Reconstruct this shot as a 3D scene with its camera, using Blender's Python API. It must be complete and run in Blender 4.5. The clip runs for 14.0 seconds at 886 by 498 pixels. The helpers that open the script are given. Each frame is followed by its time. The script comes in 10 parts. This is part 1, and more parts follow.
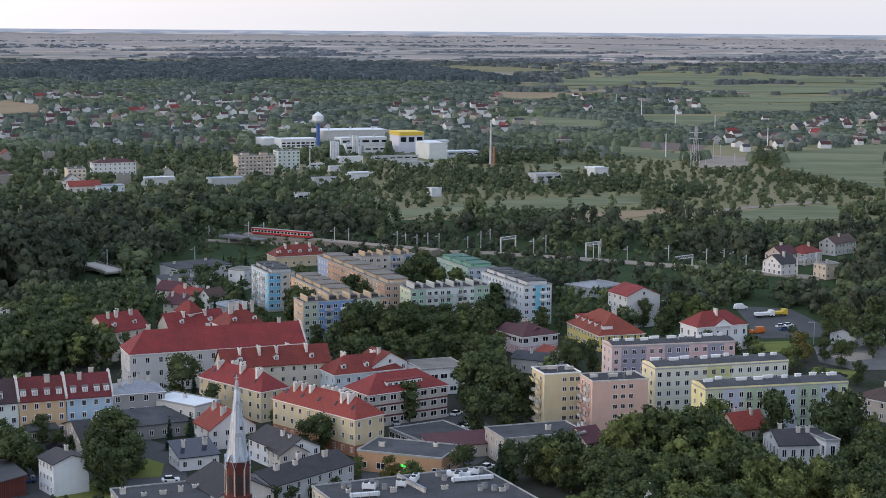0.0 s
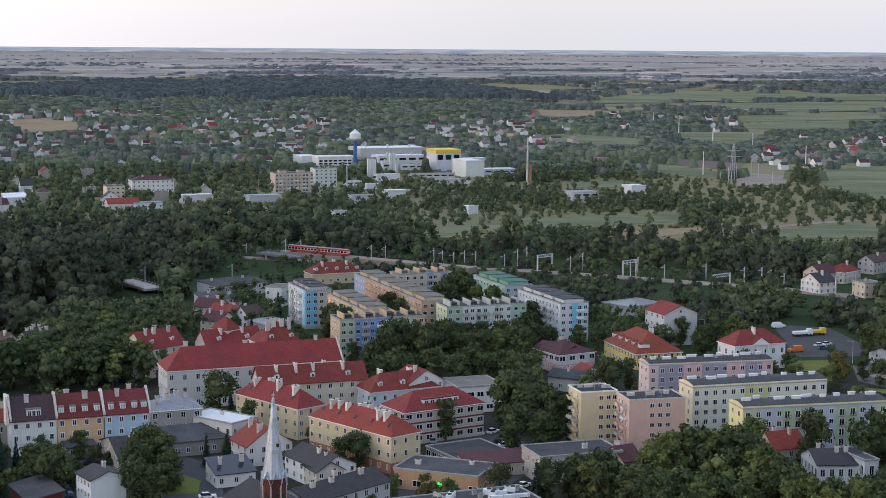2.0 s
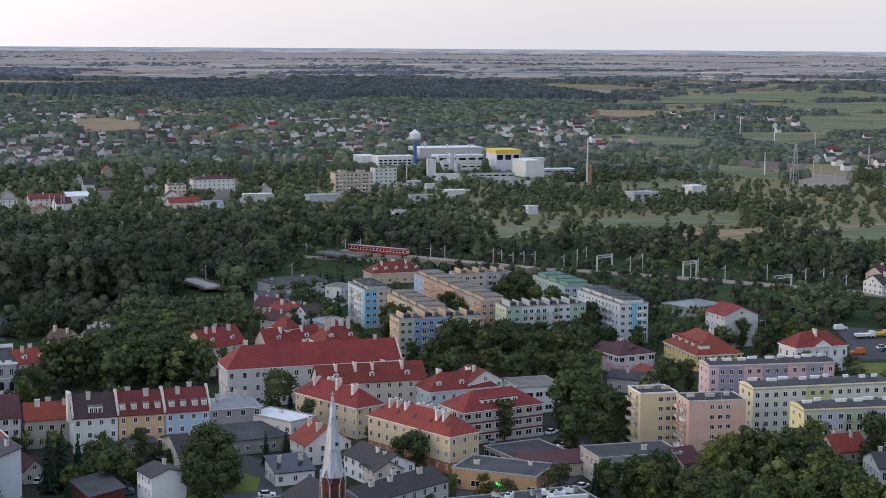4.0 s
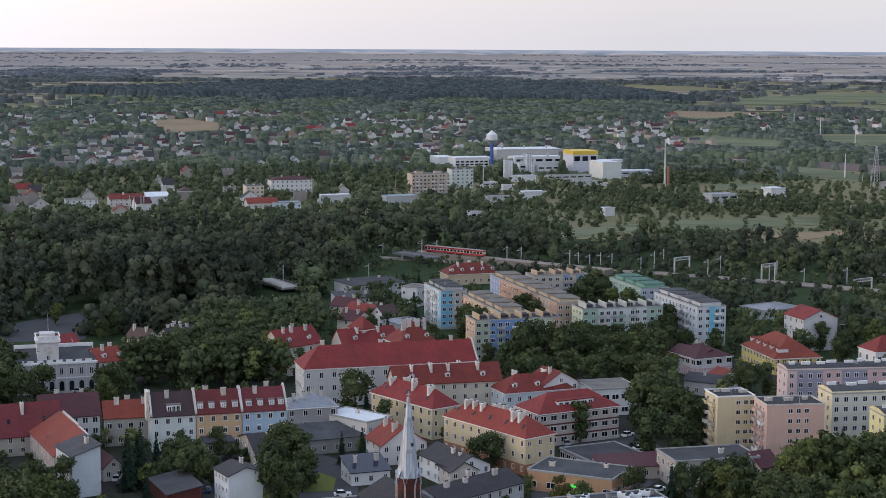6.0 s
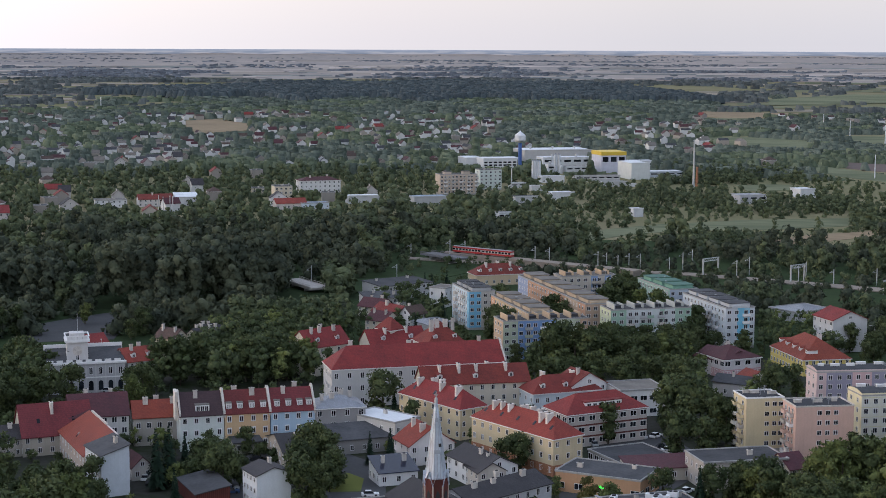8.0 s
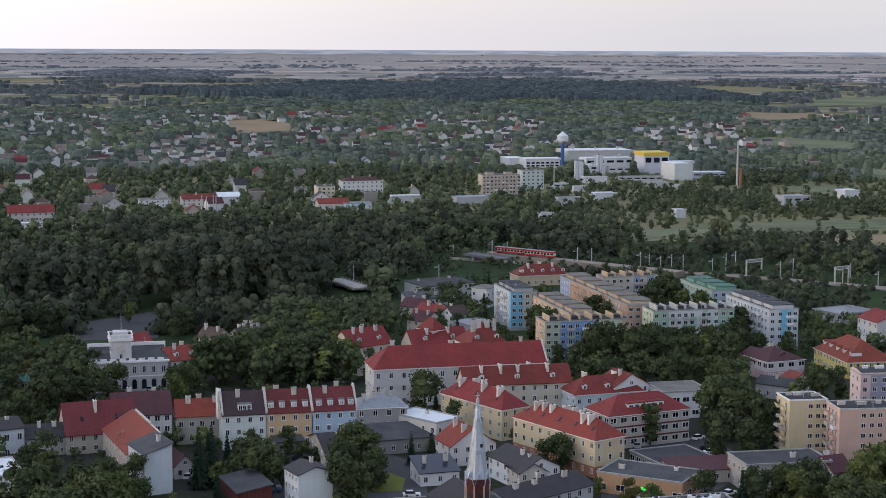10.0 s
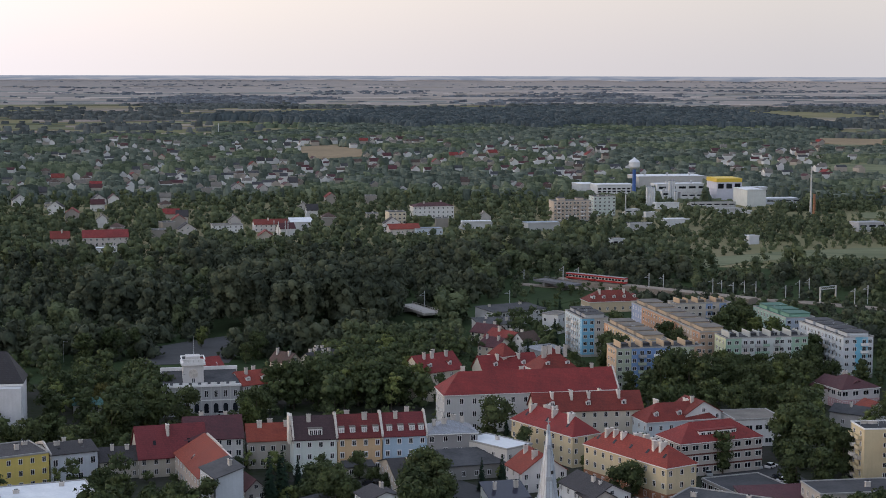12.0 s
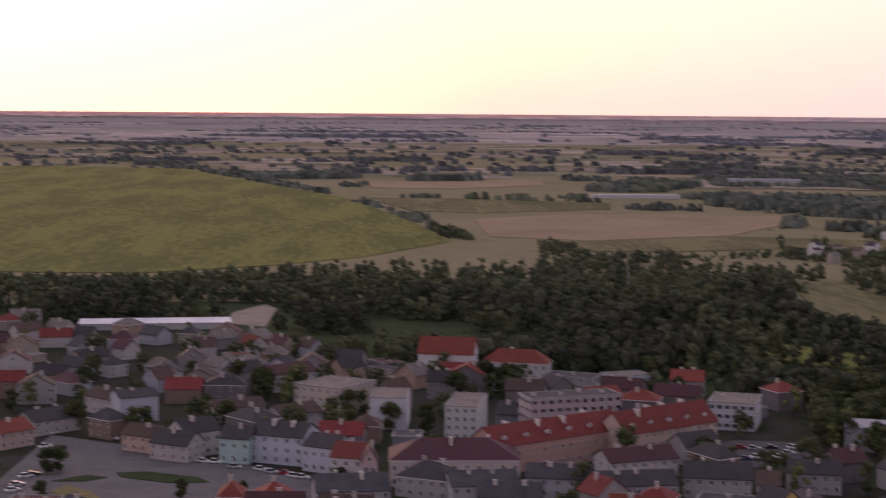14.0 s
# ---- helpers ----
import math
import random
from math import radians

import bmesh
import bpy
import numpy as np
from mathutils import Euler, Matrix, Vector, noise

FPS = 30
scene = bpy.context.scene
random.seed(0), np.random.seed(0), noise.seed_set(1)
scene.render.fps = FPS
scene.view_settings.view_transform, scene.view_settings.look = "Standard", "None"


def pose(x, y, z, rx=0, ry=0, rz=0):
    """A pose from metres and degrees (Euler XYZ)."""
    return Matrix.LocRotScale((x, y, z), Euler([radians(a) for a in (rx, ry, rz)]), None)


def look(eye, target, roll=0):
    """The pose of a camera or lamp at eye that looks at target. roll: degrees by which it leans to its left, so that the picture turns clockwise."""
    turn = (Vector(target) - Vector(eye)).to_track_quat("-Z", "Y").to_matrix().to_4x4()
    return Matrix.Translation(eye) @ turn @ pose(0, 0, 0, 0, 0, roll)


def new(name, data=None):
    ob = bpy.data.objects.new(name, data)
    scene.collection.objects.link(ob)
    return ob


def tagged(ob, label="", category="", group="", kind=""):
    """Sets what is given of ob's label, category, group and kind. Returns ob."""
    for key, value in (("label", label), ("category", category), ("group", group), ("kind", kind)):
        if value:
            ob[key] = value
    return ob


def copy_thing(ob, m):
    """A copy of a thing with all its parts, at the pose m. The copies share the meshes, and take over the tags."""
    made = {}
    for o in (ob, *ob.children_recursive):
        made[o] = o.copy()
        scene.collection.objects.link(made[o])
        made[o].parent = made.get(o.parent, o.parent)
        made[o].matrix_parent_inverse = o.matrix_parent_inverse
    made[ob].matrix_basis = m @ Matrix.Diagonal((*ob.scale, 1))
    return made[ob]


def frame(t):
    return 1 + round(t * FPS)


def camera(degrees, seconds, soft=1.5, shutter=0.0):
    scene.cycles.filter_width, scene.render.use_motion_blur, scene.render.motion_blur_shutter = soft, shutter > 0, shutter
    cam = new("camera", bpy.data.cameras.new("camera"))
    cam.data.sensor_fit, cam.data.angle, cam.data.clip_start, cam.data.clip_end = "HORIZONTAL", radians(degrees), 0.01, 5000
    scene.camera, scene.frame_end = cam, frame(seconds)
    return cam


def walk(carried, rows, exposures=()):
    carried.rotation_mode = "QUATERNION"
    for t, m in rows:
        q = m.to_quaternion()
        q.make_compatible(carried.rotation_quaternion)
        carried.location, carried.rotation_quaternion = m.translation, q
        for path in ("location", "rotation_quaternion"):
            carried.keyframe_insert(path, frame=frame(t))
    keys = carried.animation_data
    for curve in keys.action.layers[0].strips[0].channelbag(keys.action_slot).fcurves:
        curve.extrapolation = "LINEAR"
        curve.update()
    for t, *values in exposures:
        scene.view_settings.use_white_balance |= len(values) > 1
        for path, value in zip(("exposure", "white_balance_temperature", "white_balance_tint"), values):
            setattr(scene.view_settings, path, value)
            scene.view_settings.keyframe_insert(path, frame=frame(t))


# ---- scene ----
import itertools
EYE = (0.0, 0.0, 112.0)


def aim(yaw, pitch, roll):
    """The camera hovers at EYE: degrees to the left of +y, up, and leaning."""
    a, b = radians(yaw), radians(pitch)
    way = Vector((-math.sin(a) * math.cos(b), math.cos(a) * math.cos(b), math.sin(b)))
    return look(EYE, Vector(EYE) + way * 100, roll)


cam = camera(29.72, 14.0, soft=0.9, shutter=0.23)
PATH = [
    (0.0, aim(3.408, -7.719, 0.446)),
    (0.5, aim(3.514, -7.716, 0.454)),
    (1.0, aim(3.845, -7.711, 0.422)),
    (1.5, aim(4.263, -7.241, 0.419)),
    (2.0, aim(4.681, -7.121, 0.399)),
    (4.5, aim(7.499, -7.131, 0.356)),
    (5.0, aim(8.32, -7.116, 0.338)),
    (5.5, aim(8.885, -7.102, 0.318)),
    (6.0, aim(9.374, -7.111, 0.305)),
    (6.5, aim(9.586, -7.101, 0.289)),
    (7.0, aim(9.792, -7.104, 0.286)),
    (7.5, aim(10.043, -7.1, 0.261)),
    (8.0, aim(10.345, -7.095, 0.261)),
    (10.5, aim(12.232, -7.094, 0.246)),
    (11.0, aim(12.614, -7.069, 0.215)),
    (11.5, aim(13.025, -6.691, 0.178)),
    (12.0, aim(14.253, -6.215, 0.141)),
    (12.5, aim(19.835, -5.807, 0.2)),
    (12.6, aim(23.974, -5.755, 0.33)),
    (12.7, aim(27.177, -5.719, 0.45)),
    (12.8, aim(32.655, -5.727, 0.45)),
    (12.9, aim(37.059, -5.694, 0.45)),
    (13.0, aim(41.824, -5.665, 0.45)),
    (13.1, aim(49.353, -5.681, 0.45)),
    (13.2, aim(54.496, -5.696, 0.45)),
    (13.3, aim(62.059, -5.744, 0.45)),
    (13.4, aim(66.909, -5.76, 0.45)),
    (13.5, aim(71.072, -5.776, 0.45)),
    (13.6, aim(76.301, -5.778, 0.45)),
    (13.7, aim(79.445, -5.806, 0.45)),
    (13.8, aim(83.422, -5.627, 0.45)),
    (13.9, aim(85.572, -5.339, 0.45)),
    (14.0, aim(87.331, -4.922, 0.45)),
]
EXPOSURES = [(0.0, 0.24, 5690, 12), (2.0, 0.18, 5710, 12), (5.0, 0.07, 5740, 14), (11.0, 0.0, 5760, 14), (12.2, -0.2, 5940, 14), (12.6, -0.35, 5970, 15), (13.0, -0.5, 5970, 16), (13.5, -0.55, 6000, 24), (14.0, -0.60, 6900, 47)]
walk(cam, PATH, EXPOSURES)

# ---- daylight: hazy evening sky, the sun at the horizon far to the left ----
SUN_AZ = 106.0   # degrees to the left of +y
SUN_EL = 4.0
world = bpy.data.worlds.new("evening_sky")
scene.world = world
world.use_nodes = True
wn, wl = world.node_tree.nodes, world.node_tree.links
sky = wn.new("ShaderNodeTexSky")
sky.sky_type = "NISHITA"
sky.sun_disc = False
sky.sun_elevation = radians(SUN_EL)
sky.sun_rotation = radians(-SUN_AZ)
sky.dust_density = 3.0
sky.air_density = 1.0
sky.altitude = 100
back = wn["Background"]
# a milky veil of haze lies over the clear sky, warmer and brighter toward the sun
geo = wn.new("ShaderNodeTexCoord")
sep = wn.new("ShaderNodeSeparateXYZ")
wl.new(geo.outputs["Generated"], sep.inputs[0])
dot = wn.new("ShaderNodeVectorMath")
dot.operation = "DOT_PRODUCT"
wl.new(geo.outputs["Generated"], dot.inputs[0])
dot.inputs[1].default_value = (-math.sin(radians(SUN_AZ)), math.cos(radians(SUN_AZ)), 0.0)
turned = wn.new("ShaderNodeMapRange")
turned.inputs["From Min"].default_value, turned.inputs["From Max"].default_value = -1.0, 1.0
wl.new(dot.outputs["Value"], turned.inputs["Value"])
veil = wn.new("ShaderNodeValToRGB")
first, last = veil.color_ramp.elements
first.position, first.color = 0.0, (0.72, 0.69, 0.67, 1)
last.position, last.color = 1.0, (3.0, 2.2, 1.3, 1)
for pos, col in ((0.38, (0.77, 0.72, 0.64)), (0.47, (0.885, 0.805, 0.705)), (0.54, (1.02, 0.92, 0.79)), (0.65, (1.24, 1.11, 0.99)), (0.91, (1.50, 1.33, 1.12)), (0.97, (1.75, 1.46, 1.10))):
    e = veil.color_ramp.elements.new(pos)
    e.color = (*col, 1)
wl.new(turned.outputs["Result"], veil.inputs[0])
high = wn.new("ShaderNodeValToRGB")
for el, (pos, col) in zip((high.color_ramp.elements[0], high.color_ramp.elements[1]),
                          ((0.0, (0.95, 0.94, 0.98, 1)), (1.0, (0.62, 0.78, 1.04, 1)))):
    el.position, el.color = pos, col
e = high.color_ramp.elements.new(0.06)
e.color = (1.10, 1.06, 1.02, 1)
e = high.color_ramp.elements.new(0.25)
e.color = (0.82, 0.92, 1.09, 1)
wl.new(sep.outputs["Z"], high.inputs[0])
rosy = wn.new("ShaderNodeValToRGB")
rosy.color_ramp.elements[0].position, rosy.color_ramp.elements[0].color = 0.0, (0.94, 0.89, 0.90, 1)
rosy.color_ramp.elements[1].position, rosy.color_ramp.elements[1].color = 1.0, (0.62, 0.78, 1.04, 1)
for pos, col in ((0.018, (0.98, 0.935, 0.93)), (0.05, (1.02, 1.0, 0.975)), (0.11, (1.12, 1.11, 1.07)), (0.25, (0.82, 0.92, 1.09))):
    e = rosy.color_ramp.elements.new(pos)
    e.color = (*col, 1)
wl.new(sep.outputs["Z"], rosy.inputs[0])
sunward = wn.new("ShaderNodeMapRange")
sunward.inputs["From Min"].default_value, sunward.inputs["From Max"].default_value = 0.72, 0.95
wl.new(turned.outputs["Result"], sunward.inputs["Value"])
glow = wn.new("ShaderNodeMix")
glow.data_type = "RGBA"
wl.new(sunward.outputs["Result"], glow.inputs["Factor"])
wl.new(high.outputs[0], glow.inputs["A"])
wl.new(rosy.outputs[0], glow.inputs["B"])
mul = wn.new("ShaderNodeMix")
mul.data_type, mul.blend_type = "RGBA", "MULTIPLY"
mul.inputs["Factor"].default_value = 1.0
wl.new(veil.outputs[0], mul.inputs["A"])
wl.new(glow.outputs["Result"], mul.inputs["B"])
nish = wn.new("ShaderNodeMix")
nish.data_type, nish.blend_type = "RGBA", "MULTIPLY"
nish.inputs["Factor"].default_value = 1.0
wl.new(sky.outputs[0], nish.inputs["A"])
nish.inputs["B"].default_value = (0.05, 0.05, 0.05, 1)
add = wn.new("ShaderNodeMix")
add.data_type, add.blend_type = "RGBA", "ADD"
add.inputs["Factor"].default_value = 1.0
wl.new(nish.outputs["Result"], add.inputs["A"])
wl.new(mul.outputs["Result"], add.inputs["B"])
wl.new(add.outputs["Result"], back.inputs["Color"])
back.inputs["Strength"].default_value = 1.0

lamp = bpy.data.lights.new("sun", "SUN")
lamp.energy, lamp.angle, lamp.color = 0.35, radians(10), (1.0, 0.78, 0.6)
sun = new("sun", lamp)
sun.matrix_world = look((0, 0, 300), Vector((0, 0, 300)) - Vector((-math.sin(radians(SUN_AZ)), math.cos(radians(SUN_AZ)), math.tan(radians(SUN_EL + 3)))))

# ---- materials ----
def rgba(c):
    return (c[0], c[1], c[2], 1.0)


def surface(name, color, second=None, rough=0.85, scale=0.25, fine=4.0, amount=0.35, bump=0.0, metal=0.0,
            stretch=(1, 1, 1), courses=0.0, per_object=0.0, per_island=0.0, spec=0.3, grime=0.0, relief=0.05):
    """A weathered surface: two colours mixed by broad and fine noise, with optional courses (rows of tiles or
    panels, metres apart), random shade per object or per loose piece, and streaks of grime."""
    m = bpy.data.materials.new(name)
    m.use_nodes = True
    n, l = m.node_tree.nodes, m.node_tree.links
    bsdf = n["Principled BSDF"]
    bsdf.inputs["Roughness"].default_value = rough
    bsdf.inputs["Metallic"].default_value = metal
    bsdf.inputs["Specular IOR Level"].default_value = spec
    second = second or tuple(c * 0.6 for c in color)
    tc = n.new("ShaderNodeTexCoord")
    mp = n.new("ShaderNodeMapping")
    mp.inputs["Scale"].default_value = stretch
    l.new(tc.outputs["Object"], mp.inputs["Vector"])
    broad = n.new("ShaderNodeTexNoise")
    broad.inputs["Scale"].default_value = scale
    broad.inputs["Detail"].default_value = 5
    l.new(mp.outputs[0], broad.inputs["Vector"])
    grain = n.new("ShaderNodeTexNoise")
    grain.inputs["Scale"].default_value = fine
    grain.inputs["Detail"].default_value = 3
    l.new(mp.outputs[0], grain.inputs["Vector"])
    mean = n.new("ShaderNodeMath")
    mean.operation = "MULTIPLY_ADD"
    mean.inputs[1].default_value = 0.4
    l.new(grain.outputs["Fac"], mean.inputs[0])
    half = n.new("ShaderNodeMath")
    half.operation = "MULTIPLY"
    half.inputs[1].default_value = 0.6
    l.new(broad.outputs["Fac"], half.inputs[0])
    l.new(half.outputs[0], mean.inputs[2])
    rng = n.new("ShaderNodeMapRange")
    rng.inputs["From Min"].default_value = 0.5 - 0.5 * (0.6 - amount * 0.5)
    rng.inputs["From Max"].default_value = 0.5 + 0.5 * (0.6 - amount * 0.5)
    l.new(mean.outputs[0], rng.inputs["Value"])
    mix = n.new("ShaderNodeMix")
    mix.data_type = "RGBA"
    mix.inputs["A"].default_value = rgba(color)
    mix.inputs["B"].default_value = rgba(second)
    l.new(rng.outputs["Result"], mix.inputs["Factor"])
    out = mix.outputs["Result"]
    height = mean.outputs[0]
    if grime:
        st = n.new("ShaderNodeMapping")
        st.inputs["Scale"].default_value = (1.4, 1.4, 0.12)
        l.new(tc.outputs["Object"], st.inputs["Vector"])
        gr = n.new("ShaderNodeTexNoise")
        gr.inputs["Scale"].default_value = 1.0
        gr.inputs["Detail"].default_value = 6
        l.new(st.outputs[0], gr.inputs["Vector"])
        gm = n.new("ShaderNodeMapRange")
        gm.inputs["From Min"].default_value, gm.inputs["From Max"].default_value = 0.48, 0.75
        gm.inputs["To Max"].default_value = grime
        l.new(gr.outputs["Fac"], gm.inputs["Value"])
        dirt = n.new("ShaderNodeMix")
        dirt.data_type = "RGBA"
        dirt.inputs["B"].default_value = rgba(tuple(c * 0.45 + 0.02 for c in color))
        l.new(gm.outputs["Result"], dirt.inputs["Factor"])
        l.new(out, dirt.inputs["A"])
        out = dirt.outputs["Result"]
    if courses:
        wave = n.new("ShaderNodeTexBrick")
        wave.inputs["Scale"].default_value = 1.0
        wave.inputs["Brick Width"].default_value = courses * 0.8
        wave.inputs["Row Height"].default_value = courses
        wave.inputs["Mortar Size"].default_value = courses * 0.07
        wave.inputs["Color1"].default_value = (1, 1, 1, 1)
        wave.inputs["Color2"].default_value = (0.78, 0.76, 0.76, 1)
        wave.inputs["Mortar"].default_value = (0.55, 0.52, 0.52, 1)
        l.new(tc.outputs["Object"], wave.inputs["Vector"])
        tm = n.new("ShaderNodeMix")
        tm.data_type, tm.blend_type = "RGBA", "MULTIPLY"
        tm.inputs["Factor"].default_value = 0.8
        l.new(out, tm.inputs["A"])
        l.new(wave.outputs["Color"], tm.inputs["B"])
        out = tm.outputs["Result"]
        height = wave.outputs["Fac"]
    for on, node, socket in ((per_object, "ShaderNodeObjectInfo", "Random"), (per_island, "ShaderNodeNewGeometry", "Random Per Island")):
        if on:
            rn = n.new(node)
            mr = n.new("ShaderNodeMapRange")
            mr.inputs["To Min"].default_value, mr.inputs["To Max"].default_value = 1 - on, 1 + on
            l.new(rn.outputs[socket], mr.inputs["Value"])
            hv = n.new("ShaderNodeHueSaturation")
            l.new(mr.outputs["Result"], hv.inputs["Value"])
            hr = n.new("ShaderNodeMapRange")
            hr.inputs["To Min"].default_value, hr.inputs["To Max"].default_value = 0.5 + on * 0.05, 0.5 - on * 0.05
            l.new(rn.outputs[socket], hr.inputs["Value"])
            l.new(hr.outputs["Result"], hv.inputs["Hue"])
            l.new(out, hv.inputs["Color"])
            out = hv.outputs["Color"]
    l.new(out, bsdf.inputs["Base Color"])
    if bump:
        b = n.new("ShaderNodeBump")
        b.inputs["Strength"].default_value = bump
        b.inputs["Distance"].default_value = relief
        l.new(height, b.inputs["Height"])
        l.new(b.outputs[0], bsdf.inputs["Normal"])
    return m


PLASTER = {}


def plaster(r, g, b):
    """Painted render in the given colour, streaked and patchy; one material per colour."""
    key = (r, g, b)
    if key not in PLASTER:
        PLASTER[key] = surface("painted_plaster", key, tuple(c * 0.8 for c in key), rough=0.9, scale=0.3, fine=2.5, amount=0.3, bump=0.12, grime=0.16)
    return PLASTER[key]


TILE_RED = surface("red_clay_tiles", (0.265, 0.044, 0.036), (0.155, 0.032, 0.028), rough=0.75, scale=0.22, fine=2.0, amount=0.5, courses=0.45, bump=0.5, per_object=0.12)
TILE_ORANGE = surface("orange_clay_tiles", (0.285, 0.060, 0.036), (0.19, 0.044, 0.031), rough=0.75, scale=0.22, fine=2.0, amount=0.5, courses=0.45, bump=0.5, per_object=0.1)
TILE_CRIMSON = surface("crimson_tiles", (0.185, 0.036, 0.037), (0.125, 0.028, 0.030), rough=0.75, scale=0.22, fine=2.0, amount=0.5, courses=0.45, bump=0.5, per_object=0.08)
TILE_PLUM = surface("plum_tiles", (0.075, 0.043, 0.047), (0.052, 0.032, 0.036), rough=0.75, scale=0.3, fine=2.0, amount=0.5, courses=0.45, bump=0.4)
TILE_MAROON = surface("maroon_roof_tiles", (0.10, 0.032, 0.036), (0.065, 0.026, 0.03), rough=0.7, scale=0.3, fine=2.0, amount=0.5, courses=0.45, bump=0.4, per_object=0.15)
TILE_DARK = surface("dark_roof_tiles", (0.055, 0.05, 0.052), (0.035, 0.033, 0.037), rough=0.7, scale=0.3, fine=2.0, amount=0.5, courses=0.45, bump=0.4, per_object=0.2)
TILE_BROWN = surface("brown_roof_tiles", (0.11, 0.07, 0.055), (0.07, 0.05, 0.042), rough=0.75, scale=0.3, fine=2.0, amount=0.5, courses=0.45, bump=0.4, per_object=0.15)
FELT = surface("roofing_felt", (0.078, 0.078, 0.083), (0.042, 0.043, 0.048), rough=0.9, scale=0.18, fine=1.2, amount=0.6, bump=0.2, per_object=0.15)
FELT_DARK = surface("tarred_roofing_felt", (0.040, 0.041, 0.047), (0.024, 0.025, 0.030), rough=0.85, scale=0.18, fine=1.2, amount=0.6, bump=0.2)
FELT_PALE = surface("pale_roofing_felt", (0.20, 0.18, 0.155), (0.12, 0.11, 0.10), rough=0.9, scale=0.2, fine=1.2, amount=0.6, bump=0.2)
FELT_GREEN = surface("green_roofing_felt", (0.10, 0.19, 0.15), (0.07, 0.13, 0.105), rough=0.9, scale=0.2, fine=1.2, amount=0.5, bump=0.2)
SHEET = surface("grey_sheet_metal", (0.34, 0.36, 0.39), (0.24, 0.25, 0.28), rough=0.45, metal=0.3, scale=0.3, fine=1.5, amount=0.5, courses=0.6, bump=0.2)
SHEET_WHITE = surface("white_sheet_metal", (0.72, 0.73, 0.75), (0.55, 0.57, 0.6), rough=0.5, scale=0.2, fine=1.5, amount=0.5)
SHEET_BLUE = surface("blue_grey_sheet_metal", (0.30, 0.38, 0.48), (0.22, 0.29, 0.38), rough=0.45, scale=0.2, fine=1.5, amount=0.5, courses=0.6)
COPPER = surface("green_copper", (0.10, 0.22, 0.19), (0.05, 0.10, 0.09), rough=0.55, metal=0.2, scale=0.5, fine=2.0, amount=0.6)
SPIRE_METAL = surface("zinc_spire_sheets", (0.60, 0.66, 0.73), (0.46, 0.51, 0.58), rough=0.42, metal=0.35, scale=0.5, fine=2.5, amount=0.5, courses=0.8, bump=0.2)
BRICK_RED = surface("dark_red_brick", (0.17, 0.05, 0.04), (0.10, 0.035, 0.03), rough=0.9, scale=0.5, fine=3.0, amount=0.5, courses=0.25, bump=0.4)
BRICK_ORANGE = surface("orange_brick", (0.40, 0.20, 0.11), (0.30, 0.14, 0.08), rough=0.9, scale=0.5, fine=3.0, amount=0.4, courses=0.25, bump=0.3)
CONCRETE = surface("weathered_concrete", (0.40, 0.39, 0.37), (0.27, 0.265, 0.26), rough=0.9, scale=0.3, fine=2.0, amount=0.5, bump=0.2, grime=0.3)
CHIMNEY = surface("pale_chimney_render", (0.62, 0.58, 0.53), (0.42, 0.38, 0.34), rough=0.9, scale=0.8, fine=4.0, amount=0.5, grime=0.5, per_object=0.12)
WHITE_CHIMNEY = surface("whitewashed_chimney", (0.78, 0.74, 0.68), (0.52, 0.47, 0.42), rough=0.9, scale=0.8, fine=4.0, amount=0.5, grime=0.3, per_object=0.1)
WHITE = surface("white_paint", (0.80, 0.79, 0.78), (0.66, 0.65, 0.64), rough=0.7, scale=0.5, fine=3.0, amount=0.4)
STEEL = surface("galvanised_steel", (0.52, 0.53, 0.54), (0.40, 0.41, 0.42), rough=0.5, metal=0.4, scale=0.6, fine=3.0, amount=0.4)
DARK = surface("dark_metal", (0.035, 0.036, 0.04), (0.02, 0.02, 0.022), rough=0.6, scale=1.0, fine=4.0)
ASPHALT = surface("worn_asphalt", (0.075, 0.074, 0.076), (0.05, 0.05, 0.052), rough=0.95, scale=0.08, fine=1.0, amount=0.6, bump=0.1)
PAVING = surface("concrete_paving", (0.165, 0.16, 0.155), (0.11, 0.108, 0.108), rough=0.95, scale=0.1, fine=1.2, amount=0.6, courses=1.2, bump=0.1)
GRAVEL = surface("bare_sandy_ground", (0.30, 0.25, 0.20), (0.19, 0.165, 0.14), rough=1.0, scale=0.06, fine=0.8, amount=0.6)
GRASS = surface("rough_grass", (0.045, 0.066, 0.028), (0.028, 0.043, 0.020), rough=1.0, scale=0.03, fine=0.35, amount=0.7, bump=0.3, spec=0.05)
MEADOW = surface("green_meadow", (0.158, 0.170, 0.050), (0.092, 0.108, 0.033), rough=1.0, scale=0.015, fine=0.12, amount=0.95, bump=0.2, spec=0.05, stretch=(0.3, 1.4, 1))
PASTURE = surface("pale_pasture", (0.185, 0.195, 0.118), (0.125, 0.138, 0.082), rough=1.0, scale=0.012, fine=0.09, amount=0.95, bump=0.2, spec=0.05, stretch=(0.3, 1.4, 1))
OLIVE = surface("olive_field", (0.165, 0.160, 0.080), (0.105, 0.106, 0.052), rough=1.0, scale=0.015, fine=0.12, amount=0.95, bump=0.2, spec=0.05, stretch=(0.3, 1.4, 1))
STUBBLE = surface("stubble_field", (0.31, 0.235, 0.15), (0.22, 0.17, 0.11), rough=1.0, scale=0.01, fine=0.1, amount=0.6, spec=0.05)
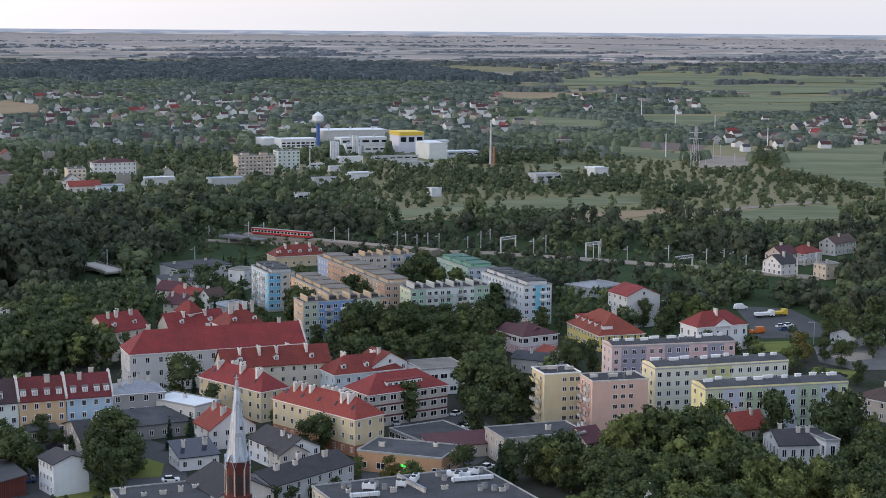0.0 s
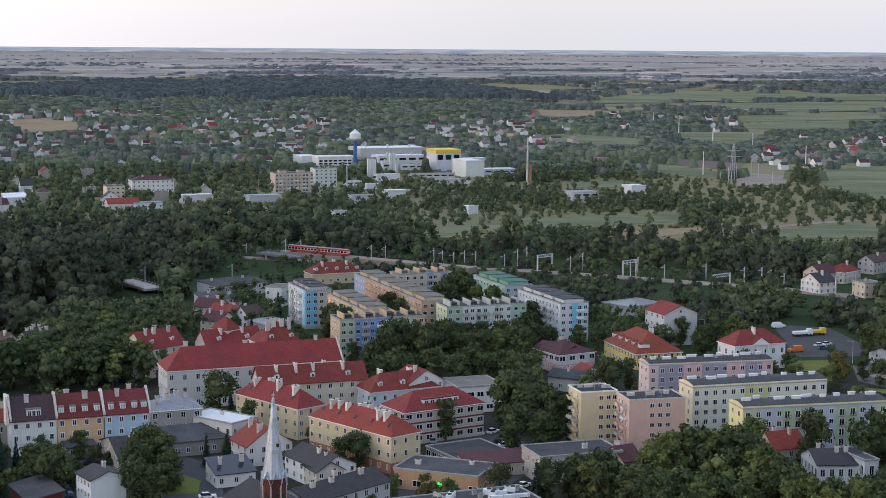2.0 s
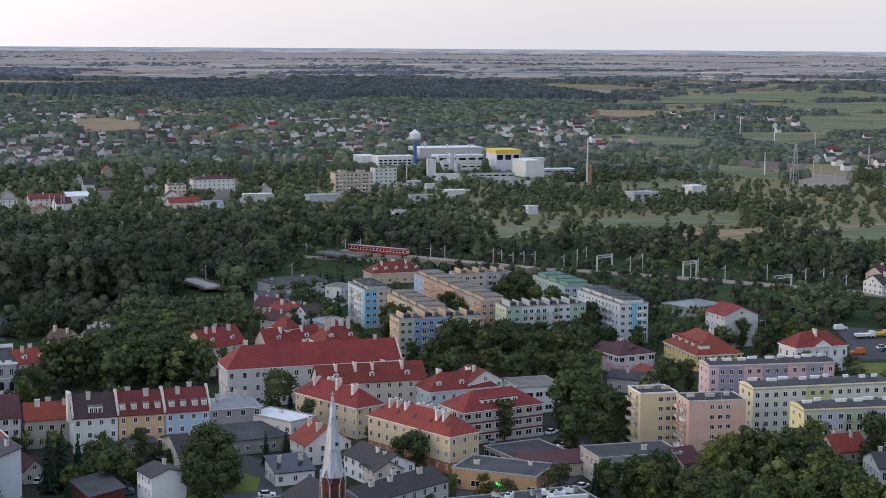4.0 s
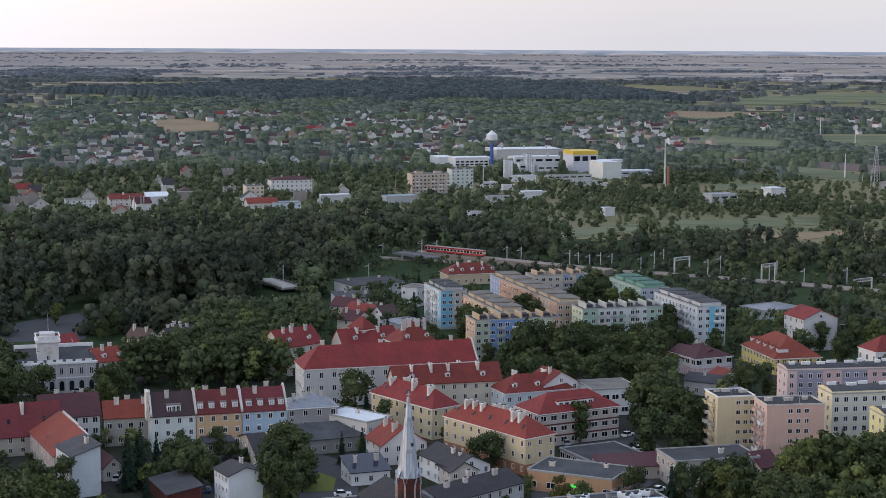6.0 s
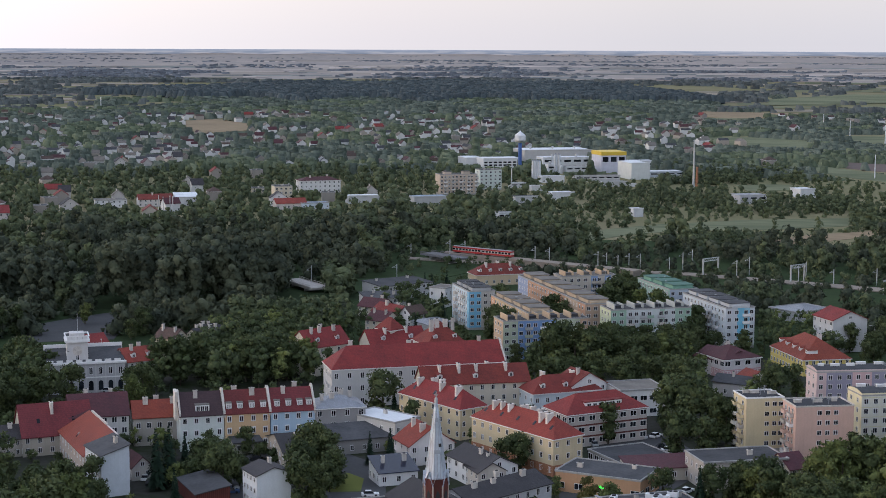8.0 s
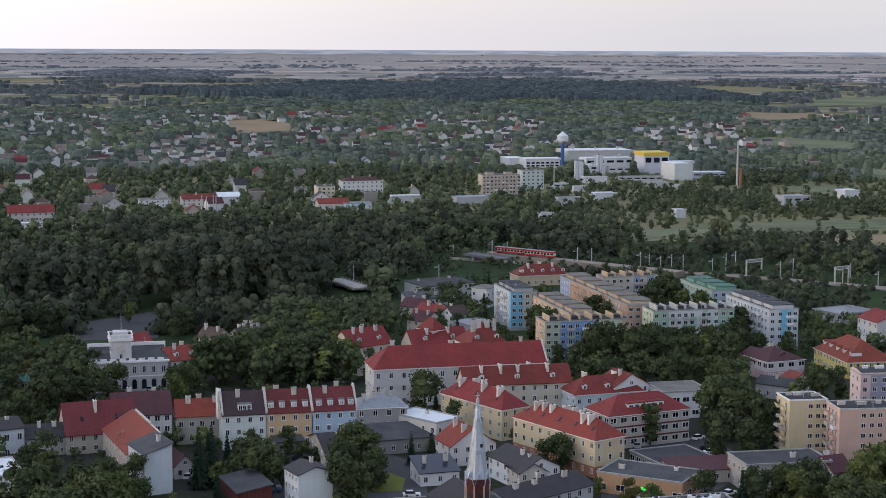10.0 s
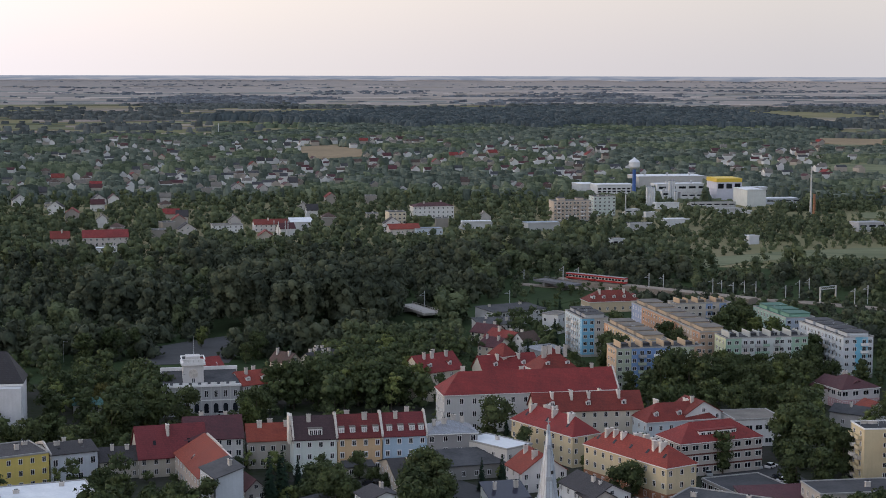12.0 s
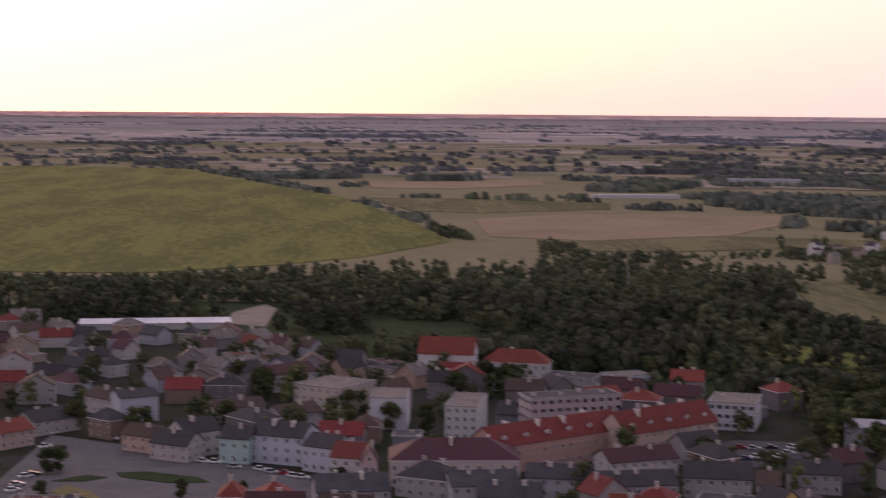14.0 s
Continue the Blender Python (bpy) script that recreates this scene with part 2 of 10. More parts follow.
PLOUGHED = surface("ploughed_field", (0.18, 0.14, 0.12), (0.14, 0.11, 0.10), rough=1.0, scale=0.01, fine=0.1, amount=0.6, spec=0.05)
LEAF = surface("foliage", (0.082, 0.104, 0.039), (0.037, 0.049, 0.023), rough=0.75, scale=0.25, fine=1.6, amount=0.7, per_object=0.22, per_island=0.24, spec=0.15, bump=0.8, relief=0.5)
LEAF_LIGHT = surface("light_foliage", (0.118, 0.142, 0.044), (0.061, 0.079, 0.028), rough=0.75, scale=0.25, fine=1.6, amount=0.7, per_object=0.2, per_island=0.24, spec=0.15, bump=0.8, relief=0.5)
LEAF_YELLOW = surface("yellowing_foliage", (0.15, 0.13, 0.04), (0.085, 0.085, 0.03), rough=0.75, scale=0.25, fine=1.6, amount=0.7, per_object=0.2, per_island=0.24, spec=0.15, bump=0.8, relief=0.5)
NEEDLE = surface("dark_conifer_needles", (0.022, 0.040, 0.024), (0.012, 0.024, 0.016), rough=0.8, scale=0.4, fine=2.5, amount=0.6, per_island=0.35, spec=0.1)
WOODS = surface("woodland_canopy", (0.076, 0.086, 0.052), (0.040, 0.049, 0.034), rough=0.85, scale=0.06, fine=0.9, amount=0.95, per_island=0.2, spec=0.08)
WOODS_LIGHT = surface("willow_canopy", (0.106, 0.124, 0.062), (0.058, 0.074, 0.040), rough=0.85, scale=0.06, fine=0.9, amount=0.95, per_island=0.2, spec=0.08, bump=1.0, relief=1.2)
# far canopy colours below have distance haze mixed in: paler, mostly bluer
PINES = surface("haze_tinted_pine_canopy", (0.080, 0.094, 0.094), (0.054, 0.067, 0.071), rough=0.85, scale=0.02, fine=0.4, amount=0.8, per_island=0.25, spec=0.08, bump=1.0, relief=1.2)
FARWOODS = surface("haze_tinted_woodland", (0.112, 0.120, 0.110), (0.076, 0.084, 0.080), rough=0.9, scale=0.01, fine=0.2, amount=0.8, per_island=0.35, spec=0.05)
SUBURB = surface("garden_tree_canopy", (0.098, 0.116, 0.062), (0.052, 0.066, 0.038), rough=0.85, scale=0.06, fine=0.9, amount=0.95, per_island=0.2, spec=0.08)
MIXEDWOODS = surface("haze_paled_mixed_canopy", (0.120, 0.138, 0.105), (0.074, 0.090, 0.072), rough=0.9, scale=0.03, fine=0.5, amount=0.8, per_island=0.45, spec=0.05, bump=1.0, relief=1.2)
RIMWOODS = surface("haze_tinted_rim_woods", (0.155, 0.162, 0.172), (0.115, 0.122, 0.134), rough=0.9, scale=0.01, fine=0.2, amount=0.8, per_island=0.3, spec=0.05)
LIGHT_COPSE = surface("haze_paled_copses", (0.130, 0.152, 0.092), (0.084, 0.102, 0.066), rough=0.9, scale=0.03, fine=0.5, amount=0.8, per_island=0.4, spec=0.05, bump=1.0, relief=1.2)
OLD_CONCRETE = surface("stained_concrete", (0.19, 0.19, 0.20), (0.12, 0.12, 0.13), rough=0.9, scale=0.3, fine=2.0, amount=0.5, bump=0.2)
BARK = surface("bark", (0.10, 0.08, 0.06), (0.05, 0.042, 0.035), rough=0.95, scale=1.0, fine=8.0, amount=0.6, bump=0.3)
WATER = surface("still_water", (0.03, 0.04, 0.04), (0.02, 0.03, 0.03), rough=0.08, scale=0.1, fine=1.0, spec=0.6)
RED_PAINT = surface("red_vehicle_paint", (0.36, 0.03, 0.03), (0.3, 0.028, 0.028), rough=0.35, scale=1.0, fine=4.0)
ORANGE_PAINT = surface("orange_vehicle_paint", (0.62, 0.17, 0.03), (0.5, 0.14, 0.03), rough=0.4, scale=1.0, fine=4.0)
YELLOW_PAINT = surface("yellow_paint", (0.70, 0.50, 0.06), (0.6, 0.42, 0.06), rough=0.5, scale=1.0, fine=4.0)
BLUE_PAINT = surface("blue_paint", (0.06, 0.13, 0.36), (0.05, 0.10, 0.28), rough=0.5, scale=1.0, fine=4.0)
CAR_SILVER = surface("silver_car_paint", (0.55, 0.56, 0.58), (0.48, 0.49, 0.5), rough=0.3, metal=0.3, scale=1.0, fine=4.0)
CAR_BLACK = surface("black_car_paint", (0.02, 0.02, 0.023), (0.03, 0.03, 0.03), rough=0.25, scale=1.0, fine=4.0)
CAR_BLUE = surface("blue_car_paint", (0.05, 0.09, 0.20), (0.04, 0.08, 0.17), rough=0.3, scale=1.0, fine=4.0)
RUBBER = surface("black_rubber", (0.02, 0.02, 0.02), (0.03, 0.03, 0.03), rough=0.9, scale=2.0, fine=5.0)
PANEL = surface("solar_cells", (0.012, 0.016, 0.035), (0.02, 0.024, 0.05), rough=0.15, scale=0.5, fine=3.0, courses=1.0, spec=0.5)
GLASS = surface("window_glass", (0.022, 0.025, 0.032), (0.008, 0.010, 0.014), rough=0.08, scale=0.3, fine=0.8, amount=0.5, per_object=0.6, spec=0.28)

SIGN = bpy.data.materials.new("lit_green_sign")
SIGN.use_nodes = True
SIGN.node_tree.nodes["Principled BSDF"].inputs["Base Color"].default_value = (0.05, 0.5, 0.05, 1)
SIGN.node_tree.nodes["Principled BSDF"].inputs["Emission Color"].default_value = (0.10, 1.0, 0.08, 1)
SIGN.node_tree.nodes["Principled BSDF"].inputs["Emission Strength"].default_value = 1.2

# ---- mesh helpers ----
class Shape:
    """Gathers corners and faces, with a material slot for each face."""

    def __init__(self):
        self.v, self.f, self.m = [], [], []

    def face(self, pts, slot=0):
        k = len(self.v)
        self.v.extend(pts)
        self.f.append(tuple(range(k, k + len(pts))))
        self.m.append(slot)
        return self

    def box(self, x0, y0, z0, x1, y1, z1, slot=0, top=None):
        k = len(self.v)
        self.v.extend([(x0, y0, z0), (x1, y0, z0), (x1, y1, z0), (x0, y1, z0), (x0, y0, z1), (x1, y0, z1), (x1, y1, z1), (x0, y1, z1)])
        for q in ((0, 3, 2, 1), (0, 1, 5, 4), (1, 2, 6, 5), (2, 3, 7, 6), (3, 0, 4, 7)):
            self.f.append(tuple(k + i for i in q))
            self.m.append(slot)
        self.f.append((k + 4, k + 5, k + 6, k + 7))
        self.m.append(slot if top is None else top)
        return self

    def ring(self, cx, cy, profile, sides=8, slot=0, turn=0.0, squash=1.0):
        """A turned form: rows of (radius, height), closed at both ends."""
        k = len(self.v)
        for r, z in profile:
            for i in range(sides):
                a = turn + 2 * math.pi * i / sides
                self.v.append((cx + r * math.cos(a), cy + r * squash * math.sin(a), z))
        for j in range(len(profile) - 1):
            for i in range(sides):
                a, b = k + j * sides + i, k + j * sides + (i + 1) % sides
                self.f.append((a, b, b + sides, a + sides))
                self.m.append(slot)
        self.f.append(tuple(k + i for i in reversed(range(sides))))
        self.f.append(tuple(k + (len(profile) - 1) * sides + i for i in range(sides)))
        self.m.extend([slot, slot])
        return self

    def slab(self, pts, thick, slot=0, under=None):
        """A sheet with the given upper outline (counter-clockwise from above) and a thickness downwards."""
        k, n = len(self.v), len(pts)
        self.v.extend(pts)
        self.v.extend([(p[0], p[1], p[2] - thick) for p in pts])
        self.f.append(tuple(range(k, k + n)))
        self.m.append(slot)
        self.f.append(tuple(reversed(range(k + n, k + 2 * n))))
        self.m.append(slot if under is None else under)
        for i in range(n):
            j = (i + 1) % n
            self.f.append((k + i, k + n + i, k + n + j, k + j))
            self.m.append(slot if under is None else under)
        return self

    def data(self, name, *mats):
        me = bpy.data.meshes.new(name)
        me.from_pydata(self.v, [], self.f)
        for m in mats:
            me.materials.append(m)
        if len(mats) > 1:
            me.polygons.foreach_set("material_index", self.m)
        me.update()
        return me


def part(name, shape, mats, parent, label="", at=None):
    """One mesh under a thing: from a Shape and its materials, or from ready mesh data."""
    mats = mats if isinstance(mats, (list, tuple)) else [mats]
    ob = new(name, shape.data(name, *mats) if isinstance(shape, Shape) else shape)
    ob.parent = parent
    if at is not None:
        ob.matrix_basis = at
    if label:
        tagged(ob, label)
    return ob


def thing(name, x, y, deg, label, category, group="", z=0.0):
    ob = new(name)
    ob.empty_display_size = 1.0
    ob.matrix_basis = pose(x, y, z, 0, 0, deg)
    return tagged(ob, label, category, group)


FOOT = []   # footprints (x, y, half-diagonal) kept free of scattered trees


def kept(x, y, deg, w, d):
    a = radians(deg)
    n = max(1, int(round(w / max(d, 1.0))))
    for i in range(n):
        u = w * (i + 0.5) / n
        FOOT.append((x + u * math.cos(a) - d / 2 * math.sin(a), y + u * math.sin(a) + d / 2 * math.cos(a), 0.62 * max(w / n, d)))


WINDOWS = {}


def window_data(w, h, surround=None):
    """A casement: painted frame with a mullion round two recessed dark panes, one closed skin proud of the wall."""
    key = (w, h, surround)
    if key not in WINDOWS:
        s = Shape()
        b, e = 0.09, (0.2 if surround else 0.0)
        xs = [-w / 2, -w / 2 + b, -0.05, 0.05, w / 2 - b, w / 2]
        zs = [0, b, h - b, h]
        front, back = -0.09, -0.04
        ix = {}

        def pt(x, y, z):
            q = (round(x, 3), y, round(z, 3))
            if q not in ix:
                ix[q] = len(s.v)
                s.v.append(q)
            return ix[q]

        def quad(p, slot):
            s.f.append(tuple(pt(*c) for c in p))
            s.m.append(slot)

        for i in range(5):
            for j in range(3):
                x0, x1, z0, z1 = xs[i], xs[i + 1], zs[j], zs[j + 1]
                if i in (1, 3) and j == 1:
                    quad([(x0, back, z0), (x1, back, z0), (x1, back, z1), (x0, back, z1)], 1)
                    quad([(x0, front, z0), (x1, front, z0), (x1, back, z0), (x0, back, z0)], 0)
                    quad([(x0, back, z1), (x1, back, z1), (x1, front, z1), (x0, front, z1)], 0)
                    quad([(x0, front, z0), (x0, back, z0), (x0, back, z1), (x0, front, z1)], 0)
                    quad([(x1, back, z0), (x1, front, z0), (x1, front, z1), (x1, back, z1)], 0)
                else:
                    quad([(x0, front, z0), (x1, front, z0), (x1, front, z1), (x0, front, z1)], 0)
        # the sill side, the top and the two cheeks back to the wall
        o = [(-w / 2, 0), (w / 2, 0), (w / 2, h), (-w / 2, h)]
        for k in range(4):
            (x0, z0), (x1, z1) = o[k], o[(k + 1) % 4]
            g = 0.02
            quad([(x1, front, z1), (x0, front, z0), (x0 * (1 + e), g, z0 - (e if z0 == 0 else -e)), (x1 * (1 + e), g, z1 - (e if z1 == 0 else -e))], 0)
        WINDOWS[key] = s.data("window", WHITE, GLASS)
    return WINDOWS[key]


def seen_sides(x, y, deg, w, d, sides):
    """Those of the given sides that face the hovering camera."""
    a = radians(deg)
    u, n = Vector((math.cos(a), math.sin(a))), Vector((-math.sin(a), math.cos(a)))
    o = Vector((x, y))
    spots = {"f": (o + u * w / 2, -n), "b": (o + u * w / 2 + n * d, n), "l": (o + n * d / 2, -u), "r": (o + u * w + n * d / 2, u)}
    return "".join(k for k in sides if spots[k][1].dot(-spots[k][0].normalized()) > 0.06)


def window_row(root, side, w, d, z, xs, ww, wh, surround=None):
    """Windows on one side of a w by d plan: f front, b back, l left, r right; xs are distances along that side."""
    me = window_data(ww, wh, surround)
    for u in xs:
        at = {"f": pose(u, 0, z), "b": pose(w - u, d, z, 0, 0, 180), "l": pose(0, d - u, z, 0, 0, -90), "r": pose(w, u, z, 0, 0, 90)}[side]
        part("window", me, [], root, at=at)


def spread(length, pitch, margin=1.3):
    n = max(1, int((length - 2 * margin) / pitch + 0.5) + 1)
    if n == 1:
        return [length / 2]
    return [margin + (length - 2 * margin) * i / (n - 1) for i in range(n)]


def chimney(root, x, y, z0, z1, w=0.9, d=0.6, mat=None):
    s = Shape()
    s.box(x - w / 2, y - d / 2, z0, x + w / 2, y + d / 2, z1, 0)
    s.box(x - w / 2 - 0.1, y - d / 2 - 0.1, z1, x + w / 2 + 0.1, y + d / 2 + 0.1, z1 + 0.15, 0)
    s.box(x - w / 4, y - 0.12, z1 + 0.15, x - w / 4 + 0.24, y + 0.12, z1 + 0.45, 1)
    s.box(x + w / 4 - 0.24, y - 0.12, z1 + 0.15, x + w / 4, y + 0.12, z1 + 0.45, 1)
    part("chimney", s, [mat or CHIMNEY, DARK], root, "")


def dormer(root, x, y, z, w, h, depth, roof, wall):
    """A dormer whose front stands at y, looking to -y."""
    s = Shape()
    s.box(x - w / 2, y, z, x + w / 2, y + depth, z + h, 0)
    k = 0.25
    s.slab([(x - w / 2 - k, y - k, z + h), (x, y - k, z + h + w * 0.35), (x, y + depth, z + h + w * 0.35), (x - w / 2 - k, y + depth, z + h)][::-1], 0.1, 1)
    s.slab([(x + w / 2 + k, y - k, z + h), (x + w / 2 + k, y + depth, z + h), (x, y + depth, z + h + w * 0.35), (x, y - k, z + h + w * 0.35)], 0.1, 1)
    s.face([(x - w / 2, y, z + h), (x + w / 2, y, z + h), (x, y, z + h + w * 0.35)], 0)
    ob = part("dormer", s, [wall, roof], root)
    part("window", window_data(round(w * 0.6, 2), round(h * 0.7, 2)), [], ob, at=pose(x, y, z + h * 0.15))


def box_dormer(root, x, y, z, w, h, depth, lights):
    """A white box dormer with a flat lead-covered top and a row of upright lights."""
    s = Shape()
    s.box(x - w / 2, y, z, x + w / 2, y + depth, z + h, 0)
    s.box(x - w / 2 - 0.12, y - 0.15, z + h + 0.002, x + w / 2 + 0.12, y + depth, z + h + 0.12, 1)
    ob = part("dormer", s, [WHITE, FELT_PALE], root)
    ww = round((w - 0.3) / lights - 0.15, 2)
    for i in range(lights):
        u = x - w / 2 + 0.15 + (i + 0.5) * (w - 0.3) / lights
        part("window", window_data(ww, round(h * 0.74, 2)), [], ob, at=pose(u, y, z + h * 0.12))


def aerials(root, w, d, z, n, seed):
    rnd = random.Random(seed)
    for _ in range(n):
        x, y = rnd.uniform(0.1, 0.9) * w, rnd.uniform(0.2, 0.8) * d
        s = Shape()
        s.box(x - 0.04, y - 0.04, z, x + 0.04, y + 0.04, z + 2.2)
        for k in range(3):
            s.box(x - 0.6, y - 0.03, z + 1.3 + k * 0.35, x + 0.6, y + 0.03, z + 1.36 + k * 0.35)
        part("aerial", s, STEEL, root)


def rim(x0, y0, x1, y1, z0, z1, t):
    """A closed kerb round a flat roof, as one connected skin."""
    s = Shape()
    out = [(x0, y0), (x1, y0), (x1, y1), (x0, y1)]
    inn = [(x0 + t, y0 + t), (x1 - t, y0 + t), (x1 - t, y1 - t), (x0 + t, y1 - t)]
    s.v.extend([(*p, z) for z in (z0, z1) for p in out] + [(*p, z) for z in (z0, z1) for p in inn])
    for i in range(4):
        j = (i + 1) % 4
        s.f.extend([(i, j, 4 + j, 4 + i), (8 + j, 8 + i, 12 + i, 12 + j), (4 + i, 4 + j, 12 + j, 12 + i), (8 + i, 8 + j, j, i)])
        s.m.extend([0] * 4)
    return s


def house(x, y, deg, w, d, eave, rise, roof, wall, tiles, label, name="house", storeys=0, pitch=3.6, chimneys=2, dormers=0,
          sides="flr", category="house", win=(1.1, 1.5), base=None, surround=None, group="", over=0.4, skylights=0, seed=0, ground=0.0, firewalls=""):
    """A house with its front from (x, y) along deg, going back by d. roof: gable (ridge along the front), cross (ridge
    going back), hip, mono (rising to the back) or flat."""
    rnd = random.Random(seed + int(abs(x) * 7 + abs(y)))
    root = thing(name, x, y, deg, label, category, group, z=ground)
    kept(x, y, deg, w, d)
    walls = Shape()
    flat = roof == "flat"
    top = eave
    walls.box(0, 0, -1.0, w, d, top, 0)
    o, t = over, 0.22
    if roof == "gable":
        for u in (0, w):
            walls.face([(u, 0, top), (u, d, top), (u, d / 2, top + rise)][:: 1 if u else -1], 0)
    elif roof == "cross":
        for u in (0, d):
            walls.face([(0, u, top), (w, u, top), (w / 2, u, top + rise)][:: -1 if u else 1], 0)
    elif roof == "mono":
        walls.face([(0, d, top), (0, 0, top), (0, d, top + rise)], 0)
        walls.face([(w, 0, top), (w, d, top), (w, d, top + rise)], 0)
        walls.face([(w, d, top), (0, d, top), (0, d, top + rise), (w, d, top + rise)], 0)
    part("wall", walls, wall, root)
    if base is not None:
        b = Shape().box(-0.06, -0.06, -1.0, w + 0.06, d + 0.06, 3.0)
        part("plinth", b, base, root)
    r = Shape()
    if roof == "gable":
        k = rise / (d / 2) * o
        r.slab([(-o, -o, top - k + t), (w + o, -o, top - k + t), (w + o, d / 2, top + rise + t), (-o, d / 2, top + rise + t)], t)
        r.slab([(-o, d / 2, top + rise + t), (w + o, d / 2, top + rise + t), (w + o, d + o, top - k + t), (-o, d + o, top - k + t)], t)
    elif roof == "cross":
        k = rise / (w / 2) * o
        r.slab([(-o, -o, top - k + t), (w / 2, -o, top + rise + t), (w / 2, d + o, top + rise + t), (-o, d + o, top - k + t)], t)
        r.slab([(w / 2, -o, top + rise + t), (w + o, -o, top - k + t), (w + o, d + o, top - k + t), (w / 2, d + o, top + rise + t)], t)
    elif roof == "hip":
        q = [(-o, -o, top), (w + o, -o, top), (w + o, d + o, top), (-o, d + o, top)]
        if w >= d:
            a, b = (d * 0.5, d / 2, top + rise), (w - d * 0.5, d / 2, top + rise)
            fs = ([q[0], q[1], b, a], [q[1], q[2], b], [q[2], q[3], a, b], [q[3], q[0], a])
        else:
            a, b = (w / 2, w * 0.5, top + rise), (w / 2, d - w * 0.5, top + rise)
            fs = ([q[0], q[1], a], [q[1], q[2], b, a], [q[2], q[3], b], [q[3], q[0], a, b])
        for f in fs:
            r.face(f)
        r.box(-o, -o, top - 0.25, w + o, d + o, top - 0.002, 1)
    elif roof == "half":
        # hipped at the start of the front, gabled at its end
        a, b = (d * 0.42, d / 2, top + rise), (w, d / 2, top + rise)
        for f in ([(-o, -o, top), (w, -o, top), b, a], [(w, d + o, top), (-o, d + o, top), a, b], [(-o, d + o, top), (-o, -o, top), a]):
            r.face(f)
        r.box(-o, -o, top - 0.25, w, d + o, top - 0.002, 1)
        walls.face([(w - 0.3, 0, top), (w - 0.3, d, top), (w - 0.3, d / 2, top + rise + 0.5)], 0)
        part("fire_wall", Shape().slab([(w + 0.35, -o, top + 0.5), (w + 0.35, d / 2, top + rise + 0.5), (w - 0.1, d / 2, top + rise + 0.5), (w - 0.1, -o, top + 0.5)], 0.9), CHIMNEY, root)
    elif roof == "mono":
        k = rise / d * o
        r.slab([(-o, -o, top - k + t), (w + o, -o, top - k + t), (w + o, d + o, top + rise + k + t), (-o, d + o, top + rise + k + t)], t)
    else:
        r.box(-0.15, -0.15, top, w + 0.15, d + 0.15, top + 0.25, 1, top=0)
        part("parapet", rim(-0.2, -0.2, w + 0.2, d + 0.2, top + 0.02, top + 0.5, 0.35), CONCRETE, root)
    part("roof", r, [tiles, CONCRETE if flat else WHITE], root)
    n = storeys or max(1, int(round(eave / 3.3)))
    sh = eave / n
    for side in seen_sides(x, y, deg, w, d, sides):
        length = w if side in "fb" else d
        for k in range(n):
            z = k * sh + min(1.0, sh * 0.32)
            window_row(root, side, w, d, z, spread(length, pitch), win[0], min(win[1], sh * 0.55), surround)
    if roof == "cross" and rise > 2.2:
        window_row(root, "f", w, d, eave + 0.2, [w / 2], win[0], min(1.2, rise * 0.45))
    if roof == "gable" and rise > 2.2:
        for s2 in "lr":
            if s2 in sides:
                window_row(root, s2, w, d, eave + 0.2, [d / 2], win[0], min(1.2, rise * 0.45))
    for i in range(chimneys):
        u = (i + 0.5 + rnd.uniform(-0.15, 0.15)) / chimneys
        if roof in ("gable", "hip"):
            cx, cy, cz = (0.12 + 0.76 * u) * w, d * rnd.choice((0.38, 0.62)), eave + rise * 0.55
        elif roof == "cross":
            cx, cy, cz = w * rnd.choice((0.36, 0.64)), u * d, eave + rise * 0.5
        else:
            cx, cy, cz = u * w, d * rnd.uniform(0.4, 0.8), eave
        if roof in ("gable", "hip") and w >= 18 and rise > 3:
            chimney(root, cx, cy, cz - 0.6, eave + rise + rnd.uniform(0.2, 0.8), 0.75, rnd.uniform(1.5, 2.7), WHITE_CHIMNEY)
        else:
            chimney(root, cx, cy, cz, eave + max(rise, 0.3) + rnd.uniform(0.6, 1.3), rnd.uniform(0.9, 1.6) * (0.75 if w < 12 else 1.0), 0.7)
    for side in firewalls:
        u0, u1 = (-0.25, 0.2) if side == "l" else (w - 0.2, w + 0.25)
        f = Shape()
        prof = [(-0.3, eave - 1.0), (d + 0.3, eave - 1.0), (d + 0.3, eave + 0.7), (d / 2 + 0.8, eave + rise + 0.9), (d / 2 - 0.8, eave + rise + 0.9), (-0.3, eave + 0.7)]
        k = len(f.v)
        f.v.extend([(u0, py, pz) for py, pz in prof] + [(u1, py, pz) for py, pz in prof])
        f.f.append(tuple(k + i for i in reversed(range(6))))
        f.f.append(tuple(k + 6 + i for i in range(6)))
        for i in range(6):
            j = (i + 1) % 6
            f.f.append((k + i, k + j, k + 6 + j, k + 6 + i))
        f.m.extend([0] * 8)
        part("fire_wall", f, CHIMNEY, root)
    for i in range(dormers):
        u = (i + 0.5) / dormers * w
        dormer(root, u, d * 0.13, eave + rise * 0.26 * 0.9, 1.5, 1.5, d * 0.22, tiles, WHITE)
    for i in range(skylights):
        u = (i + 0.5) / skylights * w
        yy, s = d * 0.22, Shape()
        zz = eave + rise * 0.44 + t + 0.05
        s.slab([(u - 0.4, yy - 0.5, zz - rise / d), (u + 0.4, yy - 0.5, zz - rise / d), (u + 0.4, yy + 0.5, zz + rise / d), (u - 0.4, yy + 0.5, zz + rise / d)], 0.06)
        part("skylight", s, GLASS, root)
    return root


RAILS = {}


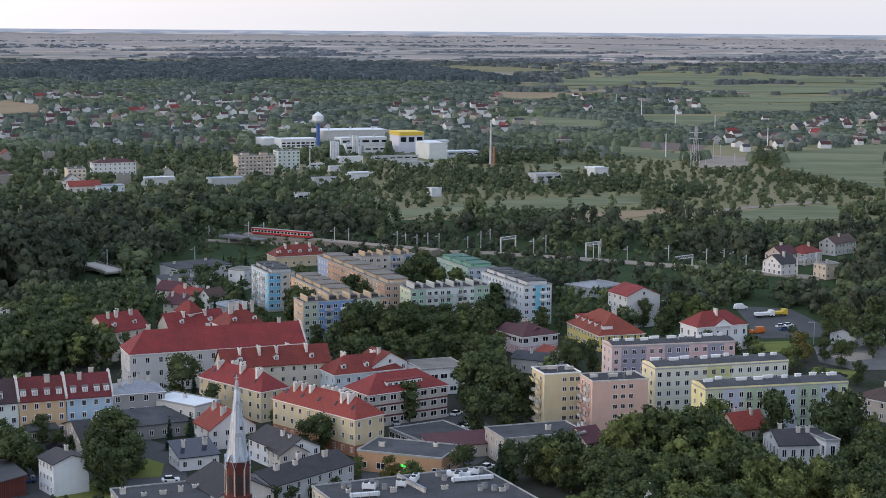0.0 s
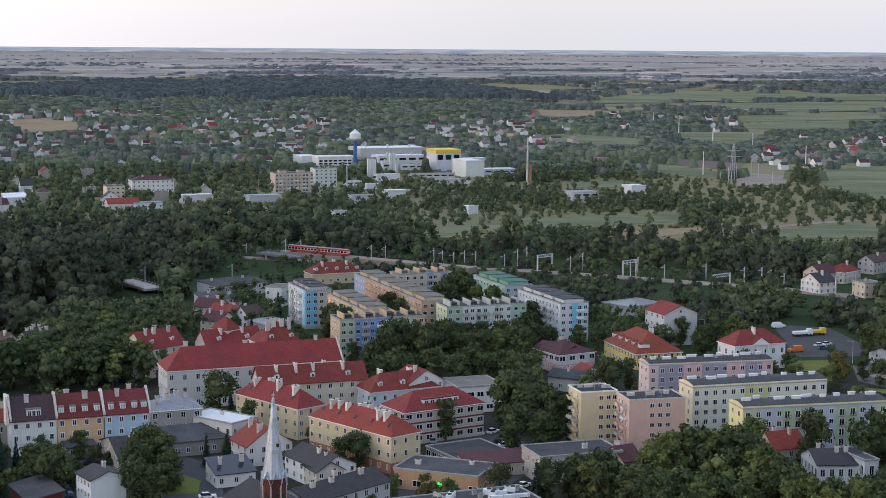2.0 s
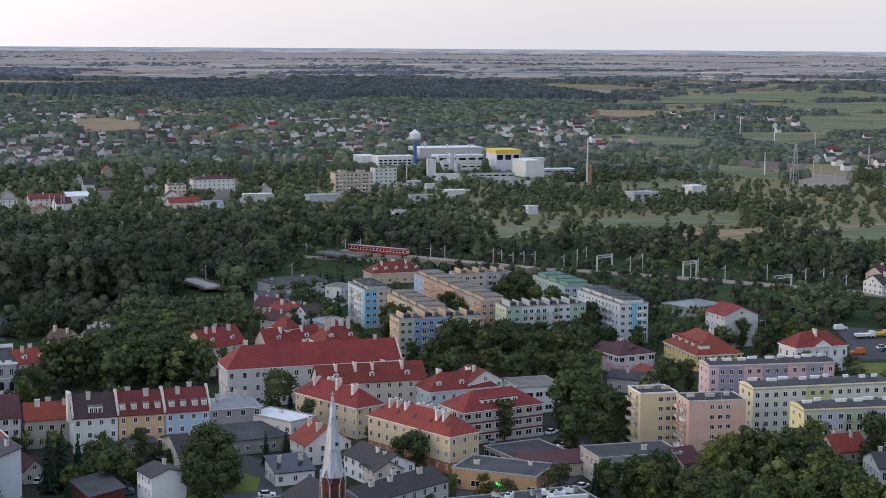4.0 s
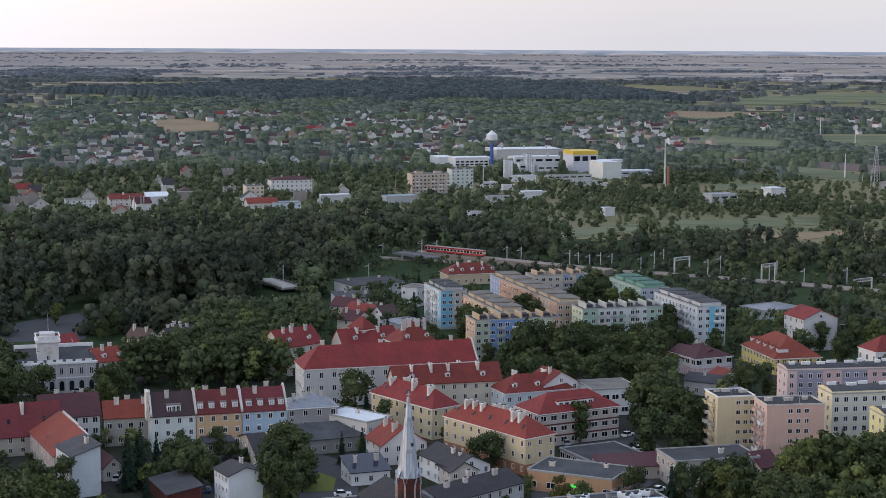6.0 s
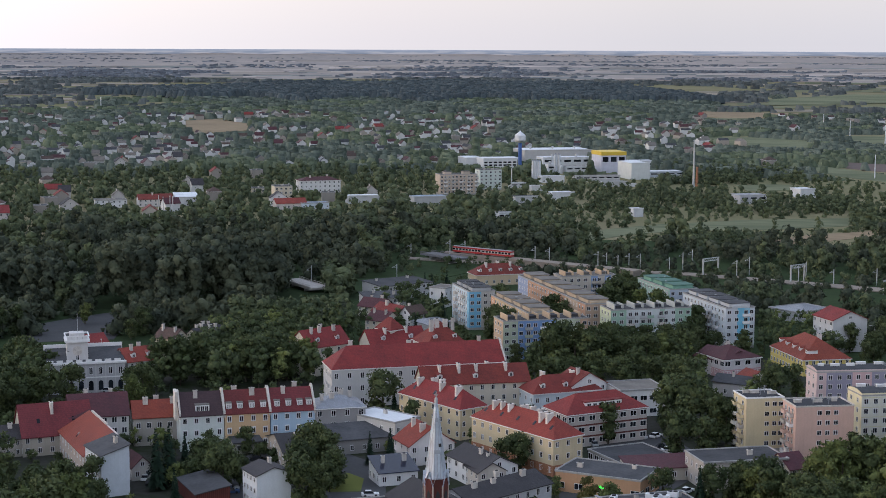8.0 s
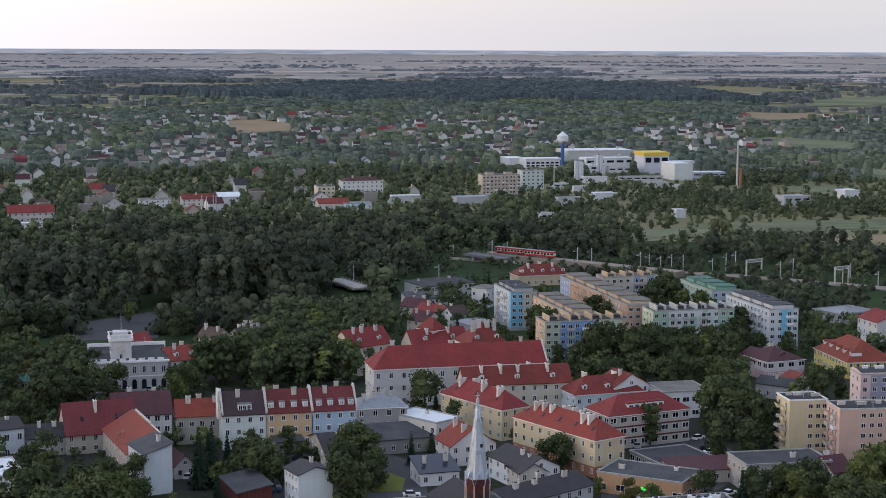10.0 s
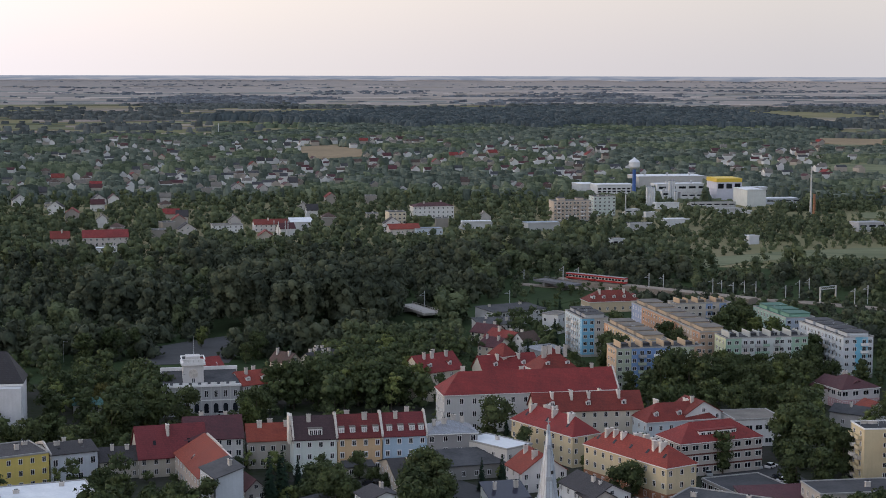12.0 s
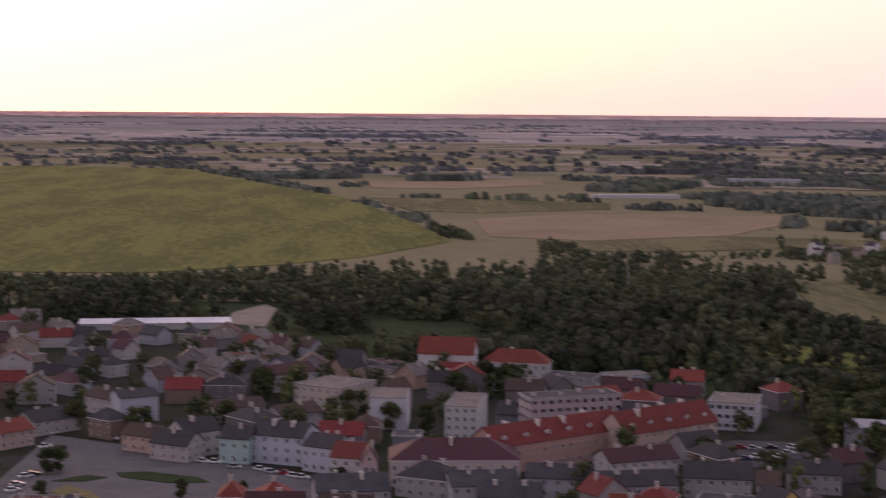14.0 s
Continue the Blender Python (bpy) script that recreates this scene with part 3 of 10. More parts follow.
def railing(w, h, gap=0.24, bar=0.06):
    """A barred railing as one connected outline with slots, of a little thickness."""
    if (w, h) not in RAILS:
        s, n = Shape(), int(w / gap)
        zs = [0, bar, h - bar, h]
        xs = sorted([round(i * w / n, 3) for i in range(n)] + [round(i * w / n + bar, 3) for i in range(n)] + [w - 0.001, w])
        ix = {}
        for k in range(len(xs) - 1):
            for q in range(3):
                if q == 1 and k % 2 == 1:
                    continue
                f = []
                for x, z in ((xs[k], zs[q]), (xs[k + 1], zs[q]), (xs[k + 1], zs[q + 1]), (xs[k], zs[q + 1])):
                    if (x, z) not in ix:
                        ix[(x, z)] = len(s.v)
                        s.v.append((x, 0, z))
                    f.append(ix[(x, z)])
                s.f.append(tuple(f))
                s.m.append(0)
        RAILS[(w, h)] = s.data("railing", DARK)
    return RAILS[(w, h)]


def block(x, y, deg, w, d, storeys, wall, label, bands=(), heads=3, roof=None, pitch=3.0, balconies=(), side_balconies=(), left=None, right=None,
          sides="flr", name="apartment_block", lines=None, head_mat=None, vents=4, seed=0, side_bands=(), wall_heads=False, rim_mat=None, win=(1.5, 1.4), slim=False, arched=0.0, cols=()):
    """A prefabricated block of flats. bands: (from, to, material) parts of the front painted in another colour;
    balconies: distances along the front; heads: stair heads on the flat roof."""
    rnd = random.Random(seed + int(abs(x)))
    root = thing(name, x, y, deg, label, "apartment building")
    kept(x, y, deg, w, d)
    sh, h = 2.75, 0.9 + storeys * 2.75 + 0.35
    part("wall", Shape().box(0, 0, -1, w, d, h), wall, root)
    part("plinth", Shape().box(-0.05, -0.05, -1, w + 0.05, d + 0.05, 0.9), CONCRETE, root)
    r = Shape().box(-0.1, -0.1, h, w + 0.1, d + 0.1, h + 0.12, 1, top=0)
    part("parapet", rim(-0.15, -0.15, w + 0.15, d + 0.15, h + 0.02, h + 0.42, 0.27), rim_mat or CONCRETE, root)
    part("roof", r, [roof or FELT, CONCRETE], root)
    for y0, y1, m in side_bands:
        part("facade_panel", Shape().box(-0.06, y0, 0.92, -0.036, y1, h - 0.04), m, root)
    if arched:
        # a low arched roof over the flat slab, its end walls closed
        n, a, rows = 8, Shape(), []
        for u in (-0.05, w + 0.05):
            rows.append([(u, d * k / n, h + 0.42 + arched * math.sin(math.pi * (0.12 + 0.76 * k / n))) for k in range(n + 1)])
        for k in range(n):
            a.face([rows[0][k], rows[1][k], rows[1][k + 1], rows[0][k + 1]], 0)
        for row in rows:
            end = [(row[0][0], 0, h), *row, (row[0][0], d, h)]
            a.face(end if row is rows[1] else end[::-1], 1)
        for k in (0, n):
            q = [rows[0][k], rows[1][k], (rows[1][k][0], rows[1][k][1], h), (rows[0][k][0], rows[0][k][1], h)]
            a.face(q if k else q[::-1], 1)
        part("arched_roof", a, [roof or FELT, left or wall], root)
    for x0, x1, m in bands:
        part("facade_panel", Shape().box(x0, -0.035, 0.92, x1, 0.0, h - 0.02), m, root)
    for m, side in ((left, 0), (right, 1)):
        if m is not None:
            x0, x1 = (-0.035, 0) if side == 0 else (w, w + 0.035)
            part("facade_panel", Shape().box(x0, 0.0, 0.92, x1, d, h - 0.02), m, root)
    if lines is not None:
        for k in range(1, storeys + 1):
            z = 0.9 + k * sh
            part("trim", Shape().box(-0.05, -0.06, z - 0.12, w + 0.05, 0, z), lines, root)
    for i in range(heads):
        s = Shape()
        if wall_heads:
            # a pair of thin vent walls across the roof with a low head between them
            u = (i + 0.5) / heads * w
            s.box(u - 2.3, d * 0.12, h + 0.1, u - 1.9, d * 0.8, h + 2.1, 0)
            s.box(u + 1.9, d * 0.3, h + 0.1, u + 2.3, d * 0.85, h + 1.7, 0)
            s.box(u - 1.9, d * 0.45, h + 0.1, u + 1.9, d * 0.8, h + 1.0, 1)
        elif d > w:
            u = (i + 0.5) / heads * d
            e = d / heads * 0.36
            s.box(w * 0.16, u - e, h + 0.1, w * 0.88, u + e, h + 1.5, 0)
            s.box(w * 0.13, u - e - 0.2, h + 1.5, w * 0.91, u + e + 0.2, h + 1.72, 1)
            s.box(w * 0.2, u - e - 1.6, h + 0.1, w * 0.8, u - e - 1.0, h + 1.0, 0)
        else:
            u = (i + 0.5) / heads * w
            s.box(u - 2.6, d * 0.3, h + 0.1, u + 2.6, d * 0.72, h + 2.0, 0)
            s.box(u - 2.9, d * 0.27, h + 2.0, u + 2.9, d * 0.75, h + 2.2, 1)
        part("stair_head", s, [head_mat or wall, roof or FELT], root)
    top = h + (arched + 0.3 if arched else 0.1)
    for i in range(vents):
        u = (i + 0.3 + rnd.random() * 0.4) / vents * w
        v, e = d * rnd.uniform(0.35, 0.7), rnd.uniform(0.7, 1.5)
        s = Shape().box(u - e, v, h + 0.1, u + e, v + 0.7, top + 0.75, 0)
        s.box(u - e - 0.1, v - 0.1, top + 0.75, u + e + 0.1, v + 0.8, top + 0.88, 0)
        part("roof_vent", s, WHITE if arched else CHIMNEY, root)
    # windows of several widths, balconies in some bays
    sides = seen_sides(x, y, deg, w, d, sides)
    for k in range(storeys):
        z = 0.9 + k * sh + 0.85
        for side in sides:
            if side == "f":
                xs = [u for u in (cols or spread(w, pitch)) if all(abs(u - b) > 1.2 for b in balconies)]
                window_row(root, "f", w, d, z, xs, *win)
                window_row(root, "f", w, d, z - 0.6, balconies, 1.5, 2.0)
            elif side == "b":
                pass
            else:
                window_row(root, side, w, d, z, spread(d, 3.2, 2.6), 1.2, 1.4)
        for b in balconies:
            if slim:
                s = Shape().box(b - 1.0, -0.7, z - 0.75, b + 1.0, -0.03, z - 0.63, 0)
                part("balcony", s, CONCRETE, root)
                part("railing", railing(2.0, 0.95), DARK, root, at=pose(b - 1.0, -0.68, z - 0.64))
                continue
            s = Shape().box(b - 1.35, -1.2, z - 0.9, b + 1.35, -0.03, z - 0.76, 1)
            s.box(b - 1.35, -1.2, z - 0.76, b + 1.35, -1.12, z + 0.2, 0)
            s.box(b - 1.35, -1.12, z - 0.76, b - 1.28, -0.03, z + 0.2, 0)
            s.box(b + 1.28, -1.12, z - 0.76, b + 1.35, -0.03, z + 0.2, 0)
            part("balcony", s, [rnd.choice((CHIMNEY, WHITE, STEEL, wall)), CONCRETE], root)
        for b in side_balconies:
            s = Shape().box(-1.2, b - 1.35, z - 0.9, -0.03, b + 1.35, z - 0.76, 1)
            s.box(-1.2, b - 1.35, z - 0.76, -1.12, b + 1.35, z + 0.2, 0)
            s.box(-1.12, b - 1.35, z - 0.76, -0.03, b - 1.28, z + 0.2, 0)
            s.box(-1.12, b + 1.28, z - 0.76, -0.03, b + 1.35, z + 0.2, 0)
            part("balcony", s, [rnd.choice((CHIMNEY, WHITE, wall)), CONCRETE], root)
    aerials(root, w, d, h, 3, seed + 5)
    return root


def hall(x, y, deg, w, d, h, wall, roof, label, name="industrial_hall", band=None, bays=0, ground=0.0, stack=0, rows=1):
    """A flat-roofed industrial or commercial building, with an optional coloured band under the roof and window bays."""
    root = thing(name, x, y, deg, label, "building", z=ground)
    kept(x, y, deg, w, d)
    part("wall", Shape().box(0, 0, -1.5, w, d, h), wall, root)
    r = Shape().box(-0.2, -0.2, h, w + 0.2, d + 0.2, h + 0.4, 1, top=0)
    r.box(-0.25, -0.25, h + 0.1, w + 0.25, 0.2, h + 0.9, 1)
    part("roof", r, [roof, wall], root)
    if band is not None:
        part("roof_band", Shape().box(-0.3, -0.3, h - 2.2, w + 0.3, d + 0.3, h + 1.0), band, root)
    for i in range(bays):
        s = Shape()
        u0, u1 = (i + 0.15) / bays * w, (i + 0.85) / bays * w
        for k in range(rows):
            z0 = h * (0.55 - 0.3 * k)
            s = Shape().box(u0, -0.06, z0, u1, 0.0, z0 + h * (0.25 if rows == 1 else 0.17), 0)
            s.box(u0 - 0.15, -0.1, z0 - 0.3, u1 + 0.15, 0.0, z0, 1)
            part("window", s, [GLASS, WHITE], root)
    for i in range(stack):
        u = (i + 0.5) / stack * w
        s = Shape().ring(u, d * 0.5, [(0.9, h), (0.9, h + 2.2), (1.3, h + 2.3), (1.3, h + 2.7), (0.2, h + 3.0)], 8)
        part("roof_vent", s, STEEL, root)
    return root


# ---- ground: level near by, then bowed up so that the far plain closes at the horizon ----
FLAT = 2500.0


def reach(dist):
    """Where the plain at a true distance lies in the scene: its radius and its height."""
    if dist <= FLAT:
        return dist, 0.0
    r = FLAT + 2350.0 * (1 - math.exp(-(dist - FLAT) / 2350.0))
    return r, EYE[2] - r * (EYE[2] / dist + dist / 1.49e7)


def spot(az, dist, lift=0.0):
    """A point of the ground at degrees to the left of +y and a true distance; also the scale of things there."""
    r, z = reach(dist)
    a = radians(az)
    return Vector((-math.sin(a) * r, math.cos(a) * r, z + lift)), r / dist


def sheet(name, outline, mat, label, category, lift=0.06, kind="structure"):
    """A flat patch of ground with the given outline of (x, y), slightly above the ground."""
    area = sum(p[0] * q[1] - q[0] * p[1] for p, q in zip(outline, outline[1:] + outline[:1]))
    pts = []
    for px, py in (outline if area > 0 else outline[::-1]):
        q, _s = spot(math.degrees(math.atan2(-px, py)), math.hypot(px, py), lift + (1.2 if math.hypot(px, py) > FLAT else 0.0))
        pts.append(tuple(q))
    s = Shape().slab(pts, lift + 0.3)
    ob = new(name, s.data(name, mat))
    return tagged(ob, label, category, kind=kind)


# ---- trees ----
def upper(v, f):
    n = np.cross(v[f[:, 1]] - v[f[:, 0]], v[f[:, 2]] - v[f[:, 0]])
    n /= np.linalg.norm(n, axis=1, keepdims=True)
    return f[n[:, 2] > -0.45]


g = (1 + 5 ** 0.5) / 2
TINY_V = np.array([(-1, g, 0), (1, g, 0), (-1, -g, 0), (1, -g, 0), (0, -1, g), (0, 1, g), (0, -1, -g), (0, 1, -g), (g, 0, -1), (g, 0, 1), (-g, 0, -1), (-g, 0, 1)]) / math.hypot(1, g)
TINY_F = upper(TINY_V, np.array([(0, 11, 5), (0, 5, 1), (0, 1, 7), (0, 7, 10), (0, 10, 11), (1, 5, 9), (5, 11, 4), (11, 10, 2), (10, 7, 6), (7, 1, 8), (3, 9, 4), (3, 4, 2), (3, 2, 6), (3, 6, 8), (3, 8, 9), (4, 9, 5), (2, 4, 11), (6, 2, 10), (8, 6, 7), (9, 8, 1)]))


def mesh_np(name, v, f, mats, slots=None):
    """Mesh data from arrays of corners and of triangles."""
    me = bpy.data.meshes.new(name)
    me.vertices.add(len(v))
    me.vertices.foreach_set("co", np.asarray(v, np.float32).ravel())
    me.loops.add(3 * len(f))
    me.loops.foreach_set("vertex_index", np.asarray(f, np.int32).ravel())
    me.polygons.add(len(f))
    me.polygons.foreach_set("loop_start", np.arange(0, 3 * len(f), 3, dtype=np.int32))
    for m in mats:
        me.materials.append(m)
    if slots is not None:
        me.polygons.foreach_set("material_index", np.asarray(slots, np.int32))
    me.update(calc_edges=True)
    return me


def leaves(rng, centres, radii, count, size):
    """Small ragged leaf clumps over the surface of the given lumps: corners and triangles."""
    pick = rng.choice(len(centres), count, p=radii ** 2 / (radii ** 2).sum())
    n = rng.normal(size=(count, 3))
    n[:, 2] = n[:, 2] + 0.35
    n /= np.linalg.norm(n, axis=1, keepdims=True)
    c = centres[pick] + n * (radii[pick] * rng.uniform(0.62, 1.34, count))[:, None] * np.array([1, 1, 0.85])
    face = n + rng.normal(scale=0.8, size=(count, 3))
    face /= np.linalg.norm(face, axis=1, keepdims=True)
    a = np.cross(face, rng.normal(size=(count, 3)))
    a /= np.linalg.norm(a, axis=1, keepdims=True)
    b = np.cross(face, a)
    s = size * 1.3 * rng.uniform(0.6, 1.4, count)[:, None]
    v = np.stack([c + a * s, c - a * s * 0.55 + b * s * 0.85 + face * s * 0.2, c - a * s * 0.6 - b * s * 0.8], 1).reshape(-1, 3)
    return v, np.arange(count * 3).reshape(-1, 3)


def lumps(rng, height, spread_, low, count, tall=1.0):
    """Centres and radii of a crown's masses."""
    c, r = [], []
    mid = (low + height) / 2
    for i in range(count):
        t = rng.random()
        z = low + (height - low) * (0.08 + 0.84 * t)
        e = math.sqrt(max(0.05, 1 - ((z - mid) / ((height - low) / 2)) ** 2))
        if tall != 1.0:
            e = 0.5 + 0.5 * e
        a = rng.random() * 2 * math.pi
        q = spread_ * e * rng.uniform(0.15, 0.74)
        c.append((q * math.cos(a), q * math.sin(a), z))
        r.append(spread_ * rng.uniform(0.27, 0.42) * (0.6 + 0.4 * e))
    return np.array(c), np.array(r)


def tree_kind(name, seed, height, spread_, low, count, clumps, size, leaf, tall=1.0, label="", category="tree"):
    """A broad-leaved tree: tapered trunk with limbs, and a crown of leaf clumps round several masses."""
    rng = np.random.default_rng(seed)
    root = thing(name, 0, 0, 0, label, category)
    c, r = lumps(rng, height, spread_, low, count, tall)
    s = Shape()
    tr = 0.022 * height
    s.ring(0, 0, [(tr * 1.5, -0.6), (tr, 0.6), (tr * 0.75, low), (tr * 0.4, height * 0.7)], 7)
    for i in range(min(6, count)):
        p, q = Vector((0, 0, low * 0.7 + 0.1 * i)), Vector(c[i])
        side = (q - p).cross(Vector((0, 0, 1))).normalized() * tr * 0.35
        up = Vector((0, 0, tr * 0.35))
        s.face([tuple(p + side), tuple(p - side), tuple(q - side * 0.4), tuple(q + side * 0.4)])
        s.face([tuple(p + up), tuple(p - up), tuple(q - up * 0.4), tuple(q + up * 0.4)])
    part("trunk", s, BARK, root)
    v, f = leaves(rng, c, r, int(clumps * 1.75), size * 0.80)
    root["leaf_faces"] = len(f)
    vs, fs, k = [v], [f], len(v)
    for ci, ri in zip(c, r):
        wob = 1 + rng.normal(scale=0.16, size=(len(TINY_V), 1))
        vs.append(TINY_V * wob * ri * np.array([0.72, 0.72, 0.66]) + ci)
        fs.append(TINY_F + k)
        k += len(TINY_V)
    part("crown", mesh_np("crown", np.concatenate(vs), np.concatenate(fs), [leaf]), [], root)
    return root


def conifer_kind(name, seed, height, spread_, label):
    rng = np.random.default_rng(seed)
    root = thing(name, 0, 0, 0, label, "tree")
    part("trunk", Shape().ring(0, 0, [(0.25, -0.5), (0.2, 1), (0.05, height * 0.9)], 6), BARK, root)
    vs, fs, k = [], [], 0
    for z in np.arange(1.0, height, 0.45):
        rad = spread_ * (1 - z / height) ** 0.85 + 0.15
        n = int(5 + rad * 5)
        for i in range(n):
            a, q = rng.random() * 6.283, rad * rng.uniform(0.75, 1.1)
            ca, sa, wd = math.cos(a), math.sin(a), 0.28 + 0.1 * rad
            vs += [(ca * q, sa * q, z - 0.25 * q), (-sa * wd + ca * q * 0.3, ca * wd + sa * q * 0.3, z + 0.35), (sa * wd + ca * q * 0.3, -ca * wd + sa * q * 0.3, z + 0.1)]
            fs.append((k, k + 1, k + 2))
            k += 3
    part("crown", mesh_np("crown", np.array(vs), np.array(fs), [NEEDLE]), [], root)
    return root


# ---- special buildings and outdoor things ----
def brick_tower(x, y, deg):
    """Octagonal brick church tower with a gablet on each side and a tall zinc spire."""
    root = thing("church_tower", x, y, deg, "dark red brick church tower with a tall pale zinc spire", "church tower")
    FOOT.append((x, y, 6))
    part("shaft", Shape().ring(0, 0, [(2.9, -1), (2.9, 12), (3.1, 12.2), (3.1, 12.8), (2.7, 13.0), (2.7, 20.2)], 8, turn=math.pi / 8), BRICK_RED, root)
    for i in range(8):
        a = 2 * math.pi * i / 8
        m = Matrix.Rotation(a, 4, "Z")
        g = Shape()
        for sx in (-1, 1):
            pts = [(sx * 1.15, -2.75, 18.6), (sx * 1.15, -2.35, 18.6), (0, -1.7, 21.9), (0, -2.75, 21.7)]
            g.face(pts if sx > 0 else pts[::-1])
        part("gablet", g, SPIRE_METAL, root, at=m)
        w = Shape()
        w.box(-0.42, -2.62, 13.6, 0.42, -2.46, 17.0, 0)
        w.face([(-0.42, -2.62, 17.0), (0.42, -2.62, 17.0), (0, -2.62, 17.9)], 0)
        part("lancet_window", w, DARK, root, at=m)
        e = Matrix.Rotation(a + math.pi / 8, 4, "Z")
        part("corner_strip", Shape().box(-0.14, -2.82, 13.0, 0.14, -2.6, 18.7), plaster(0.5, 0.42, 0.36), root, at=e)
    part("spire", Shape().ring(0, 0, [(2.7, 19.8), (2.3, 21.4), (1.75, 25.8), (1.15, 30.4), (0.62, 34.6), (0.46, 35.4), (0.46, 35.9), (0.25, 36.1)], 8, turn=math.pi / 8), SPIRE_METAL, root)
    f = Shape().ring(0, 0, [(0.26, 36.0), (0.40, 36.4), (0.32, 37.2), (0.10, 37.4), (0.07, 38.6)], 6)
    f.box(-0.42, -0.05, 37.8, 0.42, 0.05, 38.0)
    part("finial", f, STEEL, root)
    for a in (0.4, 3.6):
        part("spire_hatch", Shape().box(-0.25, -1.75, 27.0, 0.25, -1.4, 27.7), DARK, root, at=Matrix.Rotation(a, 4, "Z"))
    return root


def gothic_windows(root, w, z, h, xs, y=0.0, width=1.4):
    for u in xs:
        s = Shape().box(u - width / 2, y - 0.06, z, u + width / 2, y, z + h, 0)
        s.box(u - width / 2 - 0.2, y - 0.12, z - 0.2, u + width / 2 + 0.2, y, z, 1)
        k = 6
        s.face([(u + width / 2 * math.cos(math.pi * i / k), y - 0.06, z + h + width / 2 * math.sin(math.pi * i / k)) for i in range(k + 1)], 0)
        part("arched_window", s, [GLASS, WHITE], root)


def basilica(x, y, deg, w):
    """White basilica: nave, lower aisle, side chapel and a tower with a stepped copper spire."""
    root = thing("basilica", x, y, deg, "white baroque basilica with dark roofs and a green copper spire", "church")
    kept(x, y - 4, deg, w, 18)
    white = plaster(0.72, 0.71, 0.72)
    part("nave_wall", Shape().box(0, 0, -1, w, 13, 17), white, root)
    r = Shape()
    r.slab([(-0.5, -0.6, 16.9), (w + 0.4, -0.6, 16.9), (w - 5, 6.5, 25.5), (-0.5, 6.5, 25.5)], 0.25)
    r.slab([(-0.5, 6.5, 25.5), (w - 5, 6.5, 25.5), (w + 0.4, 13.6, 16.9), (-0.5, 13.6, 16.9)], 0.25)
    r.slab([(w + 0.4, -0.6, 16.9), (w + 0.4, 13.6, 16.9), (w - 5, 6.5, 25.5)], 0.25)
    part("nave_roof", r, TILE_DARK, root)
    part("cornice", Shape().box(-0.3, -0.45, 15.9, w + 0.3, 0, 16.6), WHITE, root)
    part("aisle_wall", Shape().box(1, -6, -1, w - 7, 0, 7.5), white, root)
    a = Shape()
    a.slab([(0.6, -6.5, 7.4), (w - 6.6, -6.5, 7.4), (w - 6.6, 0, 12.4), (0.6, 0, 12.4)], 0.2)
    part("aisle_roof", a, TILE_DARK, root)
    gothic_windows(root, w, 12.9, 2.0, [5, 11, 17.5, 24, 30, 36, 41])
    gothic_windows(root, w, 2.5, 3.2, [6, 13, 20, 27], -6.0)
    part("buttress", Shape().box(w - 6.8, -3.5, -1, w - 0.2, 0, 15.8), white, root)
    c = Shape().box(9, -10, -1, 17, -6, 8, 0)
    part("porch", c, white, root)
    part("porch_roof", Shape().slab([(8.6, -10.4, 8), (17.4, -10.4, 8), (17.4, -5.5, 10.5), (8.6, -5.5, 10.5)], 0.2), SHEET, root)
    # tower
    t = Shape().box(-8.5, -3, -1, 1.0, 6.5, 24.5, 0)
    part("tower_wall", t, white, root)
    for z in (8.0, 16.0, 24.0):
        part("tower_cornice", Shape().box(-8.9, -3.4, z, 1.4, 6.9, z + 0.7), WHITE, root)
    for z in (10.5, 18.5):
        s = Shape().box(-4.6, -3.07, z, -2.9, -3.0, z + 3.2, 0)
        s.box(-5.0, -3.12, z - 0.3, -2.5, -3.0, z, 1)
        part("tower_window", s, [GLASS, WHITE], root)
    k = math.pi / 8
    tiers = [(5.6, 24.6), (5.2, 25.6), (3.3, 26.6), (3.0, 29.0), (3.9, 29.6), (3.6, 30.4), (2.4, 31.4), (2.2, 33.8), (2.9, 34.4), (2.6, 35.2), (1.7, 36.2), (1.6, 38.4), (2.1, 39.0), (1.8, 39.8), (1.0, 41.0), (0.9, 43.0), (1.3, 43.6), (0.5, 44.8), (0.12, 47.6)]
    part("spire", Shape().ring(-3.75, 1.75, tiers, 8, turn=k), COPPER, root)
    for i in range(8):
        m = Matrix.Translation((-3.75, 1.75, 0)) @ Matrix.Rotation(2 * math.pi * i / 8, 4, "Z")
        # no holes: dark panels whose colour stands for the shade inside
        part("lantern_opening", Shape().box(-0.5, -3.05, 27.0, 0.5, -2.8, 28.8), DARK, root, at=m)
        part("lantern_opening", Shape().box(-0.4, -2.25, 31.8, 0.4, -2.0, 33.5), DARK, root, at=m)
    return root


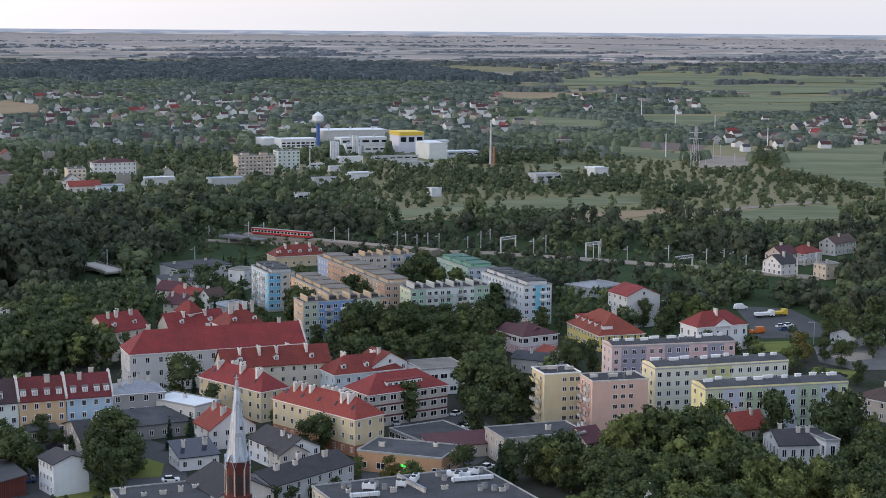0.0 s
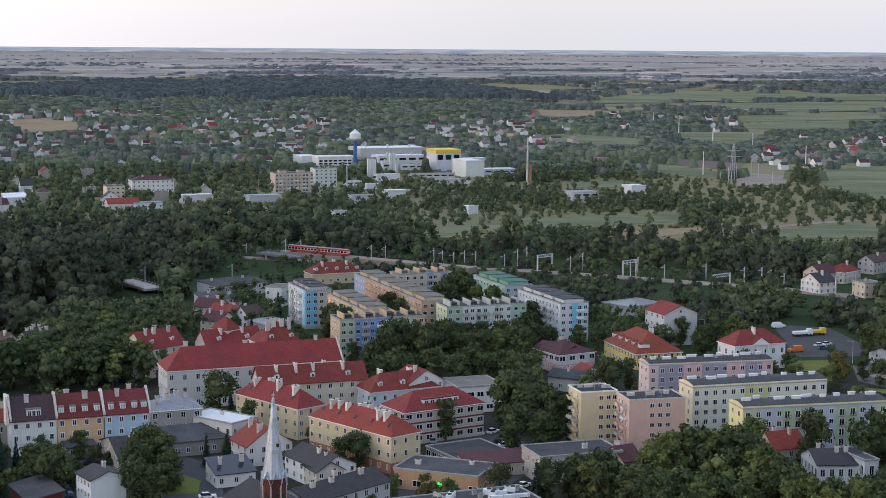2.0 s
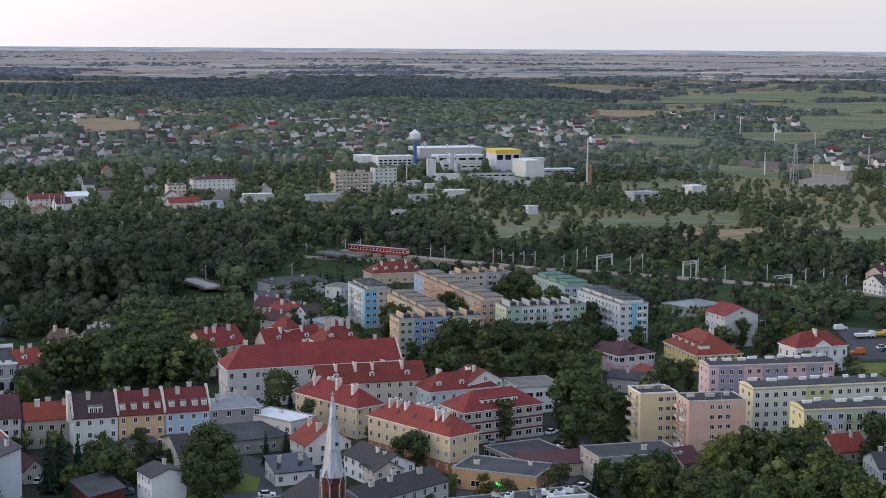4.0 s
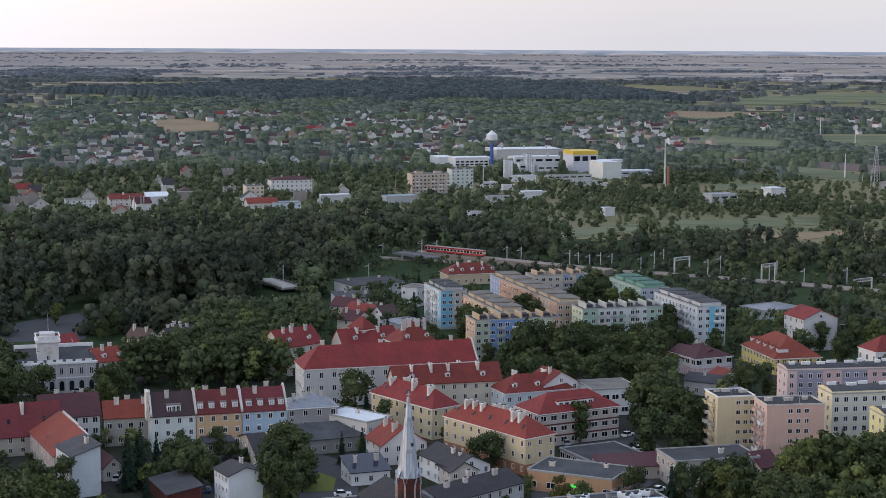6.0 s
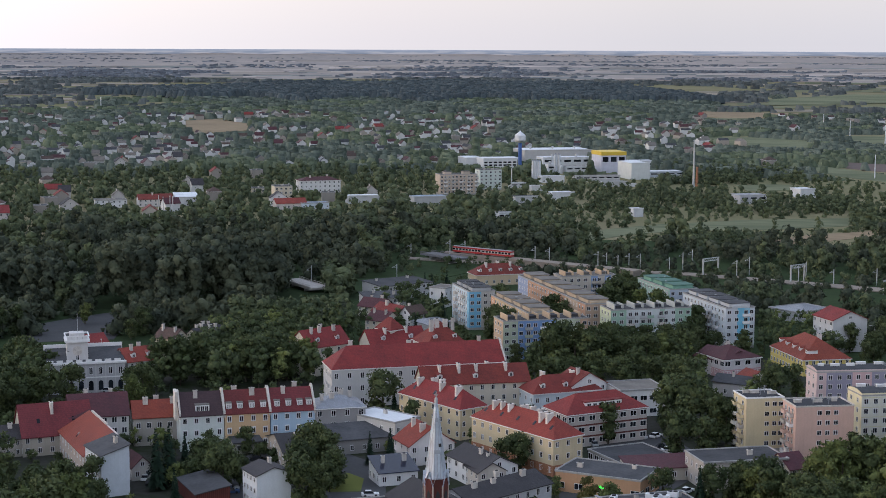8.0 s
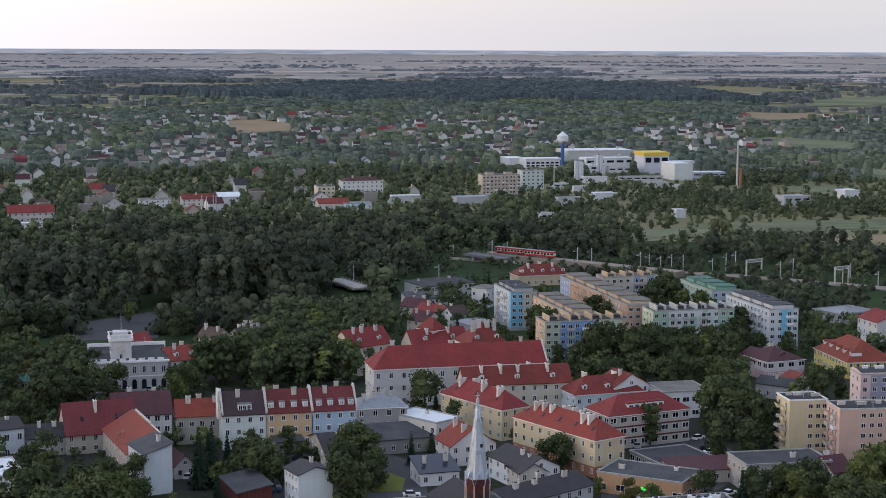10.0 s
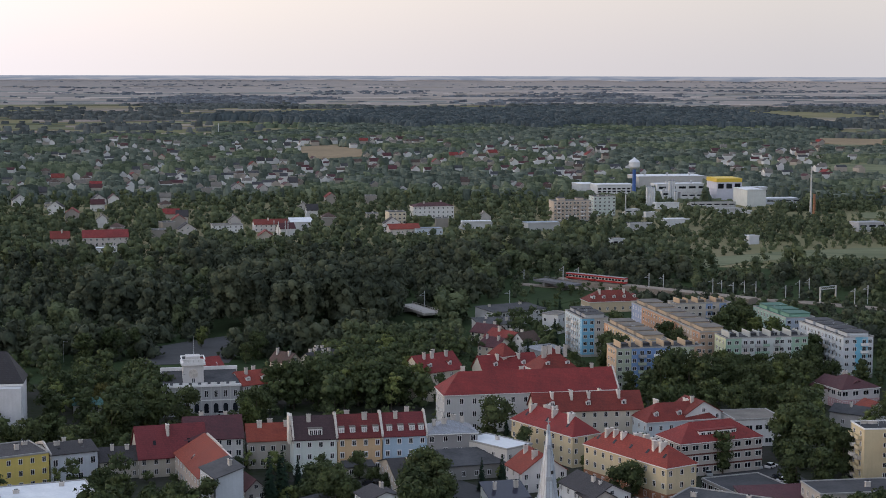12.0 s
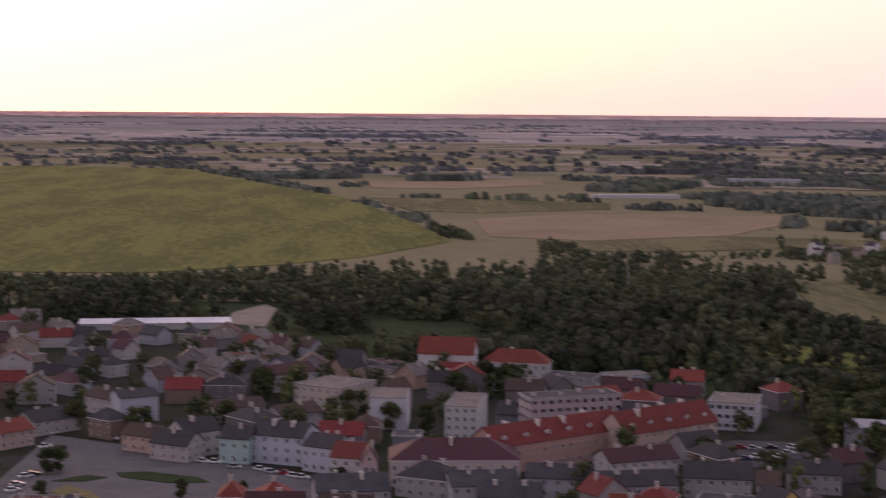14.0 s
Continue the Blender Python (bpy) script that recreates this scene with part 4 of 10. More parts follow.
def twin_tower_church(x, y, deg):
    """Small baroque church: a peach gable between two white towers with green caps."""
    root = thing("baroque_church", x, y, deg, "peach and white baroque church with two small white towers", "church")
    kept(x - 8, y, deg, 24, 24)
    peach, white = plaster(0.66, 0.40, 0.24), plaster(0.70, 0.69, 0.70)
    s = Shape().box(-7, 0, -1, 7, 26, 12, 0)
    s.face([(-7, 0, 12), (7, 0, 12), (1.2, 0, 22), (-1.2, 0, 22)], 0)
    s.face([(7, 26, 12), (-7, 26, 12), (0, 26, 22)], 0)
    part("nave_wall", s, peach, root)
    r = Shape()
    r.slab([(-7.4, 0.3, 11.8), (0, 0.3, 22), (0, 26.3, 22), (-7.4, 26.3, 11.8)], 0.25)
    r.slab([(0, 0.3, 22), (7.4, 0.3, 11.8), (7.4, 26.3, 11.8), (0, 26.3, 22)], 0.25)
    part("roof", r, TILE_DARK, root)
    g = Shape().box(-2.4, -0.3, 20.5, 2.4, 0.4, 22.3)
    g.ring(0, 0, [(1.5, 22.2), (1.5, 23.0), (0.6, 23.8), (0.2, 24.6)], 8)
    part("gable_crown", g, white, root)
    for sx in (-1, 1):
        cx = sx * 12.4
        t = Shape().box(cx - 3.2, 1, -1, cx + 3.2, 7.4, 17.5)
        part("tower", t, white, root)
        part("tower_cornice", Shape().box(cx - 3.6, 0.6, 12.2, cx + 3.6, 7.8, 12.9), WHITE, root)
        part("tower_cornice", Shape().box(cx - 3.6, 0.6, 17.2, cx + 3.6, 7.8, 17.9), WHITE, root)
        part("tower_cap", Shape().ring(cx, 4.2, [(4.6, 17.9), (3.6, 19.0), (1.2, 20.0), (0.2, 20.8)], 4, turn=math.pi / 4), COPPER, root)
        # dark panel on the closed wall, coloured as the belfry's inner shade
        w = Shape().box(cx - 0.8, 0.93, 13.4, cx + 0.8, 1.0, 16.2)
        part("belfry_opening", w, DARK, root)
    return root


def clock_tower(x, y, deg, w=6.6):
    root = thing("clock_tower", x, y, deg, "square white clock tower with a balustrade on the town hall", "tower")
    white = plaster(0.62, 0.60, 0.59)
    part("shaft", Shape().box(0, 0, 0, w, w, 16.6), white, root)
    part("cornice", rim(-0.6, -0.6, w + 0.6, w + 0.6, 16.2, 17.0, 0.9), WHITE, root)
    for i in range(4):
        u = (i + 0.5) / 4 * w
        part("baluster_panel", Shape().box(u - 0.7, -0.5, 17.0, u + 0.7, -0.3, 18.0), WHITE, root)
    part("balustrade", rim(-0.55, -0.55, w + 0.55, w + 0.55, 18.0, 18.3, 0.35), WHITE, root)
    part("turret", Shape().box(1.0, 1.0, 16.6, w - 1.0, w - 1.0, 18.9), white, root)
    m = pose(w / 2, -0.05, 13.4, 90)
    part("clock_face", Shape().ring(0, 0, [(1.5, -0.05), (1.5, 0.12)], 20), CHIMNEY, root, at=m)
    h = Shape().box(-0.06, -0.24, 13.4, 0.06, -0.18, 14.5)
    h.box(0, -0.24, 13.34, 0.75, -0.18, 13.46)
    part("clock_hands", h, DARK, root)
    part("window", window_data(1.0, 1.6), [], root, at=pose(w / 2, 0, 10.4))
    part("flagpole", Shape().ring(w * 0.55, w / 2, [(0.09, 18.0), (0.05, 25.0)], 6), STEEL, root)
    return root


def town_hall(x, y, deg, w, d=14.0, h=10.0):
    root = thing("town_hall", x, y, deg, "white classical town hall with arched ground-floor windows and a dark roof", "town hall")
    kept(x, y, deg, w, d)
    white = plaster(0.46, 0.455, 0.46)
    part("wall", Shape().box(0, 0, -1, w, d, h), white, root)
    part("roof", Shape().slab([(0.2, 0.5, h + 0.1), (w - 0.2, 0.5, h + 0.1), (w - 0.2, d - 0.6, h + 2.6), (0.2, d - 0.6, h + 2.6)], 0.3), FELT, root)
    part("parapet", Shape().box(-0.2, d - 0.6, h - 0.4, w + 0.2, d, h + 3.7), WHITE, root)
    part("cornice", Shape().box(-0.4, -0.5, h - 0.5, w + 0.4, 0.5, h + 0.15), WHITE, root)
    for i in range(int(w / 3)):
        part("baluster_panel", Shape().box(i * 3 + 0.3, -0.25, h + 0.15, i * 3 + 2.3, -0.05, h + 0.95), WHITE, root)
    part("string_course", Shape().box(-0.1, -0.15, 4.9, w + 0.1, -0.002, 5.25), WHITE, root)
    n = int(w / 2.9)
    for i in range(n):
        u = (i + 0.5) / n * w
        part("window", window_data(1.15, 2.3), [], root, at=pose(u, 0, 6.0))
        part("pilaster", Shape().box(u - w / n / 2 - 0.18, -0.12, 0.4, u - w / n / 2 + 0.18, -0.003, h - 0.5), plaster(0.54, 0.53, 0.53), root)
        a = Shape()
        a.v.extend([(u + 0.75 * cx, -0.06, cz) for cx, cz in [(-1, 0.9), (1, 0.9), (1, 3.2)] + [(math.cos(k * math.pi / 8), 3.2 + 0.85 * math.sin(k * math.pi / 8)) for k in range(1, 8)] + [(-1, 3.2)]])
        a.f.append(tuple(range(len(a.v))))
        a.m.append(0)
        part("arched_window", a, GLASS, root)
    return root


def water_tower(x, y):
    root = thing("water_tower", x, y, 0, "blue-shafted water tower with a white tank", "water tower")
    part("shaft", Shape().ring(0, 0, [(2.6, -1), (1.6, 4), (1.5, 27)], 12), BLUE_PAINT, root)
    part("tank", Shape().ring(0, 0, [(1.5, 27), (4.2, 28.6), (4.7, 29.4), (4.7, 33.4), (4.5, 33.7), (0.7, 36.6), (0.2, 37.4)], 16), SHEET_WHITE, root)
    return root


def silo(x, y, h, r):
    """A white storage silo: ribbed cylinder with a cone top and a ladder."""
    root = thing("silo", x, y, 0, "white cylindrical storage silo at the works", "silo", "silos")
    FOOT.append((x, y, r + 1))
    prof = []
    for k in range(6):
        z0, z1 = -1 + (h + 1) * k / 6, -1 + (h + 1) * (k + 1) / 6
        prof += [(r, z0), (r, z1 - 0.25), (r + 0.08, z1 - 0.2), (r + 0.08, z1)]
    part("cylinder", Shape().ring(0, 0, prof, 14), SHEET_WHITE, root)
    part("cone", Shape().ring(0, 0, [(r, h), (r * 0.25, h + r * 0.6), (r * 0.2, h + r * 0.9)], 14), SHEET, root)
    part("ladder", Shape().box(-0.25, -r - 0.25, 0, 0.25, -r - 0.1, h), STEEL, root)
    return root


def mast(x, y, h, arm=2.4, label="grey catenary mast beside the railway", group="catenary masts", w=0.17):
    root = thing("catenary_mast", x, y, 30, label, "mast", group)
    part("pole", Shape().box(-w, -w, -1, w, w, h), STEEL, root)
    if arm:
        s = Shape().box(-arm, -0.08, h * 0.78, 0.0, 0.08, h * 0.78 + 0.14)
        s.slab([(-arm, 0.06, h * 0.8), (-arm, -0.06, h * 0.8), (0, -0.06, h * 0.94), (0, 0.06, h * 0.94)], 0.1)
        part("bracket_arm", s, STEEL, root)
    return root


def gantry(x, y, deg, w, h):
    root = thing("rail_gantry", x, y, deg, "grey steel portal gantry over the railway", "gantry", "rail gantries")
    for u in (0, w):
        part("post", Shape().box(u - 0.3, -0.3, -1, u + 0.3, 0.3, h), STEEL, root)
    s = Shape().box(-0.4, -0.3, h, w + 0.4, 0.3, h + 0.25)
    s.box(-0.4, -0.3, h - 1.3, w + 0.4, 0.3, h - 1.1)
    n = max(2, int(w / 1.6))
    for i in range(n):
        a, b = i * w / n, (i + 1) * w / n
        s.slab([(a, 0.1, h - 1.1), (a, -0.1, h - 1.1), (b, -0.1, h), (b, 0.1, h)], 0.15)
    part("beam", s, STEEL, root)
    return root


def lattice_pylon(x, y, h, z=0.0, scale=1.0):
    root = thing("pylon", x, y, 20, "grey steel lattice pylon in the fields", "pylon", "pylons", z=z)
    root.scale = (scale, scale, scale)
    s = Shape()
    b = h * 0.09
    for sx, sy in ((-1, -1), (1, -1), (1, 1), (-1, 1)):
        p, q = Vector((sx * b, sy * b, -1)), Vector((sx * 0.4, sy * 0.4, h))
        e = 0.16
        s.v.extend([(p.x - e, p.y - e, p.z), (p.x + e, p.y + e, p.z), (q.x + e, q.y + e, q.z), (q.x - e, q.y - e, q.z)])
        k = len(s.v) - 4
        s.f.append((k, k + 1, k + 2, k + 3))
        s.m.append(0)
        s.v.extend([(p.x - e, p.y + e, p.z), (p.x + e, p.y - e, p.z), (q.x + e, q.y - e, q.z), (q.x - e, q.y + e, q.z)])
        s.f.append((k + 4, k + 5, k + 6, k + 7))
        s.m.append(0)
    for i in range(7):
        z0, z1 = h * i / 7, h * (i + 1) / 7
        r0, r1 = b + (0.4 - b) * i / 7, b + (0.4 - b) * (i + 1) / 7
        for sy in (-1, 1):
            s.slab([(-r0, sy * r0 - 0.1, z0), (-r0, sy * r0 + 0.1, z0), (r1, sy * r1 + 0.1, z1), (r1, sy * r1 - 0.1, z1)], 0.15)
            s.slab([(r0, sy * r0 + 0.1, z0), (r0, sy * r0 - 0.1, z0), (-r1, sy * r1 - 0.1, z1), (-r1, sy * r1 + 0.1, z1)], 0.15)
    part("frame", s, STEEL, root)
    c = Shape()
    for z in (h * 0.7, h * 0.84):
        c.box(-h * 0.17, -0.2, z, h * 0.17, 0.2, z + 0.35)
    part("cross_arms", c, STEEL, root)
    return root


def pole(x, y, h, w, mat, label, name="mast", z=0.0, category="mast"):
    root = thing(name, x, y, 0, label, category, z=z)
    part("shaft", Shape().ring(0, 0, [(w * 1.3, -1), (w, h * 0.3), (w * 0.7, h)], 8), mat, root)
    part("head", Shape().ring(0, 0, [(w * 0.9, h), (w * 0.9, h + 0.6), (w * 0.2, h + 0.9)], 8), mat, root)
    return root


def street_lamp(x, y, deg, h=8.0):
    root = thing("street_lamp", x, y, deg, "slim grey street lamp with a curved arm", "street lamp", "street lamps")
    part("pole", Shape().ring(0, 0, [(0.12, -0.5), (0.09, h * 0.5), (0.07, h)], 6), STEEL, root)
    s = Shape().box(-1.6, -0.05, h - 0.05, 0.0, 0.05, h + 0.08)
    part("arm", s, STEEL, root)
    part("lantern", Shape().box(-2.1, -0.16, h - 0.08, -1.5, 0.16, h + 0.1), CHIMNEY, root)
    return root


def train(x, y, deg, length, z):
    """A two-car railcar in red and pale grey."""
    root = thing("railcar", x, y, deg, "red and pale grey two-car train on the embankment", "train", z=z)
    kept(x, y, deg, length, 4)
    half = length / 2 - 0.3
    for i in range(2):
        x0 = i * (half + 0.6)
        body = Shape()
        body.box(x0, -1.4, 0.5, x0 + half, 1.4, 1.4, 0)
        body.box(x0, -1.38, 1.4, x0 + half, 1.38, 2.6, 1)
        body.box(x0, -1.4, 2.6, x0 + half, 1.4, 3.3, 0)
        body.slab([(x0, -1.35, 3.45), (x0 + half, -1.35, 3.45), (x0 + half, 1.35, 3.45), (x0, 1.35, 3.45)], 0.2, 2)
        part("car_body", body, [RED_PAINT, CHIMNEY, SHEET], root)
        n = int(half / 2.0)
        for k in range(n):
            u = x0 + (k + 0.5) * half / n
            part("window", Shape().box(u - 0.7, -1.43, 1.6, u + 0.7, -1.38, 2.5), GLASS, root)
        for u in (x0 + 2.5, x0 + half - 2.5):
            part("bogie", Shape().box(u - 1.4, -1.1, 0.0, u + 1.4, 1.1, 0.5), DARK, root)
    return root


CARS = {}


def car(x, y, deg, paint, kind="car"):
    """A parked car (or a van): body, cabin with windows, four wheels."""
    key = (paint.name, kind)
    names = {CAR_SILVER.name: "silver", WHITE.name: "white", CAR_BLACK.name: "black", CAR_BLUE.name: "dark blue", RED_PAINT.name: "red", ORANGE_PAINT.name: "orange", YELLOW_PAINT.name: "yellow"}
    if key in CARS:
        return copy_thing(CARS[key], pose(x, y, 0.08, 0, 0, deg))
    van = kind == "van"
    root = thing("van" if van else "parked_car", x, y, deg, names[paint.name] + (" delivery van parked on tarmac" if van else " car parked on tarmac"), "van" if van else "car", "parked cars", z=0.08)
    l, w, h = (5.6, 2.0, 2.3) if van else (4.3, 1.75, 1.45)
    b = Shape()
    b.slab([(-l / 2, -w / 2, h * 0.58), (l / 2, -w / 2, h * 0.52), (l / 2, w / 2, h * 0.52), (-l / 2, w / 2, h * 0.58)], h * 0.42)
    part("body", b, paint, root)
    c = Shape()
    a, e = (-l / 2 + 0.1, l / 2 - 1.3) if van else (-l / 2 + 0.5, l / 2 - 1.2)
    k = len(c.v)
    c.v.extend([(a, -w / 2 + 0.08, h * 0.56), (e, -w / 2 + 0.08, h * 0.52), (e, w / 2 - 0.08, h * 0.52), (a, w / 2 - 0.08, h * 0.56),
                (a + 0.35, -w / 2 + 0.22, h), (e - 0.7, -w / 2 + 0.22, h), (e - 0.7, w / 2 - 0.22, h), (a + 0.35, w / 2 - 0.22, h)])
    for q, slot in (((0, 1, 5, 4), 0), ((1, 2, 6, 5), 0), ((2, 3, 7, 6), 0), ((3, 0, 4, 7), 0), ((4, 5, 6, 7), 1)):
        c.f.append(q)
        c.m.append(1 if van and slot == 0 and q != (1, 2, 6, 5) else slot)
    part("cabin", c, [GLASS, paint], root)
    for sx in (-l / 2 + 0.8, l / 2 - 0.85):
        for sy in (-w / 2 + 0.08, w / 2 - 0.08):
            part("wheel", Shape().ring(0, 0, [(0.32, -0.1), (0.32, 0.1)], 10), RUBBER, root, at=pose(sx, sy, 0.3, 90))
    CARS[key] = root
    return root


def truck(x, y, deg, paint, label):
    root = thing("lorry", x, y, deg, label, "lorry", z=0.08)
    part("cab", Shape().box(2.2, -1.15, 0.6, 4.0, 1.15, 2.7), paint, root)
    part("windscreen", Shape().box(3.98, -1.0, 1.6, 4.04, 1.0, 2.5), GLASS, root)
    part("load_bed", Shape().box(-3.8, -1.2, 0.9, 2.1, 1.2, 1.9), paint, root)
    part("chassis", Shape().box(-3.9, -0.9, 0.5, 3.8, 0.9, 0.9), DARK, root)
    for sx in (-2.8, -1.7, 3.0):
        for sy in (-1.05, 1.05):
            part("wheel", Shape().ring(0, 0, [(0.48, -0.14), (0.48, 0.14)], 10), RUBBER, root, at=pose(sx, sy, 0.48, 90))
    return root


def bridge(x, y, deg, length, width, z, label):
    root = thing("bridge", x, y, deg, label, "bridge")
    kept(x, y, deg, length, width)
    part("deck", Shape().box(0, 0, z - 0.9, length, width, z), OLD_CONCRETE if width < 9 else CHIMNEY, root)
    for sy in (0.1, width - 0.3):
        r = Shape().box(0, sy, z, length, sy + 0.2, z + 0.35)
        r.box(0, sy + 0.05, z + 0.9, length, sy + 0.13, z + 1.05)
        for i in range(int(length / 2.5)):
            r.box(i * 2.5, sy + 0.05, z + 0.3, i * 2.5 + 0.12, sy + 0.15, z + 1.0)
        part("parapet", r, OLD_CONCRETE if width < 9 else CHIMNEY, root)
    n = max(2, int(length / 16))
    for i in range(n):
        u = (i + 0.5) * length / n
        part("pier", Shape().box(u - 0.8, 0.8, -2, u + 0.8, width - 0.8, z - 0.9), CONCRETE, root)
    return root


def spirelet(x, y, z, label, name, mat, profile, sides=8):
    """A small turned roof top on a square base that reaches the ground."""
    root = thing(name, x, y, 20, label, "roof lantern")
    part("base", Shape().box(-1.5, -1.5, -1, 1.5, 1.5, z), plaster(0.55, 0.52, 0.5), root)
    part("cap", Shape().ring(0, 0, [(r, z + h) for r, h in profile], sides), mat, root)
    return root


TREES = {}


def plant(kind, x, y, h, turn=0.0):
    """A tree of one of the kinds below, at a height in metres."""
    make = {
        "lime": (12.0, lambda: tree_kind("broadleaf_tree", 11, 12.0, 4.8, 1.1, 18, 1050, 0.36, LEAF, label="dense dark green broadleaf tree")),
        "maple": (12.0, lambda: tree_kind("broadleaf_tree", 23, 12.0, 5.6, 0.9, 20, 1100, 0.38, LEAF, label="broad spreading green tree in full leaf")),
        "ash": (13.0, lambda: tree_kind("broadleaf_tree", 35, 13.0, 4.4, 1.4, 16, 950, 0.35, LEAF_LIGHT, label="light green tree with a loose crown")),
        "willow": (10.0, lambda: tree_kind("broadleaf_tree", 47, 10.0, 5.0, 0.7, 16, 950, 0.35, LEAF_LIGHT, label="low pale green willow with a wide crown")),
        "poplar": (16.0, lambda: tree_kind("poplar", 59, 16.0, 2.9, 1.0, 18, 950, 0.34, LEAF, tall=2.0, label="tall narrow dark green poplar")),
        "autumn": (9.0, lambda: tree_kind("broadleaf_tree", 71, 9.0, 3.9, 1.0, 14, 950, 0.30, LEAF_YELLOW, label="small tree with yellowing leaves")),
        "shrub": (5.0, lambda: tree_kind("shrub", 83, 5.0, 2.8, 0.2, 9, 420, 0.28, LEAF, label="rounded green garden shrub", category="shrub")),
        "spruce": (11.0, lambda: conifer_kind("spruce", 95, 11.0, 2.5, "dark pointed spruce tree")),
    }[kind]
    s = h / make[0]
    if kind not in TREES:
        TREES[kind] = make[1]()
        TREES[kind].matrix_basis = pose(x, y, 0, 0, 0, turn) @ Matrix.Scale(s, 4)
        return TREES[kind]
    proto = TREES[kind]
    return copy_thing(proto, pose(x, y, 0, 0, 0, turn) @ Matrix.Scale(s / proto.scale[0], 4))


THICKET = {}


# view sectors where trees stay low so the camera sees houses: (outline, greatest height)
LOW_SECTORS = [([tuple(spot(az, r)[0])[:2] for az, r in ((25.6, 440), (25.6, 530), (27.4, 530), (27.4, 440))], 3.5),
             ([tuple(spot(az, r)[0])[:2] for az, r in ((21.8, 388), (21.8, 440), (28.5, 440), (28.5, 388))], 6.0),
             ([tuple(spot(az, r)[0])[:2] for az, r in ((15.4, 350), (15.4, 398), (17.8, 398), (17.8, 350))], 2.5)]


def seed_tree(kind, x, y, h, turn):
    """Notes a tree for the joined garden and park planting, past the few hundred that stand singly."""
    for yard, most in LOW_SECTORS:
        if h > most and inside(x, y, yard):
            h = most
    THICKET.setdefault(kind, []).append((x, y, h, turn))


def grow_thickets():
    """One joined mesh for each kind of the noted trees, from the single tree's own crown and trunk."""
    for kind, rows in THICKET.items():
        if kind not in TREES:
            x, y, h, turn = rows.pop()
            plant(kind, x, y, h, turn)
        proto = TREES[kind]
        tall = {"lime": 12.0, "maple": 12.0, "ash": 13.0, "willow": 10.0, "poplar": 16.0, "autumn": 9.0, "shrub": 5.0, "spruce": 11.0}[kind]
        crown = [o for o in proto.children if o.name.startswith("crown")][0].data
        v = np.empty(len(crown.vertices) * 3, np.float32)
        crown.vertices.foreach_get("co", v)
        v = v.reshape(-1, 3)
        f = np.empty(len(crown.loops), np.int32)
        crown.loops.foreach_get("vertex_index", f)
        f = f.reshape(-1, 3)
        stem = np.array([(-0.3, 0, -0.5), (0.3, 0, -0.5), (0, 0.05, 6.0), (0, -0.3, -0.5), (0, 0.3, -0.5), (0.05, 0, 6.0)]) * (tall / 12)
        sf = np.array([(0, 1, 2), (3, 4, 5)])
        thin = thinner = f
        if "leaf_faces" in proto:
            keep = (np.arange(len(f)) >= proto["leaf_faces"]) | (f[:, 0] // 3 % 3 == 0)
            thin = f[keep]
            thinner = f[(np.arange(len(f)) >= proto["leaf_faces"]) | (f[:, 0] // 3 % 6 == 0)]
        vs, fs, slots, k = [], [], [], 0
        for x, y, h, turn in rows:
            leafage = f if math.hypot(x, y) < 385 and kind != "shrub" else thin if math.hypot(x, y) < 450 else thinner
            c, s = math.cos(radians(turn)) * h / tall, math.sin(radians(turn)) * h / tall
            for base, tri, slot in ((v, leafage, 0), (stem, sf, 1)):
                vs.append(np.stack([base[:, 0] * c - base[:, 1] * s + x, base[:, 0] * s + base[:, 1] * c + y, base[:, 2] * h / tall], 1))
                fs.append(tri + k)
                slots.append(np.full(len(tri), slot))
                k += len(base)
        name = {"shrub": "garden_shrubs", "spruce": "garden_spruces"}.get(kind, "garden_trees")
        ob = new(name, mesh_np(name, np.concatenate(vs), np.concatenate(fs), [crown.materials[0], BARK], np.concatenate(slots)))
        tagged(ob, {"shrub": "rounded shrubs in gardens and yards", "spruce": "dark spruces in the gardens"}.get(kind, "green trees in gardens and parks of the town"), "trees", kind="stuff")


def inside(px, py, poly):
    hit, j = False, len(poly) - 1
    for i in range(len(poly)):
        (ax, ay), (bx, by) = poly[i], poly[j]
        if (ay > py) != (by > py) and px < (bx - ax) * (py - ay) / (by - ay) + ax:
            hit = not hit
        j = i
    return hit


def grove(poly, gap, low, high, seed, kinds=("lime", "maple", "lime", "maple", "ash")):
    """Single trees planted loosely inside an outline."""
    rnd = random.Random(seed)
    for px, py in fill(poly, gap, seed):
        seed_tree(rnd.choice(kinds), px, py, rnd.uniform(low, high), rnd.uniform(0, 360))


def fill(poly, gap, seed):
    """Random points in an outline, at least gap apart and off the buildings."""
    rnd = random.Random(seed)
    xs, ys = [p[0] for p in poly], [p[1] for p in poly]
    got = []
    area = (max(xs) - min(xs)) * (max(ys) - min(ys))
    for _ in range(int(area / gap / gap * 4)):
        q = (rnd.uniform(min(xs), max(xs)), rnd.uniform(min(ys), max(ys)))
        if inside(*q, poly) and all((q[0] - a) ** 2 + (q[1] - b) ** 2 > gap * gap for a, b in got) and all((q[0] - fx) ** 2 + (q[1] - fy) ** 2 > fr * fr for fx, fy, fr in FOOT):
            got.append(q)
    return got



